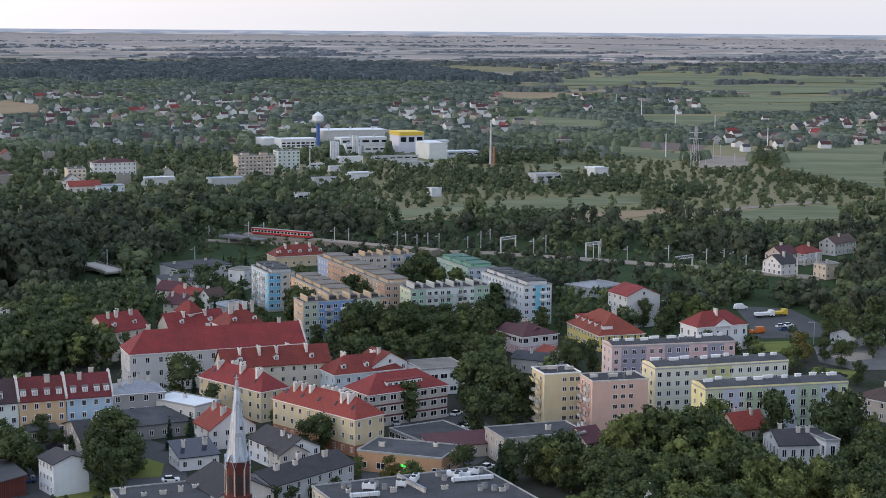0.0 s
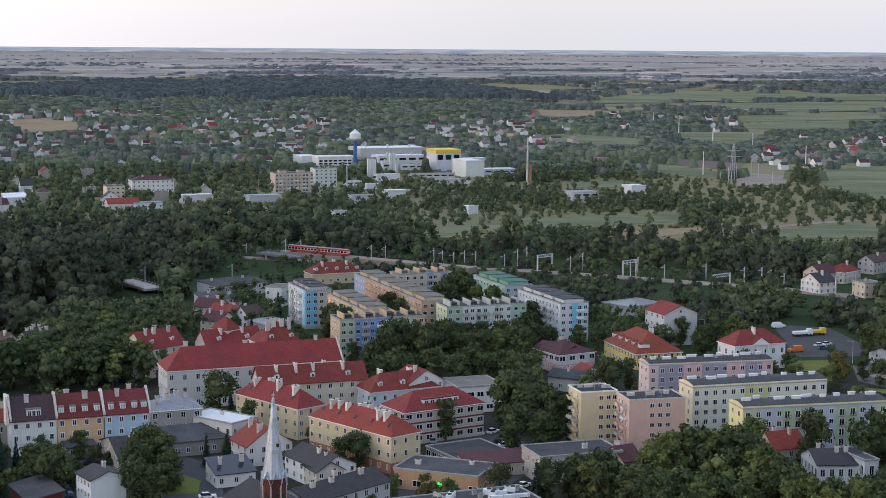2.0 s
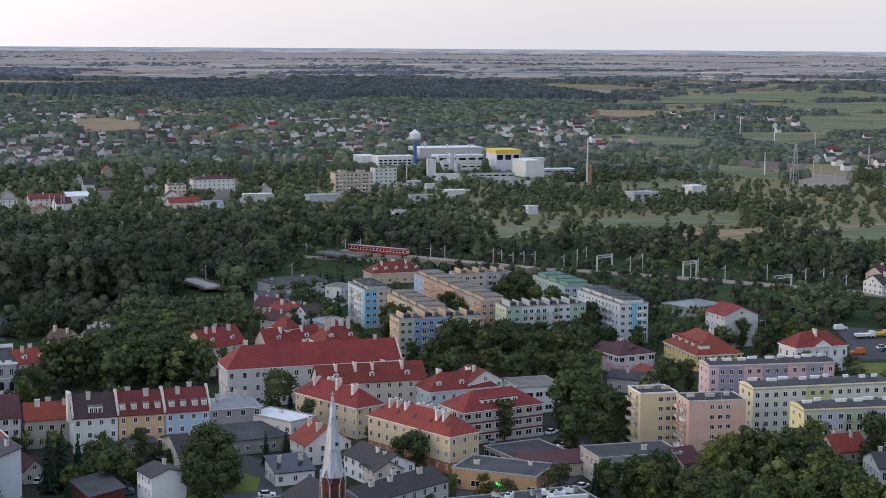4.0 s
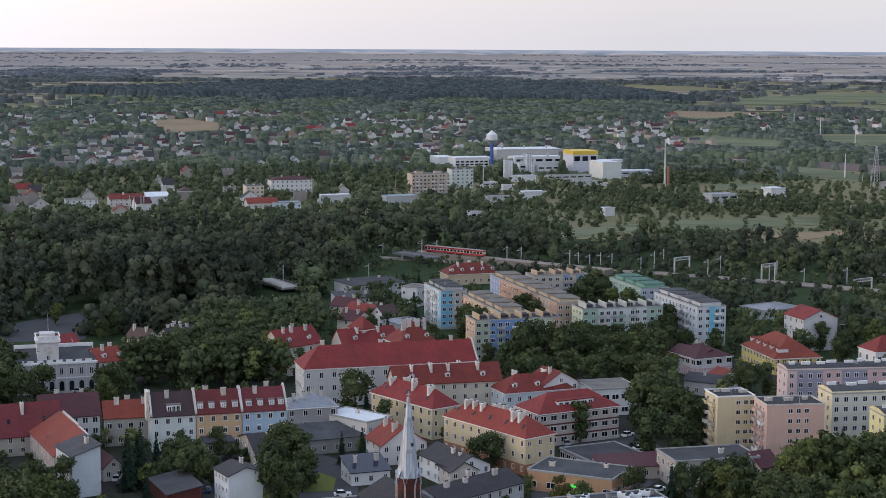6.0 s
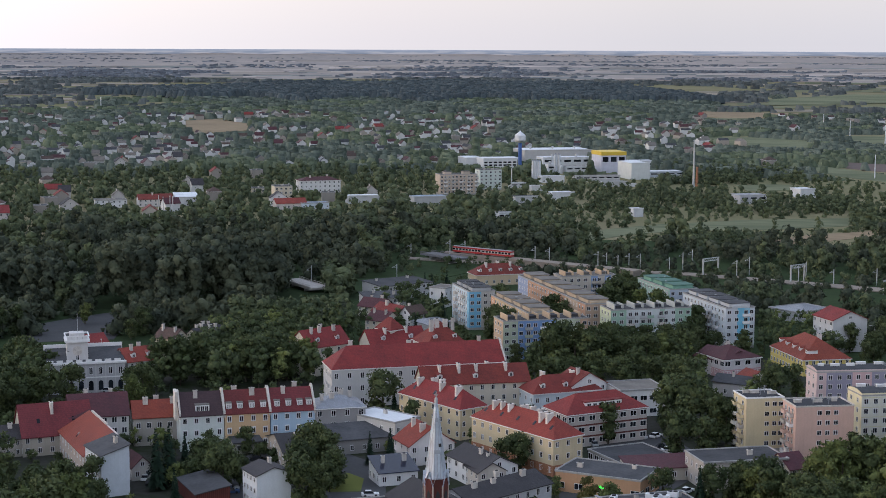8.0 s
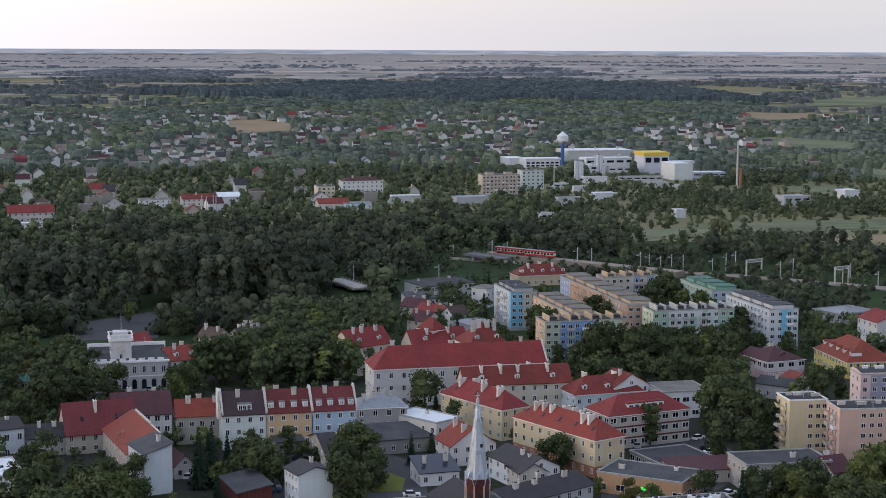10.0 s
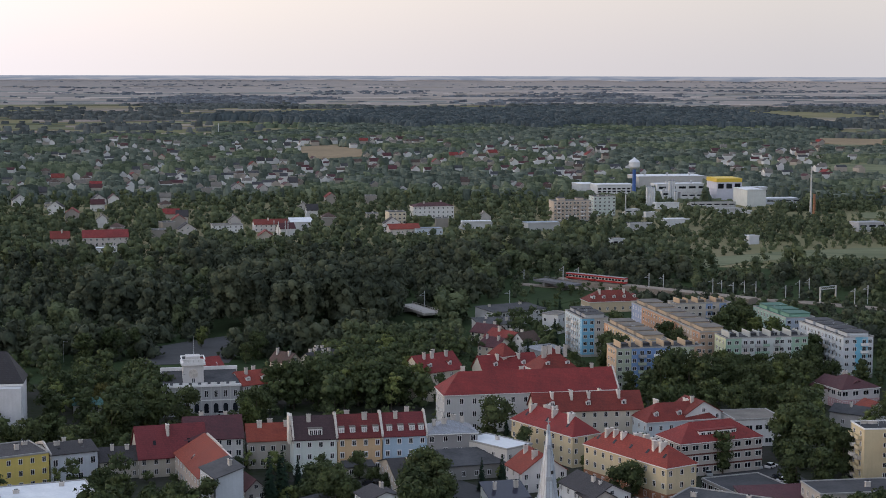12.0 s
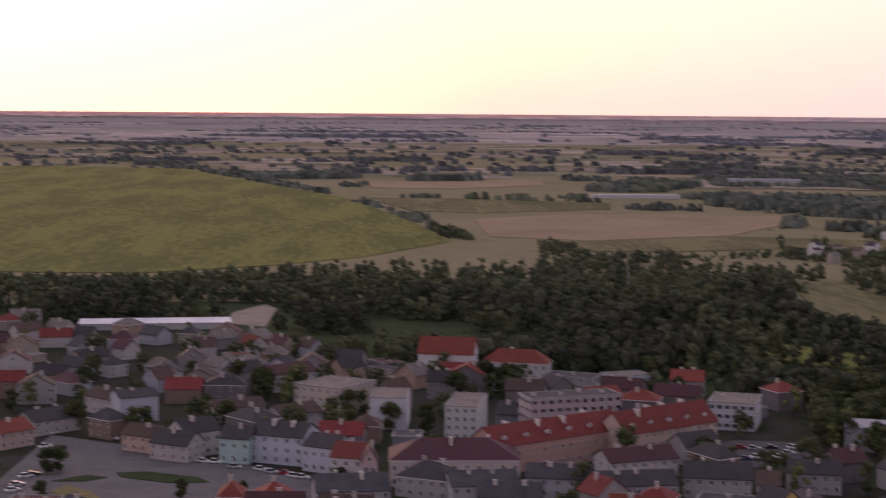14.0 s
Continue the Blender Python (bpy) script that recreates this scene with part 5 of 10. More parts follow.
def roof_unit(x, y, z, deg, length=3.2):
    """A white air-handling box on short feet with two round fans."""
    root = thing("air_handling_unit", x, y, deg, "white sheet-metal air unit on the flat roof", "air unit", z=z)
    part("casing", Shape().box(0, 0, 0.4, length, 1.4, 1.6), SHEET_WHITE, root)
    for u in (0.25, 0.75):
        part("fan", Shape().ring(length * u, 0.7, [(0.5, 1.6), (0.5, 1.85), (0.12, 1.9)], 10), DARK, root)
    for u, v in ((0.15, 0.15), (length - 0.15, 0.15), (0.15, 1.25), (length - 0.15, 1.25)):
        part("foot", Shape().box(u - 0.08, v - 0.08, 0, u + 0.08, v + 0.08, 0.4), STEEL, root)
    return root
# ---- the housing estate ----
GREY_HEAD = plaster(0.42, 0.43, 0.44)
TAN_HEAD = plaster(0.50, 0.40, 0.29)
block(1.4, 456.9, 21.0, 10.8, 10.0, 5, plaster(0.66, 0.56, 0.36), "pale yellow prefabricated block of flats with loggias on one side", heads=0, side_balconies=(3.0, 7.5), cols=(6.0, 8.2, 10.0), vents=3, roof=FELT_DARK, rim_mat=WHITE, win=(1.3, 1.3), seed=1)
block(14.5, 448.6, 18.0, 16.2, 10.5, 5, plaster(0.66, 0.45, 0.37), "salmon pink prefabricated block of flats with a flat roof", heads=0, side_balconies=(3.0, 7.5), cols=(6.6, 8.9, 11.2), vents=3, roof=FELT_DARK, rim_mat=CHIMNEY, win=(1.3, 1.3), seed=2)
block(32.8, 466.9, 20.5, 42.0, 9.5, 5, plaster(0.70, 0.68, 0.58), "cream and yellow five-storey block of flats with yellow joint lines", bands=((16, 24, plaster(0.55, 0.54, 0.26)),), heads=0, vents=9, lines=plaster(0.66, 0.62, 0.36), left=plaster(0.78, 0.70, 0.46), pitch=2.9, win=(1.3, 1.5), arched=1.1, seed=3)
block(44.4, 440.8, 18.0, 42.0, 9.5, 5, plaster(0.46, 0.50, 0.58), "lilac and pale green block of flats with small balconies", bands=((0, 5, plaster(0.50, 0.53, 0.36)), (11, 17.5, plaster(0.42, 0.52, 0.36)), (27, 33.5, plaster(0.42, 0.52, 0.36)), (39, 42, plaster(0.50, 0.54, 0.34))), balconies=(12.7, 15.8, 28.7, 31.8), heads=0, vents=9, left=plaster(0.72, 0.66, 0.34), pitch=3.1, win=(1.3, 1.5), slim=True, arched=1.1, seed=4)
block(21.8, 498.2, 17.5, 40.0, 9.0, 5, plaster(0.32, 0.30, 0.38), "lilac grey block of flats with pink stairwell strips", bands=((0, 3, plaster(0.62, 0.47, 0.46)), (11, 17, plaster(0.60, 0.42, 0.42)), (25, 31, plaster(0.60, 0.42, 0.42)), (36.5, 40, plaster(0.60, 0.42, 0.42))), heads=0, vents=9, left=plaster(0.66, 0.52, 0.50), pitch=2.9, win=(1.3, 1.5), arched=0.9, seed=5)
block(-6.4, 614.7, 26.0, 11.6, 39, 5, plaster(0.60, 0.63, 0.66), "white block of flats with a sky blue stripe", bands=((4.6, 7.4, plaster(0.22, 0.52, 0.70)), (7.4, 9.6, plaster(0.36, 0.60, 0.74))), balconies=(8.0,), side_balconies=(8.0, 14.0, 21.0, 28.0), heads=4, head_mat=plaster(0.56, 0.58, 0.60), vents=0, left=plaster(0.58, 0.62, 0.66), sides="fl", pitch=3.6, seed=6)
block(-47.5, 600.9, 25.0, 31.4, 11.5, 5, plaster(0.34, 0.48, 0.38), "pale green block of flats with white balconies", bands=((6, 19, plaster(0.58, 0.62, 0.62)), (21, 25, plaster(0.58, 0.62, 0.62))), balconies=(7.5, 12.5, 15.0, 19.5), heads=4, vents=0, roof=FELT, head_mat=plaster(0.50, 0.50, 0.46), left=plaster(0.66, 0.68, 0.46), pitch=2.9, wall_heads=True, seed=7)
block(-28.9, 657.1, 26.0, 12.0, 33, 5, plaster(0.44, 0.50, 0.58), "green-roofed block of flats between trees", heads=3, vents=0, head_mat=plaster(0.20, 0.36, 0.28), roof=FELT_GREEN, left=plaster(0.34, 0.46, 0.40), sides="fl", pitch=3.4, seed=8)
block(-82.3, 568.6, 26.2, 31.5, 11.0, 5, plaster(0.42, 0.47, 0.36), "cream block of flats with a bright blue middle part", bands=((5.5, 19.5, plaster(0.20, 0.32, 0.56)), (19.5, 28.5, plaster(0.46, 0.50, 0.38)), (28.5, 31.5, plaster(0.55, 0.38, 0.27))), balconies=(9.3, 15.0), heads=4, vents=0, roof=FELT, head_mat=plaster(0.55, 0.41, 0.27), left=plaster(0.60, 0.44, 0.30), pitch=2.7, wall_heads=True, seed=9)
block(-58.0, 613.1, 26.0, 11.0, 80.0, 5, plaster(0.50, 0.36, 0.27), "orange-brown block of flats with a pale roof", heads=6, vents=0, roof=FELT_PALE, left=plaster(0.56, 0.34, 0.22), side_bands=((67, 80, plaster(0.34, 0.40, 0.55)), (8, 22, plaster(0.52, 0.40, 0.30))), head_mat=TAN_HEAD, sides="fl", pitch=3.0, seed=10)
block(-76.9, 589.5, 26.0, 10.5, 43.0, 5, plaster(0.58, 0.46, 0.32), "ochre block of flats with a pale flat roof", heads=4, vents=0, roof=FELT_PALE, left=plaster(0.62, 0.47, 0.30), side_bands=((38, 43, plaster(0.60, 0.36, 0.22)),), head_mat=TAN_HEAD, sides="fl", pitch=3.0, seed=11)
block(-74.6, 684.2, 27.0, 24.0, 10, 5, plaster(0.55, 0.50, 0.42), "cream block of flats with blue balconies", bands=((13, 16, plaster(0.26, 0.36, 0.56)), (19, 22, plaster(0.26, 0.36, 0.56))), balconies=(14.5, 20.5), heads=3, vents=0, roof=FELT_PALE, head_mat=plaster(0.55, 0.40, 0.26), wall_heads=True, seed=12)
block(-105.5, 634.8, 26.0, 10.6, 23.5, 5, plaster(0.50, 0.48, 0.44), "white block of flats with a painted blue gable wall", bands=((0, 5.0, plaster(0.20, 0.46, 0.66)),), side_balconies=(6, 10, 17), heads=3, head_mat=GREY_HEAD, vents=0, roof=FELT, left=plaster(0.58, 0.66, 0.72), side_bands=((0, 2.5, plaster(0.28, 0.52, 0.70)),), sides="fl", seed=13)
block(-199.4, 1247.4, 28.0, 17.3, 12, 5, plaster(0.58, 0.64, 0.60), "pale green block of flats beside the works", heads=0, vents=2, pitch=3.4, seed=21)
# ---- streets below the estate: tenements and houses ----
house(-123.5, 488.5, 25.5, 55.4, 14, 12.0, 6.0, "half", plaster(0.58, 0.57, 0.56), TILE_RED, "long white seminary building with a red tiled roof", name="seminary", chimneys=3, storeys=3, pitch=4.2, win=(1.2, 1.8), category="building")
house(-142.0, 532.6, 52.7, 17.0, 12, 10.0, 5.0, "gable", plaster(0.62, 0.56, 0.46), TILE_RED, "red-roofed wing behind the seminary", chimneys=4, dormers=2, sides="f")
house(-124.6, 547.0, 36.4, 20.9, 10, 9.0, 4.5, "gable", plaster(0.62, 0.56, 0.46), TILE_RED, "low red-roofed wing behind the seminary", chimneys=2, dormers=2, sides="f")
house(-103.5, 539.3, 32.2, 14.1, 14, 11.0, 7.0, "hip", plaster(0.74, 0.73, 0.72), TILE_RED, "tall hipped red roof with large white chimneys", chimneys=4, dormers=2, sides="f")
house(-119.4, 554.5, 52.2, 6.2, 8, 13.0, 4.0, "hip", plaster(0.62, 0.56, 0.46), TILE_RED, "small tower-like house with a pointed red roof", chimneys=0, sides="f")
house(-99.4, 473.8, -41.6, 28.8, 9.6, 9.0, 4.5, "hip", plaster(0.62, 0.52, 0.34), TILE_RED, "yellow three-storey tenement under a hipped red roof", storeys=3, chimneys=6, dormers=0, skylights=3)
house(-72.6, 442.9, -42.0, 33.8, 10.2, 10.0, 4.5, "hip", plaster(0.62, 0.52, 0.34), TILE_ORANGE, "yellow corner tenement with many pale chimneys on its red roof", storeys=3, chimneys=8, skylights=5, base=BRICK_ORANGE, category="tenement")
house(-94.1, 483.3, 23.2, 33.2, 11, 9.5, 4.5, "gable", plaster(0.62, 0.56, 0.46), TILE_RED, "red-roofed tenement row with white dormers", chimneys=5, dormers=3, sides="f")
house(-61.1, 486.2, 31.4, 22.6, 11, 7.5, 4.5, "hip", plaster(0.60, 0.66, 0.70), TILE_RED, "pale blue house with dormers in a red roof", chimneys=2, dormers=3)
house(-50.3, 493.3, 39.1, 12.4, 10, 9.0, 3.5, "cross", plaster(0.74, 0.73, 0.72), TILE_RED, "white gabled house with a red roof", chimneys=1, sides="f")
office = house(-47.2, 451.1, 37.1, 26.3, 13, 9.5, 4.4, "hip", plaster(0.50, 0.45, 0.41), TILE_RED, "grey brick-banded office building with a long dormer in its red roof", storeys=3, chimneys=0, pitch=3.6, win=(2.0, 1.5), category="office building")
for zb in (2.75, 5.95, 9.05):
    part("brick_band", Shape().box(-0.05, -0.05, zb, 26.35, 13.05, zb + 0.42), BRICK_RED, office)
band = Shape().box(7.0, 2.0, 9.9, 19.0, 5.2, 12.0, 0)
band.box(6.8, 1.8, 12.002, 19.2, 5.8, 12.25, 1)
band = part("dormer", band, [WHITE, TILE_RED], office, "long white dormer with a row of windows")
for k in range(6):
    part("window", window_data(1.3, 1.2), [], band, at=pose(8.2 + 1.95 * k, 2.0, 10.5))
house(-35.7, 492.9, 25.0, 14.9, 14, 8.0, 0, "flat", plaster(0.74, 0.73, 0.72), FELT_PALE, "white flat-roofed service building", chimneys=0, storeys=2, pitch=3.2, win=(2.2, 1.5), category="building")
house(-40.1, 438.2, -54.3, 21.8, 17.1, 3.2, 0.0, "flat", plaster(0.30, 0.29, 0.29), FELT, "row of low garages with a grey felt roof", name="garage_row", chimneys=0, storeys=1, pitch=3.0, win=(2.3, 1.9), sides="f", category="garage")
house(-27.3, 418.6, 22.3, 20.0, 9, 3.4, 1.2, "mono", plaster(0.50, 0.45, 0.38), TILE_MAROON, "low shed with a dark red sheet roof", name="shed", chimneys=0, sides="f")
house(-45.4, 407.4, -16.3, 22.5, 14, 5.0, 0, "flat", plaster(0.55, 0.33, 0.19), FELT, "orange corner shop with a flat grey roof", name="shop", chimneys=2, storeys=1, pitch=4.5, win=(2.4, 1.6), category="shop")
house(-8.8, 414.3, 23.3, 22.8, 13, 7.0, 0, "flat", plaster(0.44, 0.40, 0.36), FELT, "dark two-storey flat-roofed workshop with a brick gable", chimneys=1, storeys=2, pitch=3.4, category="building")
house(12.6, 420.7, 34.5, 5.8, 10, 5.0, 3.0, "gable", plaster(0.50, 0.45, 0.38), TILE_MAROON, "small house with a dark red roof behind trees", chimneys=1)
house(-34.3, 329.7, 28.0, 41.7, 34, 9.0, 0, "flat", plaster(0.62, 0.56, 0.46), FELT, "broad flat-roofed commercial building with roof vents", chimneys=4, storeys=3, pitch=3.4, sides="flr", category="building", name="department_store")
house(-87.7, 344.2, 26.3, 19.6, 20, 6.5, 0, "flat", plaster(0.62, 0.56, 0.46), FELT, "low flat-roofed outbuildings with aerials", chimneys=5, category="building")
house(-80.9, 370.3, -55.0, 17.1, 14, 7.0, 3.5, "gable", plaster(0.60, 0.57, 0.52), TILE_DARK, "plain gabled house with a dark roof beside the church", chimneys=2)
house(-89.5, 402.3, 30.3, 10.3, 9, 3.4, 2.2, "mono", plaster(0.74, 0.73, 0.72), PANEL, "white bungalow with solar panels on its red roof", chimneys=2, storeys=1)
house(-86.0, 423.4, 34.3, 13.0, 11, 5.5, 4.5, "cross", plaster(0.72, 0.68, 0.66), TILE_ORANGE, "white house with a red gabled roof", chimneys=2)
house(-74.7, 416.6, -50.9, 17.3, 11, 5.5, 2.6, "gable", plaster(0.74, 0.73, 0.72), TILE_DARK, "white house with a grey roof edged in red", chimneys=1, storeys=2)
house(-64.1, 401.8, 31.4, 7.5, 9, 5.0, 2.2, "cross", plaster(0.55, 0.50, 0.44), TILE_DARK, "small beige house with a dark gabled roof", chimneys=1)
house(-60.7, 369.9, 54.2, 27.5, 12, 6.0, 2.4, "gable", plaster(0.52, 0.52, 0.53), TILE_DARK, "long grey house along the street with a slate-coloured roof", chimneys=4, storeys=2, win=(1.2, 1.6))
terrace = house(-128.2, 437.6, 25.5, 12.4, 12, 10.0, 5.2, "gable", plaster(0.44, 0.56, 0.68), TILE_CRIMSON, "sky blue terraced tenement with a dark crimson roof", storeys=3, chimneys=2, surround=True, sides="f", category="tenement", firewalls="lr", group="terraced row")
for u in (2.0, 5.2, 8.4, 11.0):
    box_dormer(terrace, u, 1.1, 10.75, 1.5, 1.9, 2.2, 2)
terrace = house(-139.7, 432.1, 25.5, 12.5, 12, 10.0, 5.2, "gable", plaster(0.66, 0.46, 0.27), TILE_CRIMSON, "apricot terraced tenement with white window surrounds", storeys=3, chimneys=2, surround=True, sides="f", category="tenement", firewalls="lr", group="terraced row")
for u in (1.3, 4.4, 7.7, 10.9):
    box_dormer(terrace, u, 1.1, 10.75, 1.5, 1.9, 2.2, 2)
terrace = house(-150.7, 426.8, 25.5, 12.0, 12, 10.0, 5.2, "gable", plaster(0.68, 0.72, 0.68), TILE_PLUM, "white terraced tenement with a dark plum roof and broad dormer", storeys=3, chimneys=1, surround=True, sides="f", category="tenement", firewalls="lr", group="terraced row")
box_dormer(terrace, 6.2, 0.9, 10.6, 3.8, 2.0, 2.4, 3)
part("fire_wall", Shape().box(-0.95, 3.6, 8.0, -0.26, 8.4, 16.0), WHITE_CHIMNEY, terrace)
house(-165.4, 430.2, 25.5, 14.2, 11, 8.0, 3.7, "gable", plaster(0.42, 0.39, 0.35), TILE_ORANGE, "plain grey house with a bright red tiled roof", storeys=2, chimneys=3, sides="fl", win=(1.3, 1.6), pitch=3.2, group="terraced row")
house(-181.0, 422.9, 27.0, 16.0, 14, 9.0, 5.0, "gable", plaster(0.66, 0.64, 0.62), TILE_MAROON, "white two-storey house with a faded brown-red roof", storeys=3, chimneys=2, sides="f", win=(1.4, 1.8), pitch=2.7)
house(-190.2, 412.6, 33.0, 19.0, 15, 5.5, 7.3, "gable", plaster(0.50, 0.45, 0.38), TILE_CRIMSON, "house under a large steep red roof with a white gable", storeys=2, chimneys=1, skylights=2)
house(-162.4, 388.6, -50.5, 13.0, 7.2, 10.5, 2.1, "mono", plaster(0.58, 0.62, 0.66), FELT, "tall narrow pale blue house with a blank gable wall", storeys=3, chimneys=1, sides="f", win=(0.8, 1.2), pitch=1.9)
wing = house(-182.0, 417.9, -55.0, 30.5, 8.0, 6.5, 4.5, "mono", plaster(0.50, 0.42, 0.36), TILE_ORANGE, "rear wing under a half roof against a fire wall", chimneys=0, skylights=1, sides="f")
part("fire_wall", Shape().box(2.0, 8.42, 6.0, 20.0, 8.9, 11.9), CHIMNEY, wing)
part("fire_wall", Shape().box(20.0, 8.42, 6.0, 30.3, 8.9, 11.5), CHIMNEY, wing)
house(-152.5, 395.1, 39.0, 5.4, 9, 3.5, 2.5, "cross", plaster(0.56, 0.52, 0.48), TILE_MAROON, "small garage with a dark red gabled roof", name="garage", chimneys=0, storeys=1)
house(-199.6, 408.2, 32.0, 10.4, 10, 5.0, 2.8, "gable", plaster(0.50, 0.46, 0.40), TILE_DARK, "low beige house with a dark roof", storeys=2, chimneys=2, win=(0.9, 1.3), pitch=2.4)
house(-116.9, 442.9, 25.9, 14.4, 12, 10.0, 2.5, "hip", plaster(0.33, 0.32, 0.32), SHEET, "grey unrendered tenement with a patched tin roof", storeys=3, chimneys=4, dormers=0, win=(1.3, 1.7), category="tenement")
house(-108.8, 449.8, -32.3, 18.0, 10, 7.5, 0, "flat", plaster(0.60, 0.58, 0.55), SHEET_WHITE, "white flat-roofed annexe with a band of windows", chimneys=1, storeys=2)
house(-108.4, 431.2, 31.8, 17.3, 10, 4.0, 2.2, "mono", plaster(0.30, 0.29, 0.28), FELT, "low grey shed with a patched felt roof", name="shed", chimneys=0, storeys=1)
house(-126.9, 429.2, -61.3, 21.2, 9.0, 5.0, 3.0, "cross", plaster(0.46, 0.40, 0.33), TILE_DARK, "slate-roofed house with a plain beige gable", chimneys=1)
house(-137.7, 387.6, -56.0, 17.0, 8.5, 3.6, 1.4, "mono", BRICK_RED, FELT, "low brick shed with a rough felt roof", name="shed", chimneys=0, storeys=1, sides="")
house(-135.5, 427.1, 29.2, 7.8, 6, 3.0, 0.4, "mono", plaster(0.40, 0.38, 0.32), FELT, "low lean-to garages behind the terrace", name="garage_row", chimneys=0, storeys=1)
house(-119.7, 383.8, -50.5, 8.8, 9.0, 8.0, 1.6, "gable", plaster(0.70, 0.72, 0.75), TILE_DARK, "white cube-like house with a dark pitched roof", storeys=3, win=(0.9, 1.3), pitch=2.0, chimneys=1, sides="f")
villa = house(53.8, 568.5, 27.6, 20.5, 10.8, 9.0, 4.5, "hip", plaster(0.74, 0.74, 0.76), TILE_RED, "white neoclassical villa with a hipped red roof", name="villa", storeys=2, chimneys=1, win=(1.2, 1.9), category="villa")
gable = Shape()
gable.slab([(6.6, -0.7, 9.15), (13.9, -0.7, 9.15), (13.9, 3.5, 9.15), (6.6, 3.5, 9.15)], 0.3)
gable.face([(6.9, -0.6, 9.15), (13.6, -0.6, 9.15), (10.25, -0.6, 11.4)])
part("pediment", gable, WHITE, villa)
tilt = Shape()
tilt.slab([(6.5, -0.75, 9.2), (10.25, -0.75, 11.6), (10.25, 4.8, 11.6), (6.5, 3.0, 9.2)], 0.16)
tilt.slab([(10.25, -0.75, 11.6), (14.0, -0.75, 9.2), (14.0, 3.0, 9.2), (10.25, 4.8, 11.6)], 0.16)
part("pediment_roof", tilt, TILE_RED, villa)
for u in (6.9, 9.0, 11.5, 13.6):
    part("pilaster", Shape().box(u - 0.25, -0.35, 0.0, u + 0.25, -0.002, 8.85), WHITE, villa)
house(9.7, 593.4, -67.6, 27.6, 17.3, 5.6, 6.2, "hip", plaster(0.72, 0.57, 0.18), TILE_ORANGE, "bright yellow house with a red mansard roof and dormers", name="villa", storeys=2, chimneys=1, dormers=5, pitch=2.6)
house(32.0, 613.8, 27.8, 14.1, 14, 12.0, 3.0, "cross", plaster(0.58, 0.58, 0.58), TILE_RED, "grey house with a blank gable and a red roof", chimneys=0, sides="l")
house(-5.9, 557.9, 35.4, 14.8, 16, 6.5, 3.5, "hip", plaster(0.60, 0.56, 0.56), TILE_MAROON, "white and red commercial house with a dark red roof", storeys=2, chimneys=1, win=(2.2, 1.6), pitch=3.5, base=plaster(0.52, 0.33, 0.34))
house(-16.4, 569.6, -42.1, 14.2, 14, 5.5, 3.0, "gable", plaster(0.50, 0.46, 0.44), TILE_MAROON, "dark red roofed side wing of the shop house", chimneys=1, skylights=2)
house(-9.2, 531.8, -22.2, 11.9, 9, 4.5, 1.8, "gable", plaster(0.46, 0.44, 0.43), FELT, "small house with a grey felt roof among trees", chimneys=1)
house(2.3, 536.6, 34.9, 7.7, 7, 4.5, 2.2, "cross", plaster(0.70, 0.66, 0.62), TILE_ORANGE, "small white house with an orange gable roof", chimneys=0)
house(60.1, 410.9, 10.6, 12.0, 13, 8.0, 2.5, "gable", plaster(0.68, 0.68, 0.68), TILE_DARK, "white villa with arched windows and a dark roof", name="villa", storeys=2, win=(1.2, 2.0), pitch=2.4, chimneys=3)
house(71.4, 410.0, 22.6, 3.9, 13, 9.5, 0, "flat", plaster(0.68, 0.68, 0.68), FELT, "white end pavilion of the villa with one tall window", name="pavilion", storeys=2, win=(1.3, 2.6), chimneys=0)
house(52.2, 432.1, 27.6, 9.7, 10, 6.5, 3.5, "gable", plaster(0.50, 0.45, 0.38), TILE_ORANGE, "house with an orange tiled roof behind trees", chimneys=2)
house(90.7, 479.7, -45.7, 11.2, 13, 6.0, 2.6, "hip", plaster(0.52, 0.46, 0.40), TILE_BROWN, "beige house with a brown hipped roof", chimneys=1)
house(34.0, 513.4, 20.6, 3.4, 6, 3.5, 0, "flat", plaster(0.5, 0.5, 0.5), FELT, "small flat-roofed transformer house", chimneys=0, storeys=1)
# ---- north of the seminary ----
house(-154.1, 669.3, 27.3, 16.8, 14, 5.5, 0.8, "mono", plaster(0.58, 0.57, 0.56), FELT, "low workshop with a dark sheet roof", name="workshop", chimneys=2, sides="f")
house(-154.8, 700.8, 45.3, 26.9, 16, 6.0, 0.8, "mono", plaster(0.55, 0.54, 0.54), FELT, "long low depot building with a grey roof", name="workshop", chimneys=2, sides="f")
house(-131.7, 689.8, -18.4, 7.6, 10, 8.0, 0, "flat", plaster(0.70, 0.70, 0.70), FELT_PALE, "white cube building beside the depot", chimneys=0)
house(-154.6, 654.7, -23.1, 11.7, 9, 5.0, 3.0, "gable", plaster(0.62, 0.56, 0.46), TILE_MAROON, "small house with a dark red roof", chimneys=2)
house(-146.5, 644.2, -38.7, 15.5, 9, 5.0, 3.0, "gable", plaster(0.62, 0.56, 0.46), TILE_RED, "small white house with a red roof", chimneys=2)
house(-136.0, 618.5, 64.9, 10.6, 9, 5.0, 3.0, "cross", plaster(0.62, 0.56, 0.46), TILE_MAROON, "small gabled house with a dark red roof", chimneys=2)
house(-133.5, 635.6, -31.3, 6.6, 9, 5.5, 3.0, "cross", plaster(0.74, 0.73, 0.72), TILE_BROWN, "white house with a brown roof", chimneys=1)
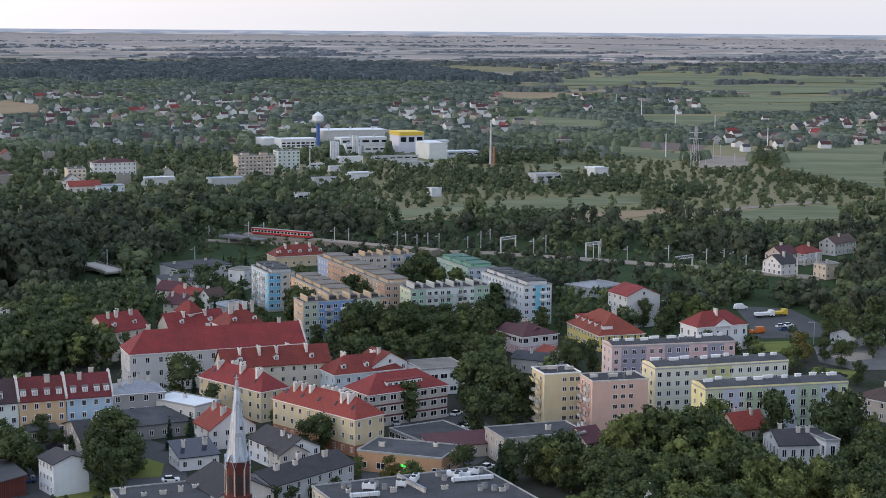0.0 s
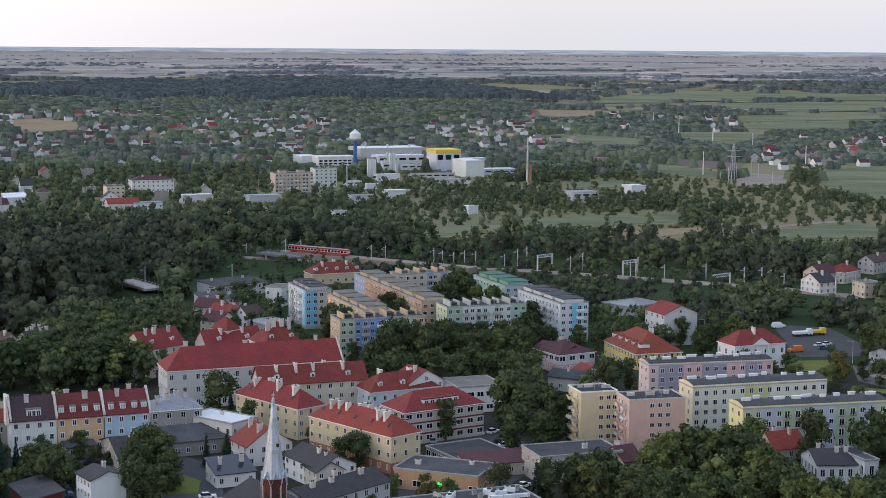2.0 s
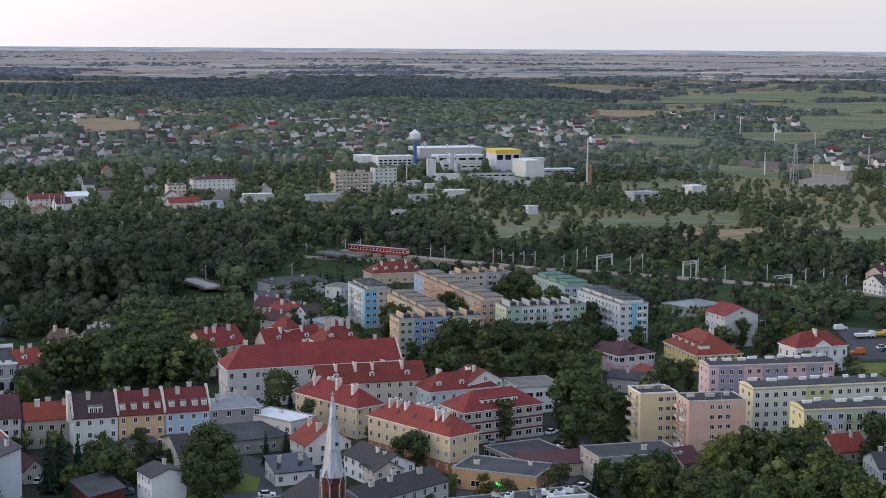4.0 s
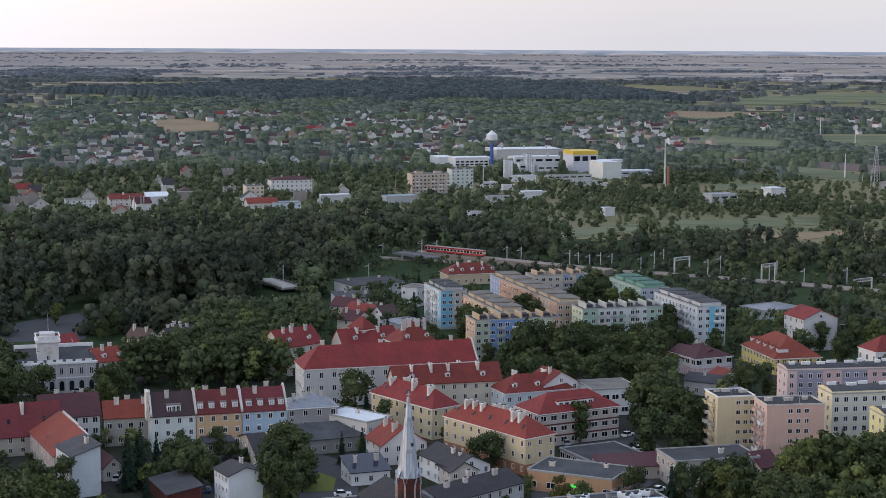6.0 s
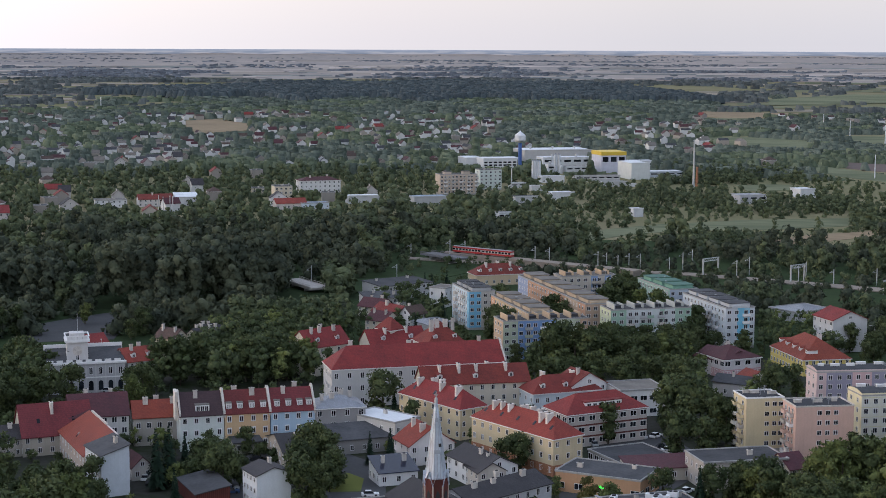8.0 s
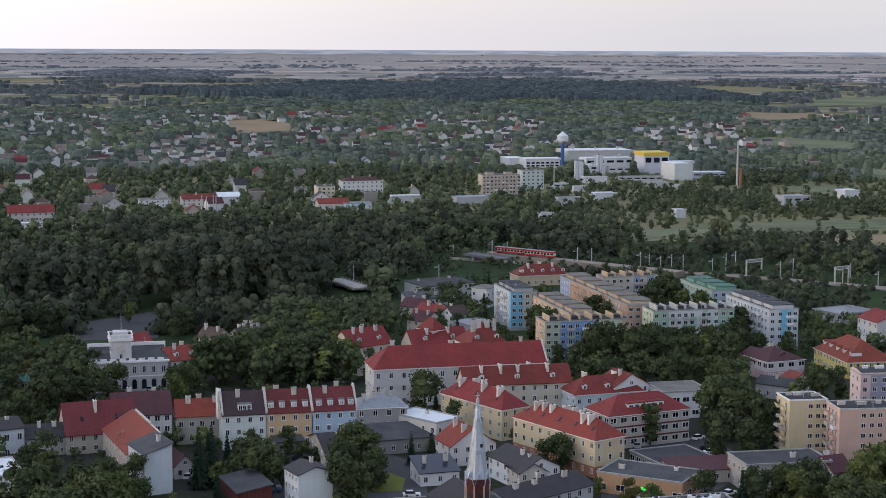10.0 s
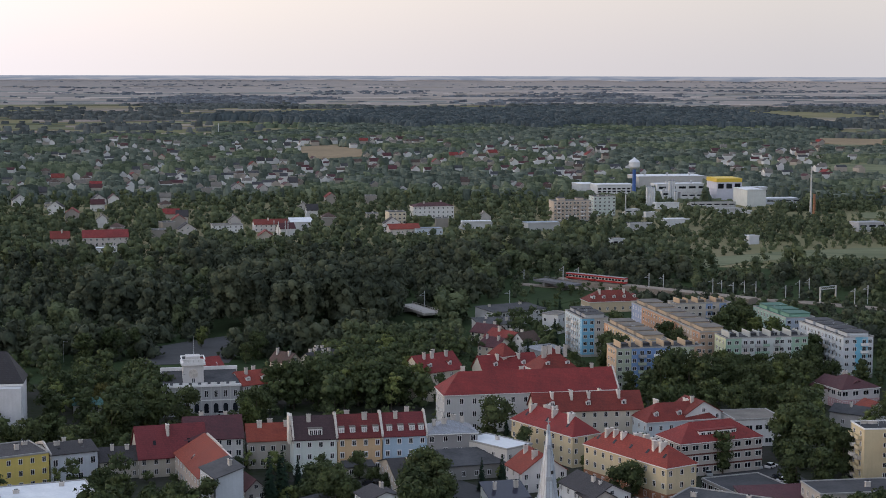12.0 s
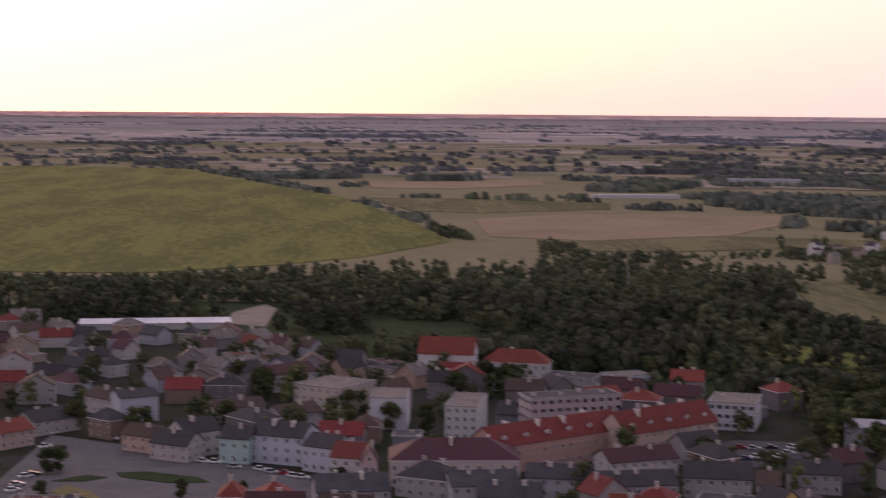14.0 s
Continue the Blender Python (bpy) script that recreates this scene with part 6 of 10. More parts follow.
house(-118.9, 619.8, 52.5, 12.5, 9, 4.0, 0.6, "mono", plaster(0.42, 0.44, 0.46), SHEET, "grey shed with a tin roof", name="shed", chimneys=0)
house(-121.6, 752.1, 28.7, 25.0, 12, 5.0, 4.5, "hip", plaster(0.62, 0.50, 0.34), TILE_RED, "guest house with white dormers in a red roof", name="guest_house", dormers=5, chimneys=3, storeys=1)
house(-188.8, 565.5, 50.8, 6.3, 10, 7.0, 3.0, "gable", plaster(0.62, 0.56, 0.46), TILE_DARK, "pale house with a dark roof behind trees", chimneys=2)
house(21.0, 678.6, 43.2, 19.9, 16, 4.0, 0, "flat", plaster(0.46, 0.46, 0.46), SHEET, "low storage sheds with pale tin roofs", name="shed", chimneys=0)
house(100.8, 761.3, -55.3, 12.3, 10, 5.5, 3.5, "cross", plaster(0.72, 0.70, 0.68), TILE_DARK, "white house with a dark gabled roof by the railway", chimneys=1)
house(112.5, 781.4, 46.0, 12.1, 10, 5.5, 3.5, "gable", plaster(0.58, 0.48, 0.42), TILE_MAROON, "brick house with a dark red roof", chimneys=1)
house(123.8, 786.6, 48.6, 14.5, 10, 5.5, 3.5, "hip", plaster(0.6, 0.55, 0.5), TILE_RED, "house with a hipped red roof by the railway", chimneys=1)
house(126.3, 742.9, 28.2, 9.3, 9, 6.5, 0.5, "flat", plaster(0.62, 0.52, 0.40), FELT_PALE, "beige flat-roofed house among garden trees", chimneys=1)
house(143.6, 821.8, 48.4, 19.3, 9, 6.0, 3.0, "gable", plaster(0.66, 0.62, 0.58), TILE_BROWN, "pale house with a brown roof", chimneys=1)
house(110.6, 584.1, 53.2, 23.7, 10, 4.0, 2.0, "gable", plaster(0.44, 0.46, 0.5), FELT, "low blue-grey building at the road", chimneys=0)
# ---- town hall and what lies round it ----
town_hall(-216.7, 488.6, 25.9, 24.7)
house(-194.5, 501.9, 45.7, 11.0, 12, 9.0, 3.5, "gable", plaster(0.55, 0.52, 0.5), TILE_ORANGE, "tenement with an orange roof beside the town hall", storeys=3, chimneys=2, dormers=2, sides="f")
house(-196.1, 549.9, 66.3, 7.2, 9, 8.0, 3.0, "cross", plaster(0.62, 0.56, 0.46), TILE_BROWN, "pale gabled house among trees", chimneys=2, sides="f")
house(-186.9, 552.2, 60.2, 12.7, 9, 8.0, 3.0, "gable", plaster(0.62, 0.56, 0.46), TILE_DARK, "house with white chimneys among trees", chimneys=4, sides="f")
house(-227.1, 547.8, 47.5, 8.1, 10, 5.0, 3.0, "gable", plaster(0.50, 0.45, 0.38), TILE_RED, "red-roofed house behind the clock tower", chimneys=0, sides="f")
for ppx, ppy, ppw in ((-246.1, 484.6, 4.2), (-240.9, 486.4, 3.7)):
    house(ppx, ppy, 27.0, ppw, 4.2, 3.4, 1.8, "gable", plaster(0.6, 0.6, 0.58), COPPER, "small pavilion with a pale green metal roof", name="pavilion", chimneys=0, storeys=1, sides="f", group="park pavilions")
# ---- south-west: yellow house, palace, long terraces ----
house(-221.9, 383.6, 47.0, 18.6, 16.0, 9.5, 0, "flat", plaster(0.72, 0.57, 0.17), TILE_DARK, "bright yellow tenement with a flat dark roof", storeys=3, chimneys=4, pitch=3.0, category="tenement")
house(-209.6, 399.0, 42.0, 12.8, 15, 8.3, 1.6, "gable", plaster(0.60, 0.63, 0.68), TILE_DARK, "pale blue-white tenement with a dark roof", storeys=2, chimneys=3, skylights=2, pitch=3.0, win=(1.3, 1.9), category="tenement", firewalls="l")
house(-196.3, 350.0, 36.0, 22.1, 18, 8.0, 0, "flat", plaster(0.6, 0.6, 0.6), SHEET_WHITE, "low building with a white sheet-metal roof", chimneys=2)
house(-354.5, 384.5, 48.2, 27.5, 13, 9.0, 3.0, "hip", plaster(0.52, 0.50, 0.48), TILE_DARK, "grey palace with a dark hipped roof and a portico", name="palace", storeys=2, chimneys=2, category="palace")
house(-385.2, 349.1, 51.4, 15.9, 12, 13.0, 0, "flat", plaster(0.64, 0.66, 0.70), FELT_PALE, "white flat-roofed four-storey house", storeys=4, chimneys=1)
house(-358.2, 343.8, 67.9, 25.3, 12, 8.0, 4.0, "gable", plaster(0.52, 0.46, 0.44), TILE_RED, "plain tenement with a red roof", chimneys=4)
house(-300.0, 314.9, 50.3, 34.3, 14, 9.0, 3.0, "gable", plaster(0.72, 0.70, 0.64), TILE_DARK, "long white tenement with a dark roof and small gable", storeys=2, chimneys=5, category="tenement")
house(-427.4, 294.1, 57.2, 27.4, 12, 8.0, 4.0, "gable", plaster(0.60, 0.54, 0.56), TILE_MAROON, "pink-grey tenement with a dark red roof", chimneys=4)
house(-438.6, 318.0, 51.9, 29.6, 12, 9.0, 4.0, "gable", plaster(0.50, 0.42, 0.40), TILE_RED, "tenement with a large red roof", chimneys=4)
house(-409.4, 312.5, 59.4, 16.5, 11, 7.0, 2.0, "gable", plaster(0.5, 0.5, 0.53), FELT, "house with a grey sheet roof", chimneys=2)
house(-274.7, 361.8, 61.3, 18.9, 14, 8.0, 4.5, "hip", plaster(0.66, 0.56, 0.50), TILE_ORANGE, "presbytery with a hipped orange-red roof", chimneys=2)
house(-324.7, 293.0, 55.4, 12.1, 10, 5.0, 2.5, "gable", plaster(0.50, 0.45, 0.38), TILE_DARK, "small house with a dark roof", chimneys=1)
house(-375.9, 264.8, 92.2, 15.6, 10, 6.0, 3.0, "gable", plaster(0.42, 0.40, 0.38), FELT, "grey house with a plain gable", chimneys=1)
house(-310.9, 300.5, 64.2, 12.7, 10, 6.0, 2.5, "gable", plaster(0.42, 0.40, 0.38), TILE_BROWN, "brown-roofed house among trees", chimneys=1)
# ---- the market quarter ----
house(-533.4, 157.1, 69.3, 77.1, 16, 8.0, 1.5, "gable", plaster(0.36, 0.37, 0.40), SHEET, "long market hall with a blue-grey sheet roof", name="market_hall", storeys=2, chimneys=0, category="building")
house(-492.8, 225.2, 84.0, 29.5, 12, 8.0, 1.0, "flat", plaster(0.46, 0.46, 0.48), FELT, "low grey commercial building", chimneys=3)
house(-570.7, 119.6, 70.1, 16.2, 19.9, 9.6, 0, "flat", plaster(0.56, 0.56, 0.60), FELT_PALE, "white three-storey office building with window bands", name="office_building", storeys=3, pitch=2.6, win=(2.0, 1.5), chimneys=2, category="office building")
house(-508.6, 177.8, 98.8, 13.1, 10, 6.0, 4.0, "gable", plaster(0.6, 0.58, 0.56), TILE_ORANGE, "house with a bright red roof", chimneys=1)
house(-488.2, 181.1, 105.0, 23.6, 12, 6.0, 4.5, "cross", plaster(0.66, 0.66, 0.70), TILE_DARK, "white house with a dark gabled roof", chimneys=2)
house(-454.5, 230.6, 89.4, 20.3, 11, 7.0, 4.0, "gable", plaster(0.55, 0.54, 0.55), TILE_ORANGE, "house with a bright red sheet roof", chimneys=2)
house(-453.4, 198.9, 112.9, 12.6, 11, 7.0, 4.5, "cross", plaster(0.60, 0.57, 0.54), TILE_BROWN, "pale gabled house in the lane", chimneys=1)
house(-426.9, 193.5, 95.5, 18.8, 11, 7.0, 3.5, "gable", plaster(0.55, 0.55, 0.58), FELT, "grey-roofed house in the old town", chimneys=2)
house(-447.3, 164.2, 105.8, 16.5, 10, 6.0, 3.5, "cross", plaster(0.60, 0.54, 0.48), TILE_BROWN, "gabled house with a brown roof", chimneys=1)
house(-424.0, 137.7, 93.4, 18.4, 11, 6.5, 3.0, "gable", plaster(0.40, 0.36, 0.34), TILE_DARK, "dark-roofed house in the old town", chimneys=2)
house(-406.9, 101.1, 84.2, 22.7, 12, 8.0, 4.0, "gable", plaster(0.70, 0.66, 0.60), TILE_ORANGE, "house with a long orange-red roof", chimneys=2)
house(-423.0, 107.4, 122.9, 10.1, 9, 8.0, 4.0, "cross", plaster(0.72, 0.55, 0.20), TILE_DARK, "narrow yellow gabled house", chimneys=0)
house(-425.0, 114.9, 105.9, 11.6, 11, 7.0, 3.0, "cross", plaster(0.66, 0.65, 0.66), TILE_DARK, "white house with a stepped dark roof", chimneys=1)
house(-393.8, 195.9, 93.3, 12.1, 10, 6.0, 3.5, "cross", plaster(0.55, 0.45, 0.42), TILE_ORANGE, "small red-roofed house in the lane", chimneys=1)
house(-384.5, 204.4, 93.8, 16.6, 10, 6.0, 3.0, "gable", plaster(0.55, 0.45, 0.42), TILE_RED, "red-roofed house in the old town", chimneys=2)
house(-405.8, 162.7, 87.6, 19.3, 11, 6.0, 3.0, "gable", plaster(0.42, 0.40, 0.38), TILE_DARK, "dark-roofed house in the lane", chimneys=2)
house(-444.6, 265.2, 113.0, 22.3, 12, 5.0, 1.5, "gable", plaster(0.55, 0.6, 0.66), SHEET_BLUE, "chapel annexe with a pale blue sheet roof", chimneys=0)
house(-460.5, 283.7, 84.8, 8.8, 8, 12.0, 0, "flat", plaster(0.60, 0.60, 0.62), FELT, "square grey tower house", chimneys=0, storeys=3)
house(-523.3, -56.5, 125.3, 12.6, 12, 8.0, 3.5, "gable", plaster(0.56, 0.52, 0.48), TILE_DARK, "pale two-storey house with a dark roof on the market square", chimneys=1, sides="flr", group="square frontage")
house(-516.9, -45.3, 73.8, 9.7, 11, 8.0, 3.0, "gable", plaster(0.42, 0.60, 0.56), TILE_DARK, "turquoise house with a dark roof on the market square", chimneys=1, sides="f", group="square frontage")
house(-518.2, -35.9, 66.6, 18.1, 13, 9.0, 3.5, "gable", plaster(0.54, 0.58, 0.64), TILE_DARK, "pale blue house with a slate roof on the market square", chimneys=2, sides="f", group="square frontage")
house(-505.5, -19.0, 58.8, 11.6, 12, 8.0, 3.0, "gable", plaster(0.56, 0.58, 0.64), TILE_DARK, "white house with a dark roof on the market square", chimneys=2, sides="f", group="square frontage")
house(-493.6, -10.2, 71.0, 9.8, 12, 7.0, 3.5, "gable", plaster(0.66, 0.62, 0.62), TILE_RED, "house with a crimson roof and a stepped gable", chimneys=1, sides="f", group="square frontage")
house(-481.0, -0.8, 90.0, 4.6, 10, 8.0, 4.0, "cross", plaster(0.60, 0.46, 0.44), TILE_MAROON, "narrow pink house with a curved gable", chimneys=1, sides="f", group="square frontage")
house(-483.3, 7.4, 89.6, 38.3, 18, 8.0, 5.0, "hip", plaster(0.62, 0.54, 0.48), TILE_MAROON, "large corner house with a broad dark red roof", chimneys=3, storeys=2, category="tenement")
house(-496.9, 40.1, 124.7, 52.8, 14, 9.0, 5.0, "gable", plaster(0.50, 0.32, 0.27), TILE_RED, "long pink-orange tenement with dormers", dormers=6, chimneys=4, storeys=2, category="tenement")
house(-515.8, 82.6, 125.0, 41.1, 14, 9.0, 6.0, "gable", plaster(0.60, 0.46, 0.38), TILE_RED, "tenement with a tall red roof and dormers", dormers=5, chimneys=4, storeys=3, category="tenement")
house(-537.9, 26.1, 78.7, 10.7, 25.9, 14.0, 0, "flat", plaster(0.52, 0.56, 0.54), FELT_PALE, "pale green block of flats with rounded balconies", name="apartment_block", storeys=5, pitch=3.0, chimneys=2, category="apartment building")
house(-550.5, 55.6, 105.3, 33.0, 12, 14.0, 0, "flat", plaster(0.52, 0.44, 0.42), FELT, "beige and pink block of flats with recessed balconies", name="apartment_block", storeys=5, pitch=3.0, chimneys=4, category="apartment building", win=(2.0, 1.6))
house(-570.6, 1.8, 85.0, 12.7, 19.5, 11.0, 0, "flat", plaster(0.66, 0.66, 0.70), FELT_PALE, "white flat-roofed block with a stepped roofline", storeys=3, chimneys=0, sides="", category="building")
house(-611.7, -26.2, 54.0, 20.9, 23.0, 9.0, 0, "flat", plaster(0.58, 0.52, 0.44), FELT_PALE, "beige flat-roofed building with roof terraces", chimneys=2, storeys=3)
house(-643.2, -36.3, 129.3, 22.1, 11, 7.0, 3.0, "gable", plaster(0.55, 0.52, 0.52), TILE_MAROON, "house with a dark red roof", chimneys=1)
house(-562.6, -27.9, 128.7, 16.8, 11, 6.0, 3.0, "gable", plaster(0.45, 0.43, 0.42), TILE_BROWN, "low brown-roofed house in a yard", chimneys=1)
house(-581.8, -52.6, 114.0, 18.9, 10, 5.0, 2.5, "gable", plaster(0.48, 0.44, 0.38), TILE_BROWN, "low house with a pale gable in a yard", chimneys=1)
house(-682.9, 21.9, 78.7, 23.0, 14, 10.0, 6.0, "gable", plaster(0.72, 0.71, 0.70), TILE_ORANGE, "white church with stepped gables and a red roof", name="friary_church", storeys=1, win=(1.2, 3.5), pitch=4.5, chimneys=0, category="church")
house(-679.7, 47.9, 74.3, 27.3, 12, 7.0, 5.0, "hip", plaster(0.60, 0.56, 0.54), TILE_ORANGE, "friary wing with a red roof", name="friary", chimneys=1, storeys=2)
house(-822.6, -140.6, 96.0, 74.0, 14, 3.2, 0.8, "mono", plaster(0.50, 0.50, 0.50), SHEET_WHITE, "low white hall at the edge of the meadows", name="storage_hall", chimneys=0, storeys=1, sides="", category="building")
house(-645.9, 97.5, 109.9, 16.5, 10, 6.0, 0, "flat", plaster(0.50, 0.58, 0.68), FELT_PALE, "small pale blue flat-roofed house", chimneys=0)
house(-656.0, 70.7, 63.4, 21.2, 12, 5.0, 0, "flat", plaster(0.40, 0.38, 0.38), FELT, "grey flat-roofed outbuilding behind the square", chimneys=1)
# ---- old town roofs in the foreground of the square and west of it ----
house(-471.9, 8.9, 62.6, 16.1, 12, 6.0, 4.0, "hip", plaster(0.5, 0.46, 0.44), TILE_DARK, "dark-roofed house in the old town", chimneys=2)
house(-451.1, -13.1, 97.1, 20.3, 14, 6.0, 3.5, "gable", plaster(0.45, 0.44, 0.46), FELT, "grey-roofed house in the old town", chimneys=2)
house(-457.5, 24.4, 97.7, 19.4, 13, 6.0, 3.0, "gable", plaster(0.5, 0.48, 0.5), FELT, "house with a slate-grey roof", chimneys=2)
house(-469.4, 46.1, 78.2, 18.6, 12, 6.0, 3.0, "gable", plaster(0.5, 0.48, 0.5), FELT, "grey-roofed house with a tin flashing", chimneys=2)
house(-454.9, 65.2, 96.5, 22.8, 12, 6.5, 3.0, "gable", plaster(0.46, 0.44, 0.46), TILE_DARK, "dark-roofed house in the old town", chimneys=3)
house(-488.1, 73.2, 109.8, 23.3, 11, 6.0, 3.0, "gable", plaster(0.55, 0.52, 0.5), TILE_MAROON, "house with a dark red roof in the old town", chimneys=2)
house(-469.0, 91.7, 78.6, 19.2, 12, 6.0, 3.5, "gable", plaster(0.45, 0.42, 0.4), TILE_DARK, "dark-roofed house in the old town", chimneys=2)
house(-463.8, 111.8, 76.4, 6.4, 10, 5.0, 3.0, "gable", plaster(0.45, 0.42, 0.4), TILE_BROWN, "low brown-roofed house in a lane", chimneys=1)
house(-473.9, 123.3, 77.9, 15.2, 12, 6.0, 3.0, "gable", plaster(0.40, 0.38, 0.38), TILE_DARK, "dark-roofed house in the lane", chimneys=1)
house(-449.5, 31.0, 85.2, 17.8, 12, 5.0, 3.0, "gable", plaster(0.5, 0.48, 0.5), FELT, "slate-roofed house at the square", chimneys=2)
house(-450.3, -40.0, 89.2, 6.9, 10, 5.0, 3.5, "hip", plaster(0.50, 0.45, 0.38), TILE_ORANGE, "small orange-roofed house at the square", chimneys=1)
house(-448.9, -29.2, 96.9, 10.0, 10, 5.0, 3.5, "hip", plaster(0.50, 0.45, 0.38), TILE_ORANGE, "orange-roofed corner house at the square", chimneys=1)
house(-557.9, -110.7, 135.9, 18.4, 11, 5.0, 3.0, "gable", plaster(0.45, 0.42, 0.4), TILE_DARK, "dark-roofed house west of the square", chimneys=2)
house(-536.1, -117.2, 136.2, 13.0, 12, 5.5, 3.0, "gable", plaster(0.5, 0.4, 0.34), TILE_ORANGE, "orange-roofed house west of the square", chimneys=1)
house(-535.9, -78.4, 61.3, 13.3, 10, 5.5, 3.0, "gable", plaster(0.6, 0.42, 0.34), TILE_BROWN, "pink house west of the square", chimneys=1)
house(-523.2, -67.7, 60.0, 14.2, 10, 5.5, 3.5, "gable", plaster(0.5, 0.46, 0.42), TILE_DARK, "dark-roofed house at the square's corner", chimneys=1)
house(-604.6, -101.5, 49.4, 21.3, 10, 6.0, 3.0, "gable", plaster(0.55, 0.5, 0.48), TILE_BROWN, "brown-roofed house in the old town", chimneys=2)
house(-581.8, -85.6, 114.2, 13.9, 12, 9.0, 2.0, "gable", plaster(0.5, 0.54, 0.6), TILE_DARK, "tall blue-grey house with a blank wall", chimneys=1, sides="")
# ---- works and flats beyond the river ----
hall(-248.7, 1479.2, 25.0, 15.7, 30, 7.4, plaster(0.70, 0.70, 0.71), SHEET_WHITE, "white factory hall with a pale roof")
hall(-230.7, 1461.9, 25.0, 35.4, 24, 8.3, plaster(0.70, 0.70, 0.71), SHEET_WHITE, "white factory office wing with two bands of windows", bays=8, rows=2)
hall(-204.7, 1546.5, 25.0, 66.0, 38, 10.7, plaster(0.52, 0.51, 0.50), SHEET_WHITE, "long pale grey factory hall", stack=3)
hall(-180.8, 1489.1, 25.0, 46.3, 20, 8.1, plaster(0.70, 0.70, 0.71), SHEET_WHITE, "low white production hall", bays=5, stack=2)
hall(-123.8, 1434.7, 25.0, 22.4, 25, 17.3, plaster(0.62, 0.62, 0.70), SHEET_WHITE, "tall white factory block with a yellow band under the roof", band=YELLOW_PAINT, bays=3)
hall(-93.4, 1368.8, 25.0, 16.0, 32, 13.2, plaster(0.64, 0.66, 0.64), SHEET_WHITE, "white cube-shaped warehouse at the works")
hall(-80.1, 1397.7, 25.0, 30.9, 20, 4.1, plaster(0.55, 0.58, 0.64), SHEET_WHITE, "low warehouse with lorries in front", bays=4)
hall(-105.7, 1476.2, 25.0, 27.0, 16, 7.3, plaster(0.70, 0.70, 0.71), SHEET_WHITE, "low white rear hall of the works", bays=3)
hall(-169.7, 1430.0, 25.0, 14.4, 10, 6.4, plaster(0.70, 0.70, 0.71), SHEET_WHITE, "white annexe with roof plant at the works", bays=2, stack=2)
hall(-153.8, 1431.8, 25.0, 20.2, 10, 5.0, plaster(0.70, 0.70, 0.71), FELT_PALE, "pale annexe of the works", bays=3)
hall(-161.8, 1325.2, 25.0, 19.1, 9, 4.6, plaster(0.70, 0.70, 0.71), SHEET_WHITE, "low white shed at the works")
hall(-136.4, 1343.1, 25.0, 38.1, 10, 4.0, plaster(0.50, 0.50, 0.50), FELT_PALE, "long low beige shed at the works", bays=6)
hall(-111.0, 1293.2, 25.0, 20.7, 9, 3.8, plaster(0.50, 0.50, 0.50), SHEET, "low tin-roofed shed at the works")
hall(-94.0, 1301.6, 25.0, 9.5, 7, 2.0, plaster(0.70, 0.70, 0.71), SHEET_WHITE, "bright white shed at the works")
hall(-178.6, 1269.5, 25.0, 11.8, 8, 3.6, plaster(0.70, 0.70, 0.71), SHEET_WHITE, "white low building at the works", bays=2)
hall(-160.1, 1247.8, 25.0, 9.8, 8, 3.5, plaster(0.70, 0.70, 0.71), SHEET_WHITE, "white shed with a bright roof")
silo(-173.2, 1361.0, 15.1, 1.5)
silo(-170.9, 1361.3, 15.1, 1.5)
silo(-168.6, 1361.6, 14.6, 1.5)
silo(-163.0, 1430.7, 15.7, 1.4)
silo(-160.1, 1431.1, 15.7, 1.4)
silo(-157.0, 1421.3, 7.2, 1.2)
truck(-71.4, 1378.3, 20, WHITE, "white lorry parked at the warehouse")
truck(-64.4, 1367.9, 15, WHITE, "white lorry parked at the warehouse")
truck(-57.2, 1374.8, 25, WHITE, "white lorry parked at the warehouse")
truck(-53.0, 1363.9, 25, WHITE, "white lorry parked at the warehouse")
hall(-136.1, 1177.7, 28.0, 16.9, 12, 5, plaster(0.64, 0.65, 0.67), SHEET_WHITE, "white shed with a bright roof")
hall(-4.3, 1178.8, 28.0, 20.6, 15, 5.74, plaster(0.5, 0.5, 0.52), SHEET, "grey tin shed among trees", bays=3)
hall(38.3, 1236.2, 28.0, 12.5, 15, 6, plaster(0.64, 0.65, 0.67), SHEET_WHITE, "white shed roof among trees")
hall(-71.5, 1075.4, 28.0, 6.8, 8, 5, plaster(0.64, 0.65, 0.67), SHEET_WHITE, "small white house front among trees")
hall(-152.7, 1032.2, 28.0, 8.0, 10, 5, plaster(0.64, 0.65, 0.67), FELT_PALE, "small white flat-roofed house among trees", bays=2)
hall(-225.1, 1122.9, 28.0, 24.3, 14, 5, plaster(0.5, 0.5, 0.5), SHEET_BLUE, "low shed with a pale blue roof")
hall(-270.3, 1119.5, 28.0, 22.1, 12, 5, plaster(0.6, 0.6, 0.6), SHEET_WHITE, "long low shed with a white roof")
hall(-157.2, 1141.0, 28.0, 16.4, 10, 5, plaster(0.55, 0.55, 0.56), FELT, "low grey shed among trees")
block(-220.7, 1196.6, 28.0, 28.5, 12.0, 5, plaster(0.56, 0.47, 0.38), "beige block of flats with brown balconies beyond the river", balconies=(4, 10, 16, 22, 28), heads=2, vents=2, right=plaster(0.62, 0.70, 0.64), sides="fr", seed=21)
block(-319.1, 1104.2, 28.0, 12.2, 12.0, 4, plaster(0.66, 0.58, 0.44), "pale yellow flats beyond the river", heads=0, vents=1, seed=22, sides="f")
house(-325.1, 1191.4, 28.0, 30.8, 14, 9.0, 2.5, "hip", plaster(0.74, 0.73, 0.72), TILE_MAROON, "white school-like house with a dark red roof", storeys=3, chimneys=2, category="building")
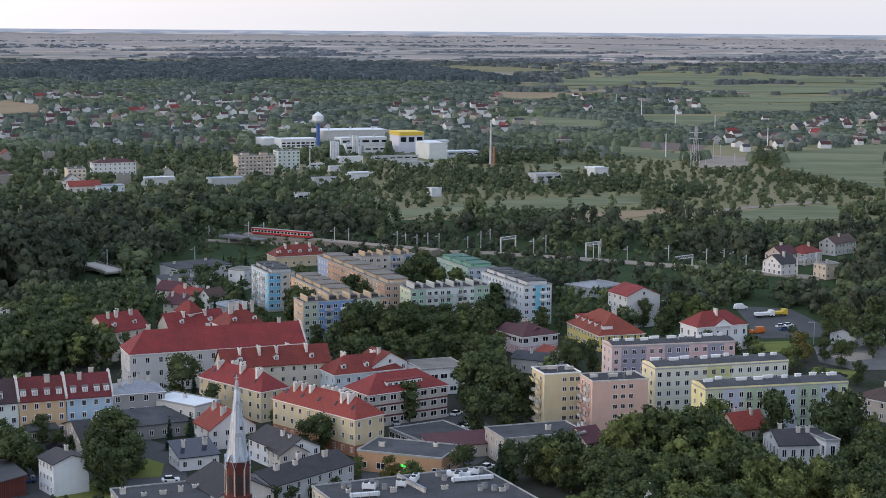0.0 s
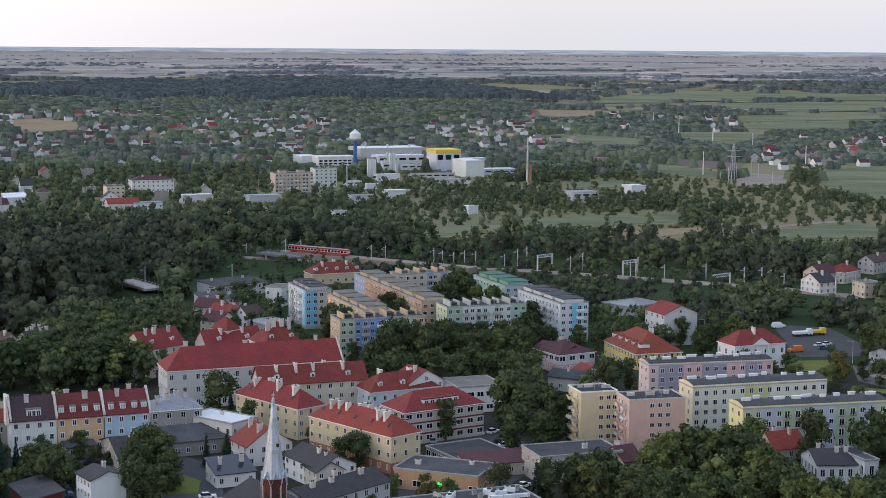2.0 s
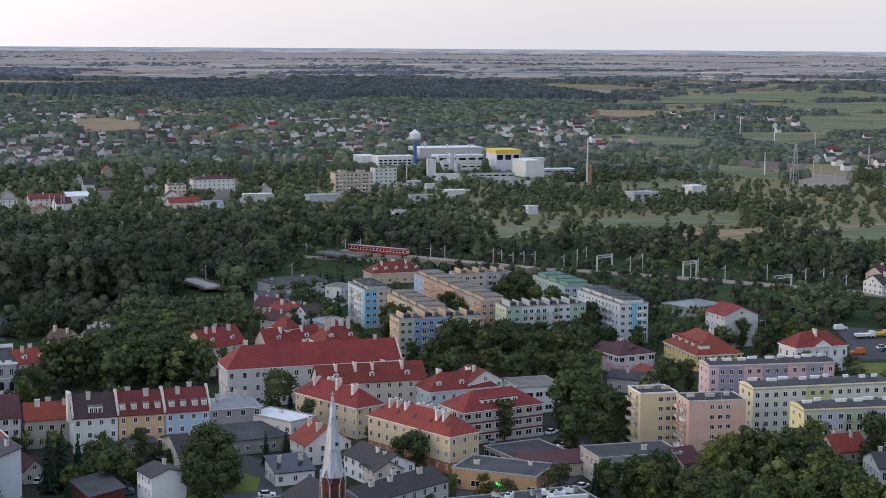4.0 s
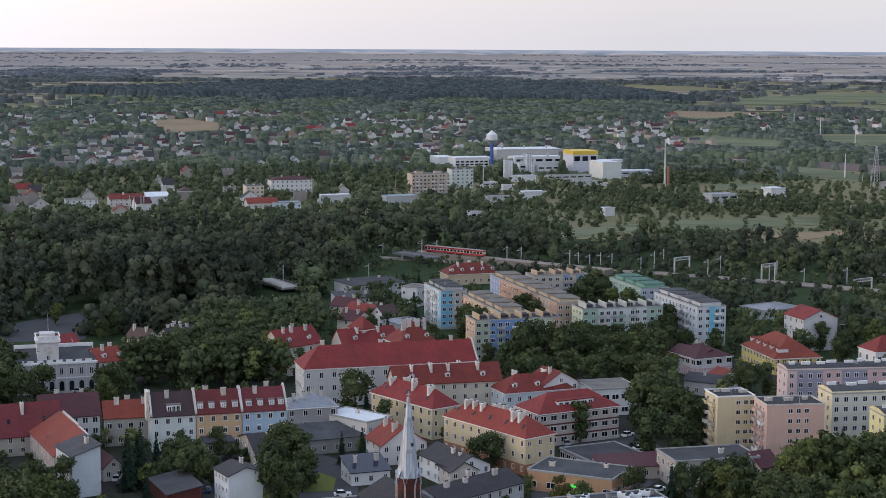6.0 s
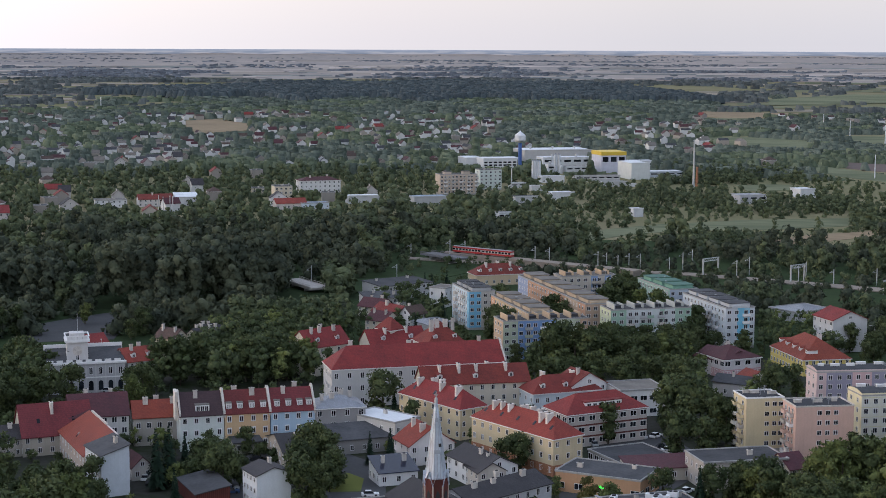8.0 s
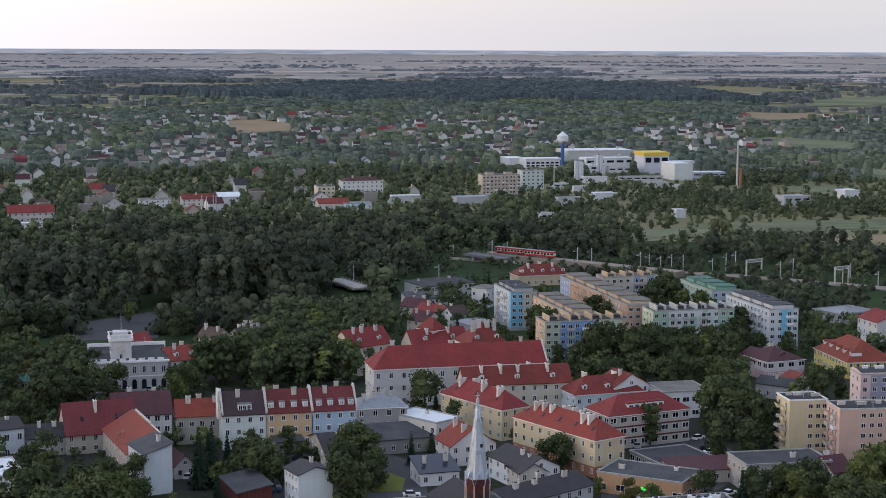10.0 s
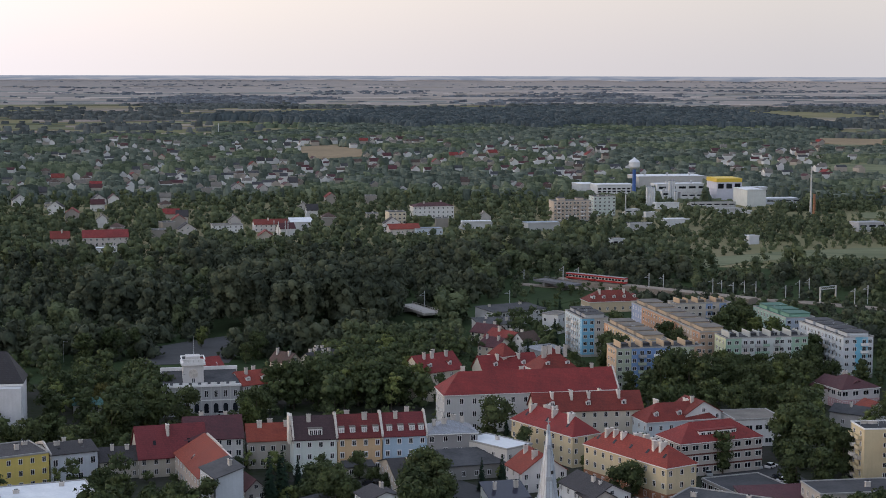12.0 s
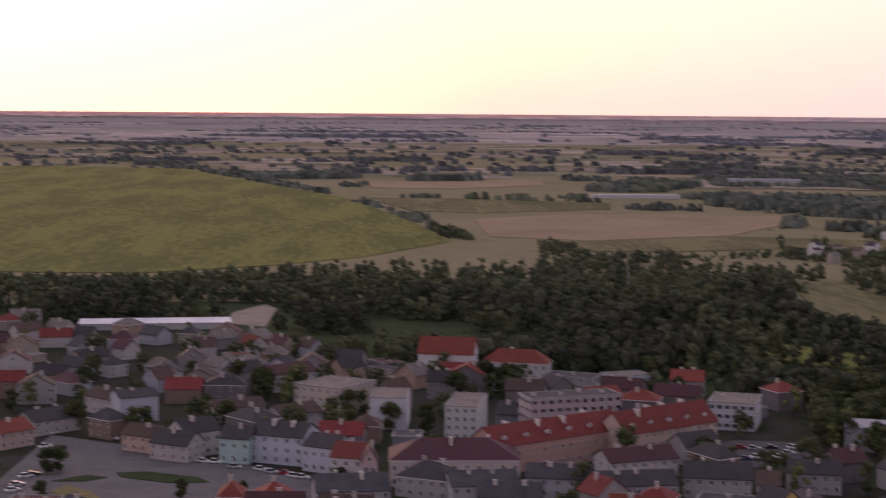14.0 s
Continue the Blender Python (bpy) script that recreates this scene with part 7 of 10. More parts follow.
house(-308.4, 1069.8, 28.0, 20.7, 12, 4.0, 3.0, "gable", plaster(0.66, 0.6, 0.56), TILE_ORANGE, "house with a bright orange roof", chimneys=0, sides="f")
house(-291.7, 1074.3, 28.0, 18.5, 10, 4.0, 0, "flat", plaster(0.62, 0.68, 0.76), SHEET_BLUE, "low pale blue shed with garages", chimneys=0, sides="f")
house(-428.2, 1051.9, 28.0, 20.7, 12, 5.0, 0, "flat", plaster(0.72, 0.72, 0.72), FELT_PALE, "low white flat-roofed shop", chimneys=1, sides="f")
house(-403.6, 1066.8, 28.0, 22.9, 12, 5.0, 3.0, "gable", plaster(0.66, 0.62, 0.6), TILE_RED, "low house with a red roof", chimneys=1, sides="f")
house(-381.5, 1078.7, 28.0, 15.3, 12, 6.0, 2.0, "mono", plaster(0.62, 0.62, 0.64), SHEET_WHITE, "shed with a white roof and a red gable", chimneys=0, sides="")
house(-471.2, 945.6, 28.0, 27.8, 14, 6.0, 4.0, "gable", plaster(0.6, 0.55, 0.52), TILE_RED, "long house with a red roof behind the trees", chimneys=2, sides="f")
house(-487.4, 934.3, 28.0, 11.6, 12, 6.0, 4.0, "gable", plaster(0.6, 0.55, 0.52), TILE_RED, "red-roofed house behind the trees", chimneys=1, sides="f")
house(-440.0, 896.9, 28.0, 13.4, 9, 5.0, 0, "flat", plaster(0.7, 0.7, 0.7), SHEET_WHITE, "white flat-roofed house at the wood's edge", chimneys=0, sides="f")
house(-544.2, 783.5, 28.0, 10.5, 12, 6.0, 3.0, "gable", plaster(0.6, 0.56, 0.56), TILE_BROWN, "pale house on the meadow's edge", chimneys=1, sides="f")
house(-531.1, 788.6, 28.0, 18.2, 12, 6.0, 4.0, "gable", plaster(0.66, 0.56, 0.54), TILE_RED, "pink house with a red roof on the meadow's edge", chimneys=1, sides="f")
hall(-932.5, 998.6, 49.0, 72.9, 16, 5.6, plaster(0.66, 0.65, 0.68), SHEET, "long white hall beyond the meadows", bays=8)
hall(-916.9, 949.1, 50.0, 32.8, 10, 3.7, plaster(0.52, 0.52, 0.54), SHEET_WHITE, "low white annexe of a hall")
hall(-1184.6, 653.9, 67.1, 50.4, 13, 4.3, plaster(0.52, 0.52, 0.54), SHEET, "bright white hall beyond the ploughed field")
hall(-1400.4, 964.2, 61.5, 74.9, 13, 4.3, plaster(0.70, 0.70, 0.66), SHEET_WHITE, "white hall with a yellow edge", band=None)
hall(-1175.1, 566.2, 70.3, 50.5, 13, 4.3, plaster(0.52, 0.52, 0.54), SHEET, "row of white sheds beyond meadows")
hall(-825.2, 706.5, 55.4, 33.4, 9, 4.3, plaster(0.52, 0.52, 0.54), FELT_PALE, "white farm building beyond the meadow", bays=3)
hall(-815.7, 742.8, 53.7, 45.2, 8, 3.1, plaster(0.6, 0.57, 0.55), FELT_PALE, "long low beige building", bays=5)
hall(-770.2, 771.3, 51.0, 25.8, 8, 3.1, plaster(0.6, 0.57, 0.55), SHEET_WHITE, "low pale shed beyond the meadow")
hall(-1124.8, 395.1, 76.6, 64.4, 10, 3.7, plaster(0.52, 0.52, 0.54), SHEET, "white warehouse with a pale roof")
hall(-1310.8, 598.6, 71.5, 34.2, 13, 5.0, plaster(0.52, 0.52, 0.54), SHEET_WHITE, "white hall at the village")
hall(-2030.2, 278.2, 88.2, 107.0, 26, 3.7, plaster(0.6, 0.62, 0.64), SHEET, "long pale greenhouse in the fields")
hall(-2849.9, 253.7, 90.9, 72.5, 20, 3.7, plaster(0.52, 0.52, 0.54), SHEET_WHITE, "far white hall on the plain")
hall(-2471.4, 541.8, 83.6, 108.1, 26, 5.0, plaster(0.52, 0.52, 0.54), SHEET, "far white warehouse on the plain")

# ---- churches, clock tower, landmarks ----
brick_tower(-63.4, 340.1, 20)
basilica(-287.2, 433.1, 23.0, 45.2)
twin_tower_church(-220.9, 330.7, 38)
clock_tower(-211.8, 493.8, 25.9)
water_tower(-189.7, 1399.5)
pole(-40.7, 1294.4, 37, 0.8, STEEL, "tall pale chimney mast at the works")
pole(-37.4, 1270.5, 18, 1.1, BRICK_ORANGE, "orange-brown brick silo stack", name="silo_mast")
pole(-172.1, 1224.8, 18, 0.5, STEEL, "pale mast by the flats")
spirelet(24.3, 354.8, 8.0, "white pointed chapel roof lantern", "chapel_lantern", SHEET_WHITE, ((2.2, 0.0), (1.5, 1.6), (0.5, 4.2), (0.05, 5.4)), 4)
spirelet(28.6, 376.1, 7.0, "small grey domed cupola between trees", "cupola", SHEET, ((1.2, 0.0), (1.2, 1.2), (1.0, 2.2), (0.4, 2.9), (0.15, 3.2), (0.3, 3.6), (0.05, 4.2)))
# railway
mast(-150.7, 845.6, 10)
mast(-143.7, 851.0, 9)
mast(-103.9, 826.9, 10)
mast(-97.3, 832.0, 9)
mast(-72.6, 830.6, 8)
mast(-67.8, 824.8, 8)
mast(-62.2, 825.4, 7)
mast(-56.8, 826.1, 8)
mast(-51.1, 824.6, 8)
mast(-30.3, 827.1, 9)
mast(-25.8, 829.7, 10)
mast(-36.9, 828.4, 6)
mast(-3.9, 811.5, 8)
mast(2.1, 816.3, 9)
mast(24.9, 797.0, 8)
mast(28.6, 803.3, 9)
mast(40.9, 793.1, 7)
mast(60.5, 793.4, 8)
mast(77.4, 782.2, 8)
mast(85.6, 783.1, 8)
mast(90.5, 789.3, 6)
mast(-173.5, 856.6, 6)
mast(-162.4, 767.8, 7)
mast(-210.6, 749.4, 9)
mast(-195.0, 733.4, 10)
mast(-191.0, 748.0, 6)
mast(94.3, 769.6, 7)
gantry(-19.9, 809.7, 52.1, 11.4, 8)
gantry(21.3, 794.7, 45.9, 9.2, 8)
gantry(114.3, 747.5, 53.5, 18.7, 9)
gantry(61.6, 765.9, 43.6, 11.7, 6)
train(-149.2, 849.9, -26.6, 36.8, 3.0)
# embankment under the line
emb = Shape().slab([(-156.4, 849.0, 2.95), (-52.7, 797.0, 2.95), (-49.1, 804.2, 2.95), (-152.8, 856.2, 2.95)], 3.4)
tagged(new("rail_embankment", emb.data("rail_embankment", GRAVEL)), "gravel railway embankment", "embankment", kind="structure")
bridge(-165.1, 839.2, -38.3, 28.4, 8, 3.4, "low grey railway bridge over the river")
bridge(-210.5, 738.7, -50.7, 31.6, 9, 2.4, "pale concrete road bridge among trees")
# masts and pylons in the fields
pole(117.0, 2015.9, 22.0, 0.45, SHEET_WHITE, "tall pale power-line pole in the fields", name="power_pole")
pole(150.8, 1930.5, 20.0, 0.45, SHEET_WHITE, "tall pale power-line pole in the fields", name="power_pole")
pole(104.4, 1431.1, 19.0, 0.45, SHEET_WHITE, "tall pale power-line pole in the fields", name="power_pole")
pole(182.2, 1793.6, 16.0, 0.45, SHEET_WHITE, "tall pale power-line pole in the fields", name="power_pole")
pole(203.4, 1531.2, 19.0, 0.45, SHEET_WHITE, "tall pale power-line pole in the fields", name="power_pole")
pole(97.9, 2285.1, 17.0, 0.45, SHEET_WHITE, "tall pale power-line pole in the fields", name="power_pole")
lattice_pylon(118.7, 1310.5, 34)
pole(110.6, 1330.0, 9, 0.3, STEEL, "grey steel post of the substation", name="substation_post")
pole(118.8, 1352.7, 12, 0.3, STEEL, "grey steel post of the substation", name="substation_post")
pole(140.5, 1389.5, 14, 0.3, STEEL, "grey steel post of the substation", name="substation_post")
pole(147.8, 1402.1, 12, 0.3, STEEL, "grey steel post of the substation", name="substation_post")
pole(154.6, 1358.1, 8, 0.3, STEEL, "grey steel post of the substation", name="substation_post")
pole(126.7, 1311.7, 7, 0.3, STEEL, "grey steel post of the substation", name="substation_post")
pole(-993.3, 2469.5, 22, 0.6, SHEET_WHITE, "white far chimney on the plain", name="chimney_mast")
pole(-364.4, 997.9, 14, 0.35, STEEL, "grey floodlight pole among trees", name="floodlight_pole")
pole(-359.3, 992.2, 14, 0.35, STEEL, "grey floodlight pole among trees", name="floodlight_pole")
pole(-357.5, 999.7, 14, 0.35, STEEL, "grey floodlight pole among trees", name="floodlight_pole")
pole(-353.5, 993.7, 14, 0.35, STEEL, "grey floodlight pole among trees", name="floodlight_pole")
pole(-992.2, 157.7, 16, 0.35, STEEL, "grey floodlight pole among trees", name="floodlight_pole")
# vehicles and lamps
car(-12.8, 412.0, 60, WHITE)
car(-23.7, 469.7, 60, WHITE)
car(-32.6, 466.7, 110, WHITE)
car(-27.4, 468.6, 110, CAR_SILVER)
car(-21.1, 456.3, 20, CAR_BLACK)
car(-16.9, 450.1, 20, CAR_BLUE)
car(-40.2, 456.5, 110, CAR_SILVER)
car(-39.7, 446.1, 110, CAR_BLACK)
car(90.0, 621.4, 20, WHITE)
car(92.9, 624.1, 40, WHITE)
car(90.3, 615.6, 20, CAR_BLUE)
for cx, cy, turn, paint in ((-127.1, 389.1, 30, WHITE), (-128.7, 386.6, 30, CAR_BLACK), (-125.4, 391.9, 32, CAR_SILVER), (-150.1, 400.0, 120, WHITE), (-145.9, 394.1, 118, CAR_BLACK), (-15.9, 447.6, 20, CAR_SILVER), (-19.2, 453.6, 20, WHITE)):
    car(cx, cy, turn, paint)
car(-131.7, 411.4, 30, CAR_BLACK)
car(-127.3, 421.6, 20, CAR_BLACK)
car(-131.6, 418.2, 30, CAR_SILVER)
car(-128.1, 388.7, 20, WHITE)
car(-126.9, 391.4, 20, CAR_BLACK)
car(-124.3, 660.3, 20, WHITE)
car(90.9, 532.8, 20, WHITE)
car(94.6, 534.9, 20, CAR_SILVER)
car(96.5, 533.3, 20, CAR_BLACK)
car(87.7, 530.8, 20, CAR_BLUE)
car(-149.8, 397.2, 100, WHITE)
car(-147.2, 393.2, 100, CAR_BLACK)
car(-128.9, 388.2, 20, WHITE)
car(-127.1, 390.8, 20, CAR_BLACK)
car(-124.4, 389.3, 20, CAR_BLUE)
car(-199.6, 497.2, 30, CAR_SILVER)
car(-89.8, 393.2, 20, WHITE)
car(-523.5, -64.2, 75, CAR_SILVER)
car(-520.9, -58.1, 75, CAR_BLACK)
car(-517.5, -50.3, 75, WHITE)
car(-516.7, -46.7, 75, WHITE)
car(-509.3, -40.0, 75, CAR_SILVER)
car(-506.0, -31.7, 75, WHITE)
car(-502.1, -28.3, 75, CAR_SILVER)
car(-500.5, -24.0, 75, RED_PAINT)
car(-496.6, -21.2, 75, WHITE)
car(-495.0, -18.6, 75, WHITE)
car(-563.7, -106.2, 130, WHITE)
car(-541.2, -103.8, 130, WHITE)
car(-497.3, -101.4, 130, WHITE)
car(-499.6, -99.6, 130, CAR_BLACK)
car(-486.1, -101.6, 130, CAR_SILVER)
car(-479.0, -101.4, 130, WHITE)
car(-554.0, -83.9, 75, WHITE)
car(-537.1, 123.6, 90, RED_PAINT)
car(-535.3, 127.8, 90, CAR_SILVER)
car(-537.1, 133.9, 90, CAR_BLACK)
car(-537.0, 141.4, 90, WHITE)
car(-528.1, 137.3, 90, CAR_SILVER)
car(-522.1, 133.0, 90, WHITE)
car(-522.1, 125.7, 90, WHITE)
car(-519.6, 121.4, 90, CAR_BLUE)
car(-521.3, 118.2, 90, CAR_BLACK)
car(79.5, 608.8, 200, ORANGE_PAINT, "van")
car(79.2, 660.2, 30, WHITE, "van")
truck(91.7, 646.0, 20, YELLOW_PAINT, "yellow tipper lorry parked in the yard")
truck(86.3, 642.9, 20, WHITE, "white lorry parked in the yard")
street_lamp(-44.9, 509.6, 220)
street_lamp(33.4, 604.1, 266)
street_lamp(96.8, 588.8, 0)
street_lamp(-294.0, 571.8, 175)
street_lamp(-220.2, 543.6, 300)
street_lamp(47.9, 629.0, 340)
street_lamp(80.1, 699.6, 65)
street_lamp(-48.3, 450.5, 195)
roof_unit(-38.9, 357.4, 9.25, -8, 3.0)
roof_unit(-31.6, 360.3, 9.25, -8, 2.2)
roof_unit(-27.4, 363.0, 9.25, 82, 4.5)
roof_unit(-20.8, 369.2, 9.25, -8, 5.5)
roof_unit(-16.0, 372.0, 9.25, -8, 2.4)
roof_unit(-17.8, 366.6, 9.25, 82, 3.0)
def roof_cowl(x, y, z, w=0.9, h=1.1):
    """A small square masonry vent with an overhanging cap."""
    root = thing("roof_vent", x, y, 28, "small grey masonry vent on the flat roof", "roof vent", "roof vents of the store", z=z)
    part("shaft", Shape().box(-w / 2, -w / 2, -0.05, w / 2, w / 2, h), CONCRETE, root)
    part("cap", Shape().box(-w / 2 - 0.12, -w / 2 - 0.12, h, w / 2 + 0.12, w / 2 + 0.12, h + 0.14), OLD_CONCRETE, root)
    return root


def air_duct(x, y, z, deg, length):
    """A white sheet-metal duct on short legs, with flanges."""
    root = thing("air_duct", x, y, deg, "white sheet-metal air duct across the flat roof", "air duct", z=z)
    part("duct", Shape().box(0, -0.45, 0.35, length, 0.45, 1.15), SHEET_WHITE, root)
    for i in range(4):
        u = 0.4 + (length - 0.8) * i / 3
        part("flange", Shape().box(u - 0.06, -0.52, 0.28, u + 0.06, 0.52, 1.22), STEEL, root)
        part("leg", Shape().box(u - 0.05, -0.3, -0.05, u + 0.05, 0.3, 0.3), STEEL, root)
    return root


def upstand(x0, y0, x1, y1, z, label):
    """A low masonry fire wall standing over a flat roof, capped."""
    deg, length = math.degrees(math.atan2(y1 - y0, x1 - x0)), math.hypot(x1 - x0, y1 - y0)
    root = thing("fire_wall", x0, y0, deg, label, "wall", z=z)
    part("wall", Shape().box(0, -0.25, -0.05, length, 0.25, 0.9), CHIMNEY, root)
    part("coping", Shape().box(-0.05, -0.35, 0.9, length + 0.05, 0.35, 1.02), SHEET, root)
    return root


for cx, cy in [(-43.1, 358.8), (-41.9, 358.9), (-37.0, 361.2), (-36.0, 360.8), (-34.0, 358.7), (-22.8, 370.4), (-21.2, 367.2), (-12.7, 359.6), (-11.8, 361.6), (-9.7, 359.9), (-6.9, 361.1), (-13.3, 374.7)]:
    roof_cowl(cx, cy, 9.25)
upstand(-31.8, 368.2, -24.8, 356.8, 9.25, "low rendered fire wall across the flat roof")
air_duct(-19.3, 365.4, 9.25, 21.9, 9.8)
air_duct(-40.7, 350.8, 9.25, 20.4, 6.6)
# the shop's lit sign
sign = thing("shop_sign", -33.1, 402.3, -16, "small lit green sign over the corner shop", "sign")
part("face", Shape().box(-0.9, -1.2, 2.9, 0.9, -1.0, 3.5), SIGN, sign)
part("bracket", Shape().box(-0.05, -1.0, 3.1, 0.05, 0.4, 3.3), DARK, sign)
# ---- paved ground and meadows ----
CLEAR = []
o = [(77.1, 669.4), (99.5, 662.3), (107.7, 623.2), (105.2, 603.6), (76.4, 597.4), (78.7, 629.8)]
sheet("yard", o, ASPHALT, "worn tarmac yard with parked lorries", "yard", 0.076)
CLEAR.append(o)
o = [(96.1, 584.5), (113.3, 592.5), (130.4, 598.5), (119.7, 547.1), (102.8, 545.4), (93.8, 557.5)]
sheet("road", o, PAVING, "pale paved road and turning area", "road", 0.082)
CLEAR.append(o)
o = [(99.0, 566.7), (106.3, 575.3), (113.8, 574.1), (112.8, 564.2), (103.3, 558.4)]
sheet("sand_patch", o, GRAVEL, "bare sandy island beside the road", "ground", 0.16)
o = [(73.2, 590.6), (93.8, 594.8), (95.7, 586.5), (92.2, 571.9), (73.2, 574.0)]
sheet("lawn", o, MEADOW, "mown lawn beside the yard wall", "lawn", 0.1)
o = [(90.5, 548.8), (104.2, 542.9), (98.3, 530.0), (86.1, 532.3)]
sheet("lawn", o, MEADOW, "mown lawn beside the road", "lawn", 0.11)
o = [(-40.4, 441.6), (-41.2, 468.0), (-22.0, 474.8), (-9.9, 450.8), (-10.8, 429.1), (-21.2, 400.7), (-43.4, 398.7), (-46.4, 425.9)]
sheet("car_park", o, ASPHALT, "tarmac car park between garages", "car park", 0.088)
CLEAR.append(o)
o = [(-126.9, 376.5), (-137.6, 409.1), (-127.9, 436.8), (-110.4, 438.4), (-92.1, 421.8), (-85.2, 390.0), (-98.1, 369.7)]
sheet("street", o, ASPHALT, "narrow tarmac lane between gardens", "street", 0.074)
CLEAR.append(o)
o = [(-104.8, 403.8), (-100.7, 414.1), (-95.1, 409.1), (-93.1, 396.9), (-101.0, 394.7)]
sheet("lawn", o, MEADOW, "small garden lawn", "lawn", 0.12)
o = [(-116.2, 386.2), (-109.7, 392.9), (-100.3, 383.7), (-99.4, 369.6), (-112.3, 368.5)]
sheet("lawn", o, MEADOW, "mown garden lawn", "lawn", 0.126)
o = [(-458.8, -109.8), (-561.8, -105.8), (-547.5, -82.9), (-528.6, -56.8), (-496.5, -14.5), (-478.0, -4.1), (-444.9, -12.9)]
sheet("market_square", o, PAVING, "paved market square", "square", 0.122)
CLEAR.append(o)
o = [(-502.5, -75.3), (-504.0, -66.1), (-496.1, -50.0), (-489.3, -46.0), (-488.6, -57.5), (-496.3, -72.7)]
sheet("flower_bed", o, GRASS, "long flower bed on the square", "flower bed", 0.298)
o = [(-491.2, -92.7), (-499.5, -84.1), (-496.3, -76.9), (-491.1, -82.7)]
sheet("flower_bed", o, GRASS, "grass bed on the square", "flower bed", 0.304)
o = [(-478.9, -90.4), (-486.0, -86.8), (-477.3, -78.8), (-468.3, -74.2), (-465.0, -83.1)]
sheet("flower_bed", o, LEAF_YELLOW, "flower bed with yellow flowers", "flower bed", 0.31)
o = [(-541.8, 114.2), (-551.1, 124.8), (-546.2, 148.6), (-523.7, 144.4), (-507.2, 120.4), (-519.7, 108.8)]
sheet("car_park", o, ASPHALT, "tarmac car park behind the office building", "car park", 0.146)
CLEAR.append(o)
o = [(-263.6, 573.2), (-276.3, 609.0), (-265.8, 632.8), (-252.0, 654.3), (-245.0, 643.9), (-233.0, 586.9)]
sheet("depot_yard", o, ASPHALT, "wide tarmac bus yard behind the town hall", "yard", 0.152)
CLEAR.append(o)
o = [(-107.5, 941.0), (-87.9, 992.9), (-56.0, 1032.0), (0.1, 1073.4), (44.3, 1090.0), (65.0, 1100.1), (62.3, 1050.9), (14.0, 1018.6), (-34.0, 1006.1), (-66.2, 974.7), (-89.1, 935.1)]
sheet("river_meadow", o, PASTURE, "green river meadow between tree lines", "meadow", 0.200)
CLEAR.append(o)
o = [(11.6, 956.0), (30.4, 990.1), (80.2, 1030.5), (81.7, 1005.8), (46.0, 966.0), (13.0, 937.1)]
sheet("field_strip", o, STUBBLE, "narrow dry grass strip", "field", 0.212)
CLEAR.append(o)
o = [(76.3, 1002.0), (103.4, 1020.9), (142.0, 1054.9), (177.7, 1079.8), (176.7, 1069.5), (140.7, 1044.9), (101.9, 1005.3), (80.5, 990.6)]
sheet("dirt_track", o, GRAVEL, "pale dirt track across the meadows", "track", 0.224)
CLEAR.append(o)
o = [(111.5, 1000.5), (139.4, 1035.0), (181.5, 1060.1), (182.5, 1024.9), (171.7, 981.9), (137.3, 969.1), (113.6, 960.6)]
sheet("meadow", o, PASTURE, "green meadow beyond the railway", "meadow", 0.236)
CLEAR.append(o)
o = [(192.5, 1363.9), (216.3, 1499.7), (326.9, 1616.5), (236.2, 1161.4), (222.3, 1230.5), (193.1, 1311.4)]
sheet("meadow", o, PASTURE, "bright green meadow", "meadow", 0.248)
CLEAR.append(o)
o = [(50.8, 1526.9), (67.5, 1558.2), (124.5, 1459.1), (111.8, 1390.8), (77.0, 1439.0)]
sheet("field_strip", o, PASTURE, "olive field strip among scrub", "field", 0.260)
CLEAR.append(o)
o = [(86.5, 1621.8), (135.5, 1591.8), (153.4, 1572.6), (137.8, 1493.6), (111.0, 1509.3), (86.4, 1539.8)]
sheet("ploughed_strip", o, PLOUGHED, "brown ploughed strip", "field", 0.272)
CLEAR.append(o)
o = [(-198.8, 1821.6), (-131.9, 1931.9), (-55.2, 1994.0), (-1.4, 2029.1), (64.9, 1970.4), (77.6, 1873.8), (60.1, 1819.7), (-1.1, 1848.6), (-71.7, 1898.8), (-126.7, 1856.1), (-194.5, 1782.2)]
sheet("meadow", o, PASTURE, "long green field strip", "meadow", 0.284)
CLEAR.append(o)
o = [(96.0, 2073.9), (186.5, 2079.5), (234.6, 2076.5), (169.0, 1880.6), (123.6, 1958.9)]
sheet("meadow", o, PASTURE, "olive field strip", "meadow", 0.296)
CLEAR.append(o)
o = [(219.1, 2359.4), (389.3, 2447.3), (360.7, 2266.0), (217.0, 2178.6)]
sheet("meadow", o, PASTURE, "green field strip before the village", "meadow", 0.308)
CLEAR.append(o)
o = [(30.4, 3365.9), (222.2, 3760.2), (549.2, 3780.7), (738.4, 3682.3), (679.7, 3387.7), (370.9, 3300.9), (178.1, 3186.0), (38.1, 3061.1)]
sheet("meadow", o, PASTURE, "broad green fields in strips", "meadow", 0.320)
CLEAR.append(o)
o = [(178.8, 3016.9), (357.0, 3176.3), (647.6, 3226.3), (581.6, 2895.0), (386.3, 2778.1), (267.4, 2887.3)]
sheet("meadow", o, PASTURE, "broad green field", "meadow", 0.332)
CLEAR.append(o)
o = [(-85.9, 2750.6), (-2.5, 2726.4), (88.3, 2704.8), (86.2, 2640.8), (-19.0, 2497.6), (-71.3, 2562.4)]
sheet("stubble", o, STUBBLE, "pale dry strip among trees", "field", 0.344)
CLEAR.append(o)
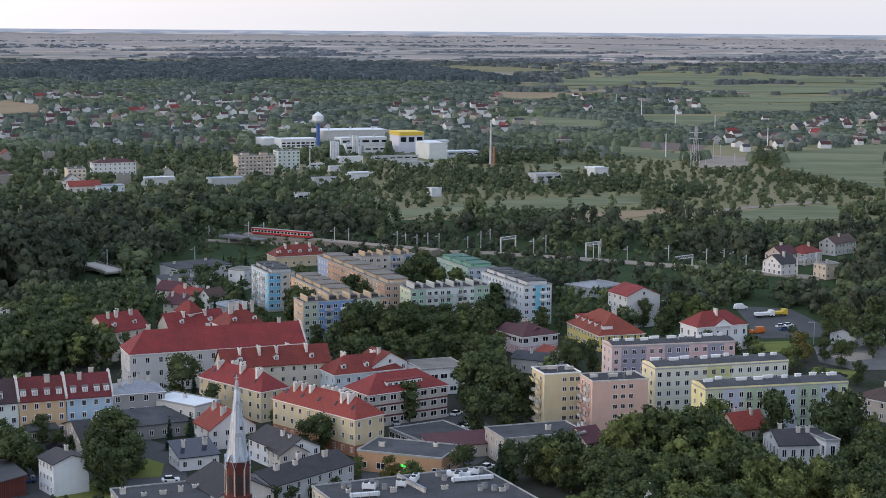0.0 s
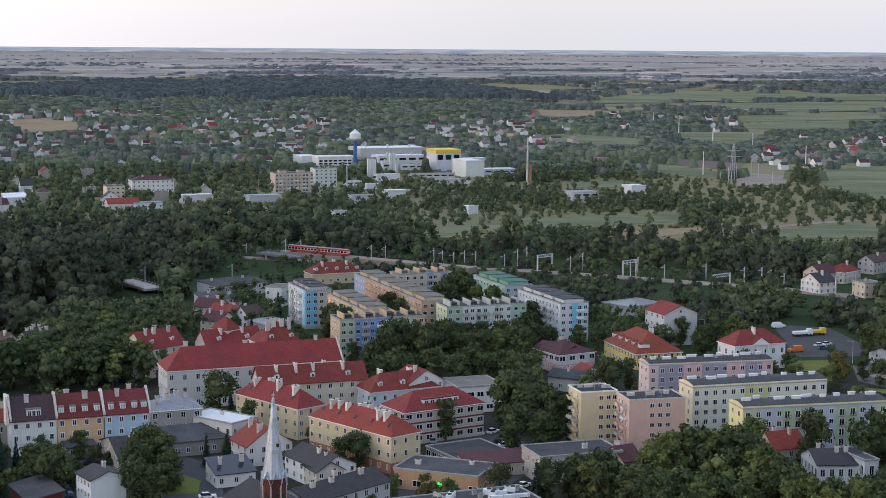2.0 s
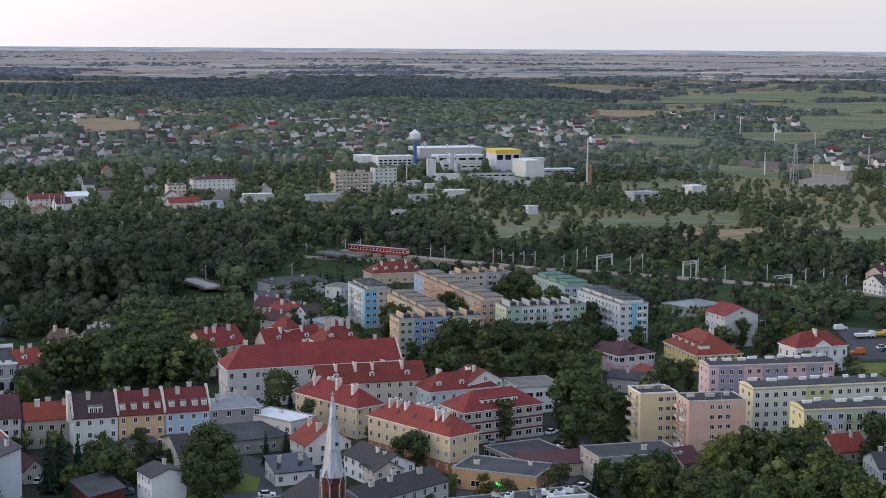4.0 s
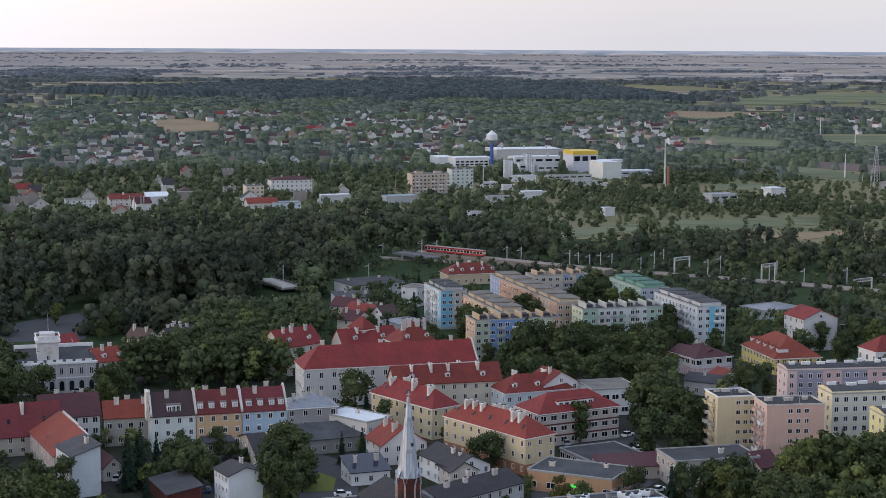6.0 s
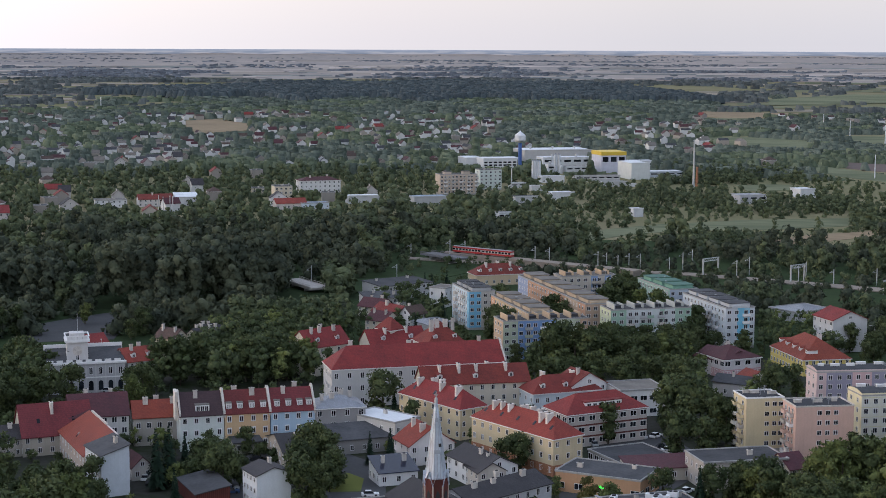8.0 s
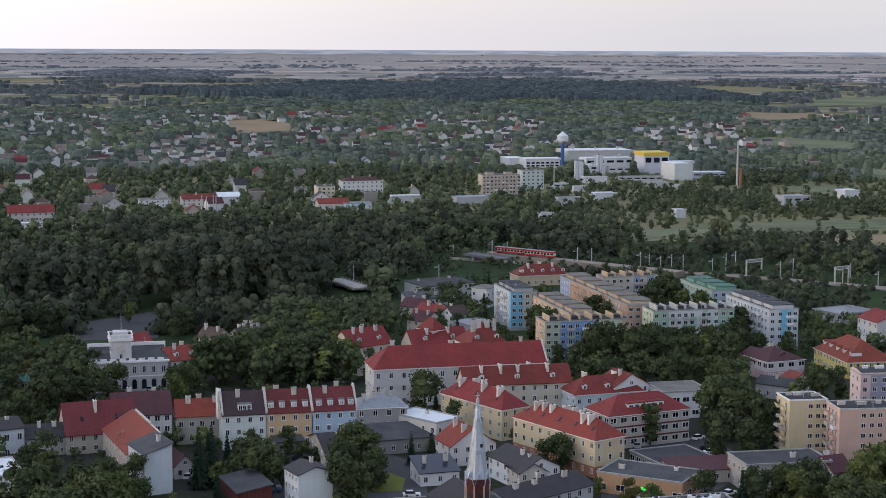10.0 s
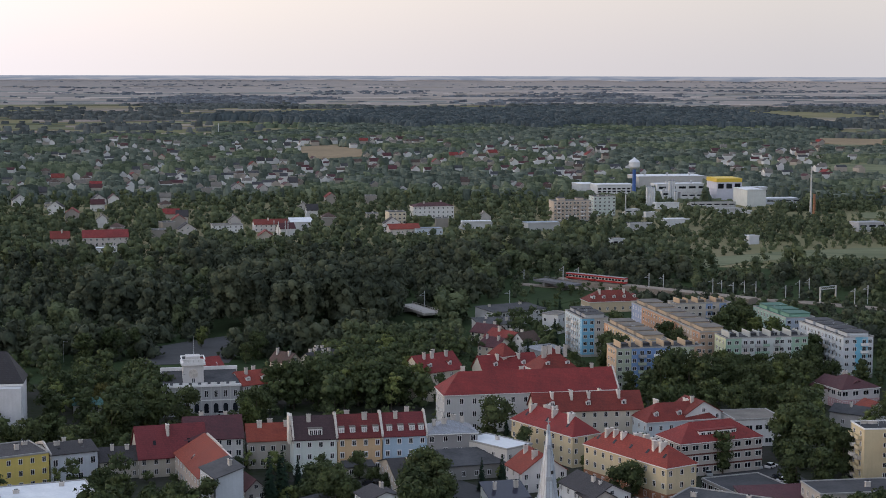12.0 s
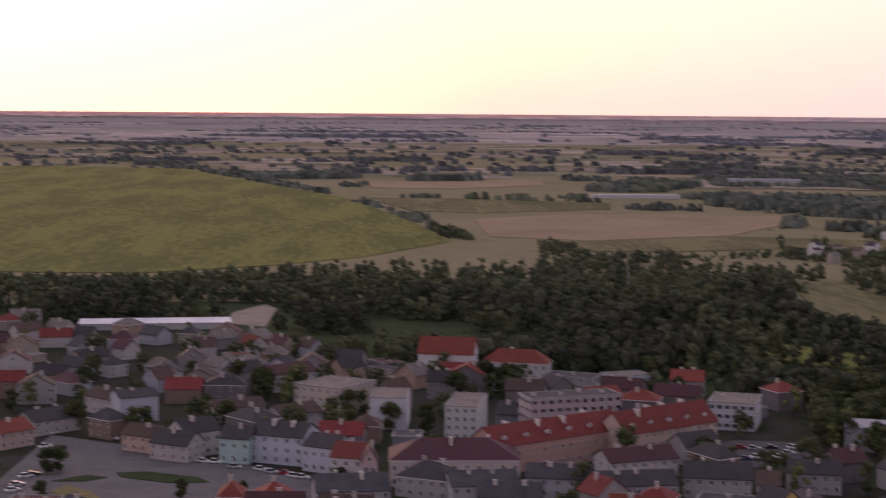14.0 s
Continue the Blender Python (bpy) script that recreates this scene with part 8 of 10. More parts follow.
o = [(236.4, 2595.9), (386.4, 2651.3), (485.2, 2716.0), (452.7, 2532.5), (273.0, 2421.4), (223.7, 2410.3)]
sheet("meadow", o, PASTURE, "green strip beyond the copse", "meadow", 0.356)
CLEAR.append(o)
o = [(-66.8, 1627.1), (-0.8, 1614.7), (68.8, 1588.0), (67.2, 1550.9), (-0.7, 1568.8), (-59.8, 1589.0)]
sheet("meadow", o, PASTURE, "thin green strip beside the works", "meadow", 0.368)
CLEAR.append(o)
o = [(-9.3, 1333.1), (22.4, 1348.9), (44.7, 1336.0), (34.8, 1297.9), (-0.3, 1282.6)]
sheet("meadow", o, PASTURE, "rough open ground beside the works", "meadow", 0.380)
CLEAR.append(o)
o = [(120.2, 1352.9), (146.5, 1450.1), (177.0, 1430.4), (162.2, 1337.8), (124.1, 1321.6)]
sheet("substation_yard", o, GRAVEL, "gravel yard of a small substation", "yard", 0.47)
CLEAR.append(o)
o = [(-778.8, 2218.1), (-748.5, 2292.1), (-666.3, 2179.7), (-610.5, 2019.6), (-658.9, 1933.2)]
sheet("stubble", o, STUBBLE, "tan stubble clearing among trees", "field", 0.338)
CLEAR.append(o)
o = [(-195.9, 736.8), (-174.6, 768.3), (-137.1, 833.8), (-127.4, 809.4), (-162.9, 716.7)]
sheet("meadow", o, GRASS, "rough grass by the bridge", "meadow", 0.244)
CLEAR.append(o)
o = [(-539.8, 776.8), (-519.5, 818.8), (-503.1, 881.2), (-455.7, 809.0), (-456.3, 756.5), (-505.9, 727.8)]
sheet("meadow", o, OLIVE, "green river meadow", "meadow", 0.25)
CLEAR.append(o)
o = [(-792.4, 526.3), (-780.6, 628.2), (-774.5, 743.2), (-685.4, 764.0), (-579.2, 778.9), (-508.4, 895.0), (-474.6, 835.9), (-551.5, 716.2), (-569.6, 618.0), (-647.7, 638.7), (-743.1, 558.5)]
sheet("meadow", o, OLIVE, "long green river meadow", "meadow", 0.276)
CLEAR.append(o)
o = [(-1115.7, 658.9), (-1160.2, 815.3), (-1052.4, 1009.9), (-944.0, 937.0), (-960.6, 799.8)]
sheet("ploughed_field", o, PLOUGHED, "brown ploughed field", "field", 0.302)
CLEAR.append(o)
o = [(-1110.3, 325.1), (-1161.7, 496.0), (-1067.8, 588.8), (-945.9, 634.7), (-861.8, 578.6), (-854.4, 471.7), (-932.2, 398.3)]
sheet("meadow", o, OLIVE, "green meadow by the river woods", "meadow", 0.308)
CLEAR.append(o)
o = [(-911.8, 263.6), (-918.1, 320.5), (-853.0, 364.6), (-786.0, 336.1), (-824.7, 287.9)]
sheet("meadow", o, OLIVE, "small meadow among trees", "meadow", 0.304)
CLEAR.append(o)
o = [(-1113.7, -301.0), (-2984.6, -803.2), (-2929.5, -488.0), (-2856.4, -304.5), (-2348.5, -140.2), (-2040.6, -32.5), (-1641.0, 40.6), (-1370.0, 71.3), (-1223.9, -2.8), (-1156.9, -65.2), (-1103.6, -147.6), (-1108.1, -240.7)]
sheet("great_meadow", o, MEADOW, "wide open green meadow at sunset", "meadow", 0.500)
CLEAR.append(o)
o = [(-1637.3, 106.2), (-1721.2, 206.7), (-1702.4, 436.0), (-1602.3, 416.1), (-1442.7, 317.5), (-1381.6, 189.9), (-1419.0, 106.7)]
sheet("stubble", o, STUBBLE, "tan stubble field beyond the woods", "field", 0.512)
CLEAR.append(o)
o = [(-2434.0, -5.9), (-2472.0, 153.0), (-2563.3, 272.1), (-2344.5, 249.0), (-2234.9, 115.7), (-2253.6, 9.8)]
sheet("stubble", o, STUBBLE, "pale dry field strip", "field", 0.524)
CLEAR.append(o)
o = [(-2018.3, -4.9), (-2004.2, 103.8), (-1927.3, 284.1), (-1810.3, 266.9), (-1732.7, 119.4), (-1764.4, 49.6)]
sheet("meadow", o, OLIVE, "olive field strip beyond the hedge", "meadow", 0.536)
CLEAR.append(o)
o = [(-1368.9, 164.7), (-1430.3, 319.7), (-1409.9, 398.3), (-1377.2, 451.5), (-1315.7, 431.5), (-1311.6, 338.8), (-1276.8, 241.6), (-1278.9, 175.9)]
sheet("meadow", o, OLIVE, "green field strip beyond the woods", "meadow", 0.548)
CLEAR.append(o)
o = [(-1058.9, 270.4), (-1059.9, 307.6), (-937.7, 308.6), (-839.8, 276.7), (-880.5, 246.9)]
sheet("meadow", o, OLIVE, "green glade among the river woods", "meadow", 0.560)
CLEAR.append(o)
o = [(-2609.5, 924.3), (-2744.8, 1531.4), (-2071.4, 1257.9), (-2004.0, 948.0), (-2144.5, 759.6)]
sheet("stubble", o, STUBBLE, "broad tan field beyond the village", "field", 0.596)
CLEAR.append(o)
o = [(-1141.1, 516.9), (-1144.5, 701.5), (-1069.9, 831.4), (-998.1, 775.9), (-1025.4, 638.2)]
sheet("ploughed_field", o, PLOUGHED, "narrow brown field before the village", "field", 0.608)
CLEAR.append(o)
o = [(-785.5, 165.8), (-774.5, 201.3), (-722.5, 238.6), (-682.4, 225.5), (-722.2, 185.4)]
sheet("meadow", o, MEADOW, "lawn behind the market", "meadow", 0.572)
CLEAR.append(o)
o = [(-846.2, -70.6), (-892.3, -70.9), (-930.7, -55.6), (-910.1, -48.3), (-835.7, -50.0)]
sheet("bare_ground", o, GRAVEL, "trodden bare ground beside a hall", "ground", 0.584)
CLEAR.append(o)
o = [(-174.6, 847.2), (-101.6, 827.2), (-27.4, 817.0), (27.6, 797.3), (89.5, 772.6), (125.0, 752.1), (123.1, 740.2), (88.1, 760.0), (27.2, 785.8), (-27.0, 806.8), (-100.6, 818.8), (-172.8, 838.4)]
sheet("railway_track", o, GRAVEL, "gravel bed of the railway line", "railway", 0.416)
CLEAR.append(o)
# ---- single trees near the town ----
for i, (tx, ty, th, tk) in enumerate([
    (-570.7, -98.9, 10, "maple"), (-501.6, -95.9, 8, "lime"), (-505.8, -92.9, 8, "maple"), (-462.5, -89.9, 7, "lime"),
    (-469.2, -52.0, 6, "lime"), (-470.4, -34.6, 5, "lime"), (-541.7, -62.7, 9, "maple"), (-649.7, -49.6, 12, "lime"),
    (-632.9, -39.3, 12, "maple"), (-634.9, -26.3, 11, "lime"), (-595.1, -56.6, 8, "lime"), (-581.4, -48.2, 8, "maple"),
    (-593.6, -6.0, 10, "lime"), (-570.7, 8.5, 10, "maple"), (-561.0, 21.2, 11, "lime"), (-494.2, -0.9, 5, "shrub"),
    (-491.1, -7.9, 5, "shrub"), (-513.0, 106.7, 9, "maple")]):
    plant(tk, tx, ty, th, i * 67)
for i, (tx, ty, th, tk) in enumerate([
    (-535.9, 157.0, 12, "maple"), (-526.2, 165.5, 11, "lime"), (-496.0, 138.3, 8, "lime"), (-564.9, 66.5, 7, "lime"),
    (-599.3, 58.4, 9, "spruce"), (-628.4, 34.9, 11, "maple"), (-644.2, 46.5, 13, "lime"), (-641.9, 55.8, 12, "maple"),
    (-610.1, 186.7, 12, "lime"), (-613.3, 174.7, 11, "maple"), (-629.9, 120.2, 9, "lime"), (-669.4, 90.5, 9, "lime"),
    (-675.5, 117.0, 10, "maple"), (-595.0, -79.9, 8, "lime"), (-612.5, -92.5, 7, "maple"), (-606.8, -128.4, 8, "lime"),
    (-653.4, -109.6, 9, "maple"), (-674.4, -70.0, 8, "lime")]):
    plant(tk, tx, ty, th, i * 67)
for i, (tx, ty, th, tk) in enumerate([
    (16.9, 402.9, 13, "ash"), (22.1, 411.2, 14, "ash"), (28.3, 420.4, 16, "poplar"), (32.9, 414.5, 16, "ash"),
    (37.6, 420.0, 16, "ash"), (41.7, 413.3, 15, "maple"), (44.3, 397.7, 15, "ash"), (48.8, 396.4, 15, "ash"),
    (51.9, 391.1, 14, "ash"), (44.6, 382.5, 14, "poplar"), (48.3, 377.3, 13, "ash"), (54.3, 376.5, 12, "ash"),
    (59.9, 380.0, 12, "maple"), (66.8, 392.4, 11, "ash"), (68.2, 375.8, 12, "ash"), (79.4, 406.8, 12, "ash"),
    (79.5, 426.7, 13, "poplar"), (86.1, 419.3, 13, "ash"), (76.0, 381.4, 12, "ash"), (19.3, 378.8, 13, "maple")]):
    plant(tk, tx, ty, th, i * 67)
for i, (tx, ty, th, tk) in enumerate([
    (14.0, 376.9, 12, "lime"), (25.5, 384.5, 13, "lime"), (32.4, 379.9, 13, "maple"), (37.8, 375.4, 13, "lime"),
    (63.7, 453.3, 13, "lime"), (49.1, 457.6, 10, "ash"), (75.6, 456.6, 11, "maple"), (77.2, 438.9, 12, "lime"),
    (31.8, 474.1, 8, "spruce"), (35.9, 468.4, 7, "spruce")]):
    plant(tk, tx, ty, th, i * 67)
for i, (tx, ty, th, tk) in enumerate([
    (-15.8, 480.6, 16, "maple"), (-20.9, 476.6, 15, "lime"), (-11.4, 471.0, 15, "maple"), (-6.9, 466.6, 14, "lime"),
    (-4.0, 465.2, 13, "lime"), (-16.1, 447.8, 13, "maple"), (-9.1, 445.7, 12, "lime"), (-36.4, 459.0, 12, "lime"),
    (-29.8, 467.9, 6, "autumn"), (-57.4, 424.8, 10, "maple"), (-61.0, 423.4, 9, "lime"), (-36.1, 394.6, 7, "autumn"),
    (-30.5, 390.8, 7, "willow"), (-18.6, 404.5, 8, "maple"), (-1.5, 404.1, 10, "lime"), (6.6, 407.9, 11, "maple"),
    (1.7, 397.7, 10, "lime"), (12.0, 397.0, 10, "maple"), (7.8, 394.0, 10, "lime")]):
    plant(tk, tx, ty, th, i * 67)
for i, (tx, ty, th, tk) in enumerate([
    (-105.7, 479.6, 14, "maple"), (-92.2, 459.5, 10, "lime"), (-71.9, 445.6, 7, "ash"), (-66.1, 504.7, 9, "lime"),
    (-123.6, 459.2, 8, "lime"), (-59.3, 379.1, 7, "lime"), (-49.5, 385.9, 5, "shrub"), (-96.8, 423.3, 9, "spruce"),
    (-91.5, 424.2, 10, "spruce"), (-109.9, 413.4, 13, "maple"), (-109.5, 398.1, 12, "lime"), (-104.9, 409.2, 12, "lime"),
    (-103.9, 381.6, 12, "maple"), (-100.3, 381.6, 11, "lime"), (-100.3, 398.0, 10, "maple"), (-126.7, 389.6, 12, "maple"),
    (-124.3, 396.0, 8, "lime"), (-132.6, 399.8, 11, "lime"), (-131.9, 427.2, 8, "lime"), (-98.9, 461.6, 8, "shrub")]):
    plant(tk, tx, ty, th, i * 67)
for i, (tx, ty, th, tk) in enumerate([
    (-127.1, 423.7, 5, "shrub"), (-121.0, 418.2, 5, "shrub")]):
    plant(tk, tx, ty, th, i * 67)
for i, (tx, ty, th, tk) in enumerate([
    (-57.3, 571.1, 14, "poplar"), (-61.3, 562.6, 14, "lime"), (-66.3, 558.6, 13, "poplar"), (-45.6, 572.3, 14, "maple"),
    (-39.4, 561.4, 13, "lime"), (-32.1, 561.1, 14, "lime"), (-26.4, 571.8, 13, "ash"), (-20.9, 571.4, 14, "maple"),
    (-47.3, 536.1, 12, "lime"), (-38.3, 527.1, 12, "maple"), (-28.4, 530.1, 12, "lime"), (-18.7, 524.0, 13, "maple"),
    (-63.0, 527.7, 11, "lime"), (-54.8, 528.5, 11, "maple"), (-69.7, 537.1, 9, "lime"), (-14.5, 555.0, 9, "ash"),
    (-51.3, 560.1, 13, "lime"), (-34.6, 540.5, 12, "maple"), (-23.2, 536.6, 12, "lime")]):
    plant(tk, tx, ty, th, i * 67)
for i, (tx, ty, th, tk) in enumerate([
    (-18.5, 656.8, 13, "lime"), (-14.5, 630.1, 10, "lime"), (-57.7, 707.8, 14, "maple"), (-50.5, 715.9, 14, "lime"),
    (-39.6, 689.3, 12, "willow"), (-33.0, 677.3, 11, "lime"), (-76.0, 675.7, 10, "lime"), (-68.5, 670.5, 9, "maple"),
    (-102.9, 600.0, 8, "lime"), (-128.2, 610.5, 9, "lime"), (-128.9, 608.5, 8, "spruce")]):
    plant(tk, tx, ty, th, i * 67)
for i, (tx, ty, th, tk) in enumerate([
    (11.5, 524.4, 12, "maple"), (17.1, 531.9, 11, "lime"), (8.0, 525.5, 10, "maple"), (45.5, 598.8, 11, "maple"),
    (41.9, 589.4, 9, "lime"), (57.5, 615.6, 12, "willow"), (62.0, 612.4, 10, "maple"), (87.6, 556.1, 10, "autumn"),
    (83.3, 545.8, 8, "ash"), (79.4, 537.7, 8, "willow"), (104.1, 599.8, 13, "lime"), (108.5, 590.7, 13, "maple"),
    (115.0, 583.0, 12, "maple"), (122.7, 611.0, 14, "lime"), (38.4, 616.8, 11, "lime"), (26.0, 619.2, 7, "spruce"),
    (51.1, 619.5, 13, "maple"), (73.4, 577.3, 6, "shrub"), (-46.7, 530.0, 7, "shrub"), (99.9, 521.4, 8, "lime")]):
    plant(tk, tx, ty, th, i * 67)
for i, (tx, ty, th, tk) in enumerate([
    (33.2, 596.2, 8, "lime"), (0.7, 605.3, 9, "lime")]):
    plant(tk, tx, ty, th, i * 67)
for i, (tx, ty, th, tk) in enumerate([
    (-45.3, 595.3, 11, "lime"), (-39.6, 592.2, 11, "maple"), (-33.8, 590.8, 12, "lime"), (-27.7, 599.6, 11, "maple"),
    (-21.9, 598.2, 12, "lime"), (-53.0, 582.7, 12, "maple"), (-15.8, 601.6, 10, "lime"), (-10.6, 600.4, 9, "maple"),
    (-77.5, 566.6, 8, "lime"), (-69.6, 566.5, 9, "maple"), (-62.1, 569.5, 9, "lime"), (-55.7, 569.2, 10, "maple"),
    (-81.6, 637.4, 8, "lime"), (-75.5, 660.7, 9, "maple"), (-69.7, 682.9, 8, "lime"), (-55.8, 632.4, 10, "maple"),
    (-100.0, 664.2, 8, "lime"), (-98.9, 638.7, 7, "lime"), (65.0, 554.8, 7, "lime"), (70.1, 550.4, 6, "maple")]):
    plant(tk, tx, ty, th, i * 67)
for i, (tx, ty, th, tk) in enumerate([
    (95.6, 558.9, 8, "lime"), (99.7, 550.3, 9, "maple"), (57.1, 570.7, 8, "lime")]):
    plant(tk, tx, ty, th, i * 67)
for i, (tx, ty, th, tk) in enumerate([
    (-138.0, 405.7, 9, "maple"), (-144.4, 412.0, 9, "spruce"), (-151.3, 416.5, 8, "spruce"), (-136.0, 380.2, 8, "spruce"),
    (-132.7, 406.0, 8, "lime"), (-162.3, 374.7, 10, "maple"), (-155.6, 376.5, 11, "lime"), (-165.4, 364.4, 10, "maple"),
    (-179.7, 379.3, 10, "lime"), (-188.9, 387.2, 9, "maple"), (-192.9, 384.1, 8, "shrub"), (-163.1, 415.8, 7, "lime"),
    (-153.2, 356.2, 9, "maple"), (-166.9, 358.1, 9, "lime"), (-148.7, 362.4, 9, "maple")]):
    plant(tk, tx, ty, th, i * 67)
for i, (tx, ty, th, tk) in enumerate([
    (-231.9, 506.5, 15, "maple"), (-226.0, 482.1, 14, "lime"), (-219.8, 494.9, 13, "maple"), (-218.1, 511.3, 8, "lime"),
    (-188.7, 507.2, 9, "maple"), (-182.1, 513.2, 16, "lime"), (-178.3, 525.2, 15, "maple"), (-169.0, 522.0, 14, "lime"),
    (-187.5, 512.1, 14, "lime"), (-161.4, 521.7, 15, "maple"), (-154.4, 525.6, 14, "lime"), (-148.6, 538.2, 15, "ash"),
    (-142.5, 531.8, 14, "ash"), (-149.0, 527.0, 13, "maple"), (-165.2, 521.0, 10, "lime"), (-171.1, 509.5, 9, "maple"),
    (-218.7, 447.5, 10, "lime"), (-233.3, 466.0, 6, "lime"), (-213.9, 448.7, 10, "maple"), (-239.6, 492.7, 9, "autumn")]):
    plant(tk, tx, ty, th, i * 67)
for i, (tx, ty, th, tk) in enumerate([
    (-252.5, 488.9, 13, "maple"), (-240.7, 477.1, 4, "lime"), (-244.9, 466.6, 12, "lime"), (-240.9, 613.3, 9, "maple"),
    (-256.6, 616.8, 9, "ash"), (-226.5, 587.9, 8, "lime"), (-225.1, 597.6, 11, "maple"), (-277.5, 579.1, 13, "maple"),
    (-281.8, 564.3, 13, "lime"), (-271.8, 586.8, 12, "lime"), (-232.9, 502.1, 13, "maple"), (-224.9, 499.8, 13, "lime"),
    (-220.1, 502.2, 12, "maple"), (-214.0, 503.0, 9, "lime"), (-188.8, 490.4, 10, "maple"), (-183.3, 489.8, 10, "lime"),
    (-241.5, 499.0, 12, "lime")]):
    plant(tk, tx, ty, th, i * 67)
for i, (tx, ty, th, tk) in enumerate([
    (-265.1, 451.9, 13, "lime"), (-260.7, 435.8, 10, "maple"), (-232.5, 428.2, 11, "maple"), (-230.1, 437.8, 11, "lime"),
    (-239.0, 426.4, 10, "lime"), (-248.9, 489.8, 8, "lime"), (-246.9, 507.0, 9, "autumn"), (-184.4, 371.5, 9, "maple"),
    (-183.3, 382.3, 8, "lime"), (-262.6, 409.2, 10, "lime"), (-275.2, 399.7, 11, "maple"), (-265.9, 399.9, 10, "lime"),
    (-258.9, 415.3, 9, "lime"), (-247.9, 435.6, 11, "lime")]):
    plant(tk, tx, ty, th, i * 67)
# trees that stand before the blocks, the villa and the town hall
for i, (tx, ty, th, tk) in enumerate([
    (18.7, 397.6, 16.6, "ash"), (24.5, 404.3, 17.6, "ash"), (29.6, 408.9, 17.5, "lime"), (34.7, 410.5, 16.9, "ash"),
    (39.1, 406.1, 17.6, "maple"), (44.5, 429.7, 16.0, "ash"), (44.5, 397.5, 16.3, "ash"), (47.9, 391.1, 15.1, "lime"),
    (51.1, 384.6, 14.1, "maple"), (54.7, 380.1, 13.9, "ash"), (58.6, 378.5, 13.5, "lime"), (63.5, 378.7, 13.8, "ash"),
    (67.9, 380.0, 12.8, "maple"), (73.8, 393.1, 12.5, "lime"), (78.0, 394.4, 13.6, "maple"), (82.0, 401.7, 14.7, "lime"),
    (79.3, 434.8, 17.1, "maple"), (74.5, 423.5, 15.1, "lime"), (60.8, 429.7, 17.8, "lime"), (-9.3, 394.9, 10.8, "spruce")]):
    plant(tk, tx, ty, th, i * 53)
for i, (tx, ty, th, tk) in enumerate([
    (-6.2, 398.0, 10.8, "maple"), (1.2, 400.0, 11.8, "lime"), (4.8, 396.0, 12.2, "ash"), (8.0, 391.9, 12.6, "lime"),
    (14.3, 385.7, 13.0, "maple"), (-65.4, 556.2, 15.2, "lime"), (-61.0, 559.7, 17.3, "maple"), (-56.1, 557.2, 18.5, "poplar"),
    (-50.8, 553.7, 15.2, "lime"), (-46.7, 586.1, 14.1, "ash"), (-42.4, 583.5, 11.0, "maple"), (-37.9, 576.8, 10.6, "lime"),
    (-30.4, 584.2, 10.7, "spruce"), (-21.2, 579.6, 10.0, "lime"), (-26.9, 574.4, 9.4, "maple"), (-17.0, 625.8, 14.2, "lime"),
    (-18.7, 614.7, 12.0, "maple"), (-72.4, 633.9, 15.5, "lime"), (-65.3, 628.6, 14.2, "maple"), (-51.8, 688.1, 15.1, "maple")]):
    plant(tk, tx, ty, th, i * 53)
for i, (tx, ty, th, tk) in enumerate([
    (-46.3, 683.4, 14.6, "lime"), (-38.7, 653.9, 16.2, "ash"), (-32.8, 649.2, 15.6, "willow"), (-53.6, 657.8, 15.8, "lime"),
    (-91.8, 609.1, 14.6, "lime"), (-86.2, 599.8, 14.9, "maple"), (-96.6, 551.6, 13.1, "lime"), (-93.4, 567.4, 10.4, "maple"),
    (-94.9, 653.1, 15.8, "lime"), (0.7, 590.0, 9.6, "lime"), (-164.1, 333.8, 18.5, "maple"), (-149.3, 323.2, 18.5, "ash"),
    (-147.4, 330.6, 18.5, "lime"), (-144.6, 334.0, 18.5, "ash"), (-151.8, 317.6, 18.5, "lime"),
    (-162.7, 358.8, 12.5, "lime"), (-143.6, 388.3, 15.5, "spruce"), (-141.6, 392.2, 15.3, "spruce"), ]):
    plant(tk, tx, ty, th, i * 53)
for i, (tx, ty, th, tk) in enumerate([
    (-201.7, 472.8, 13.6, "lime"), (-212.0, 452.8, 15.9, "maple"),
    (-209.6, 462.7, 15.1, "lime"), (-204.1, 461.9, 13.8, "maple"), (-184.0, 477.8, 10.8, "ash"), (-183.9, 486.4, 12.2, "lime"),
    (-212.1, 441.7, 14.6, "lime"), (-213.8, 420.6, 11.5, "maple"), (-210.3, 427.0, 14.1, "lime"),
    ]):
    plant(tk, tx, ty, th, i * 53)
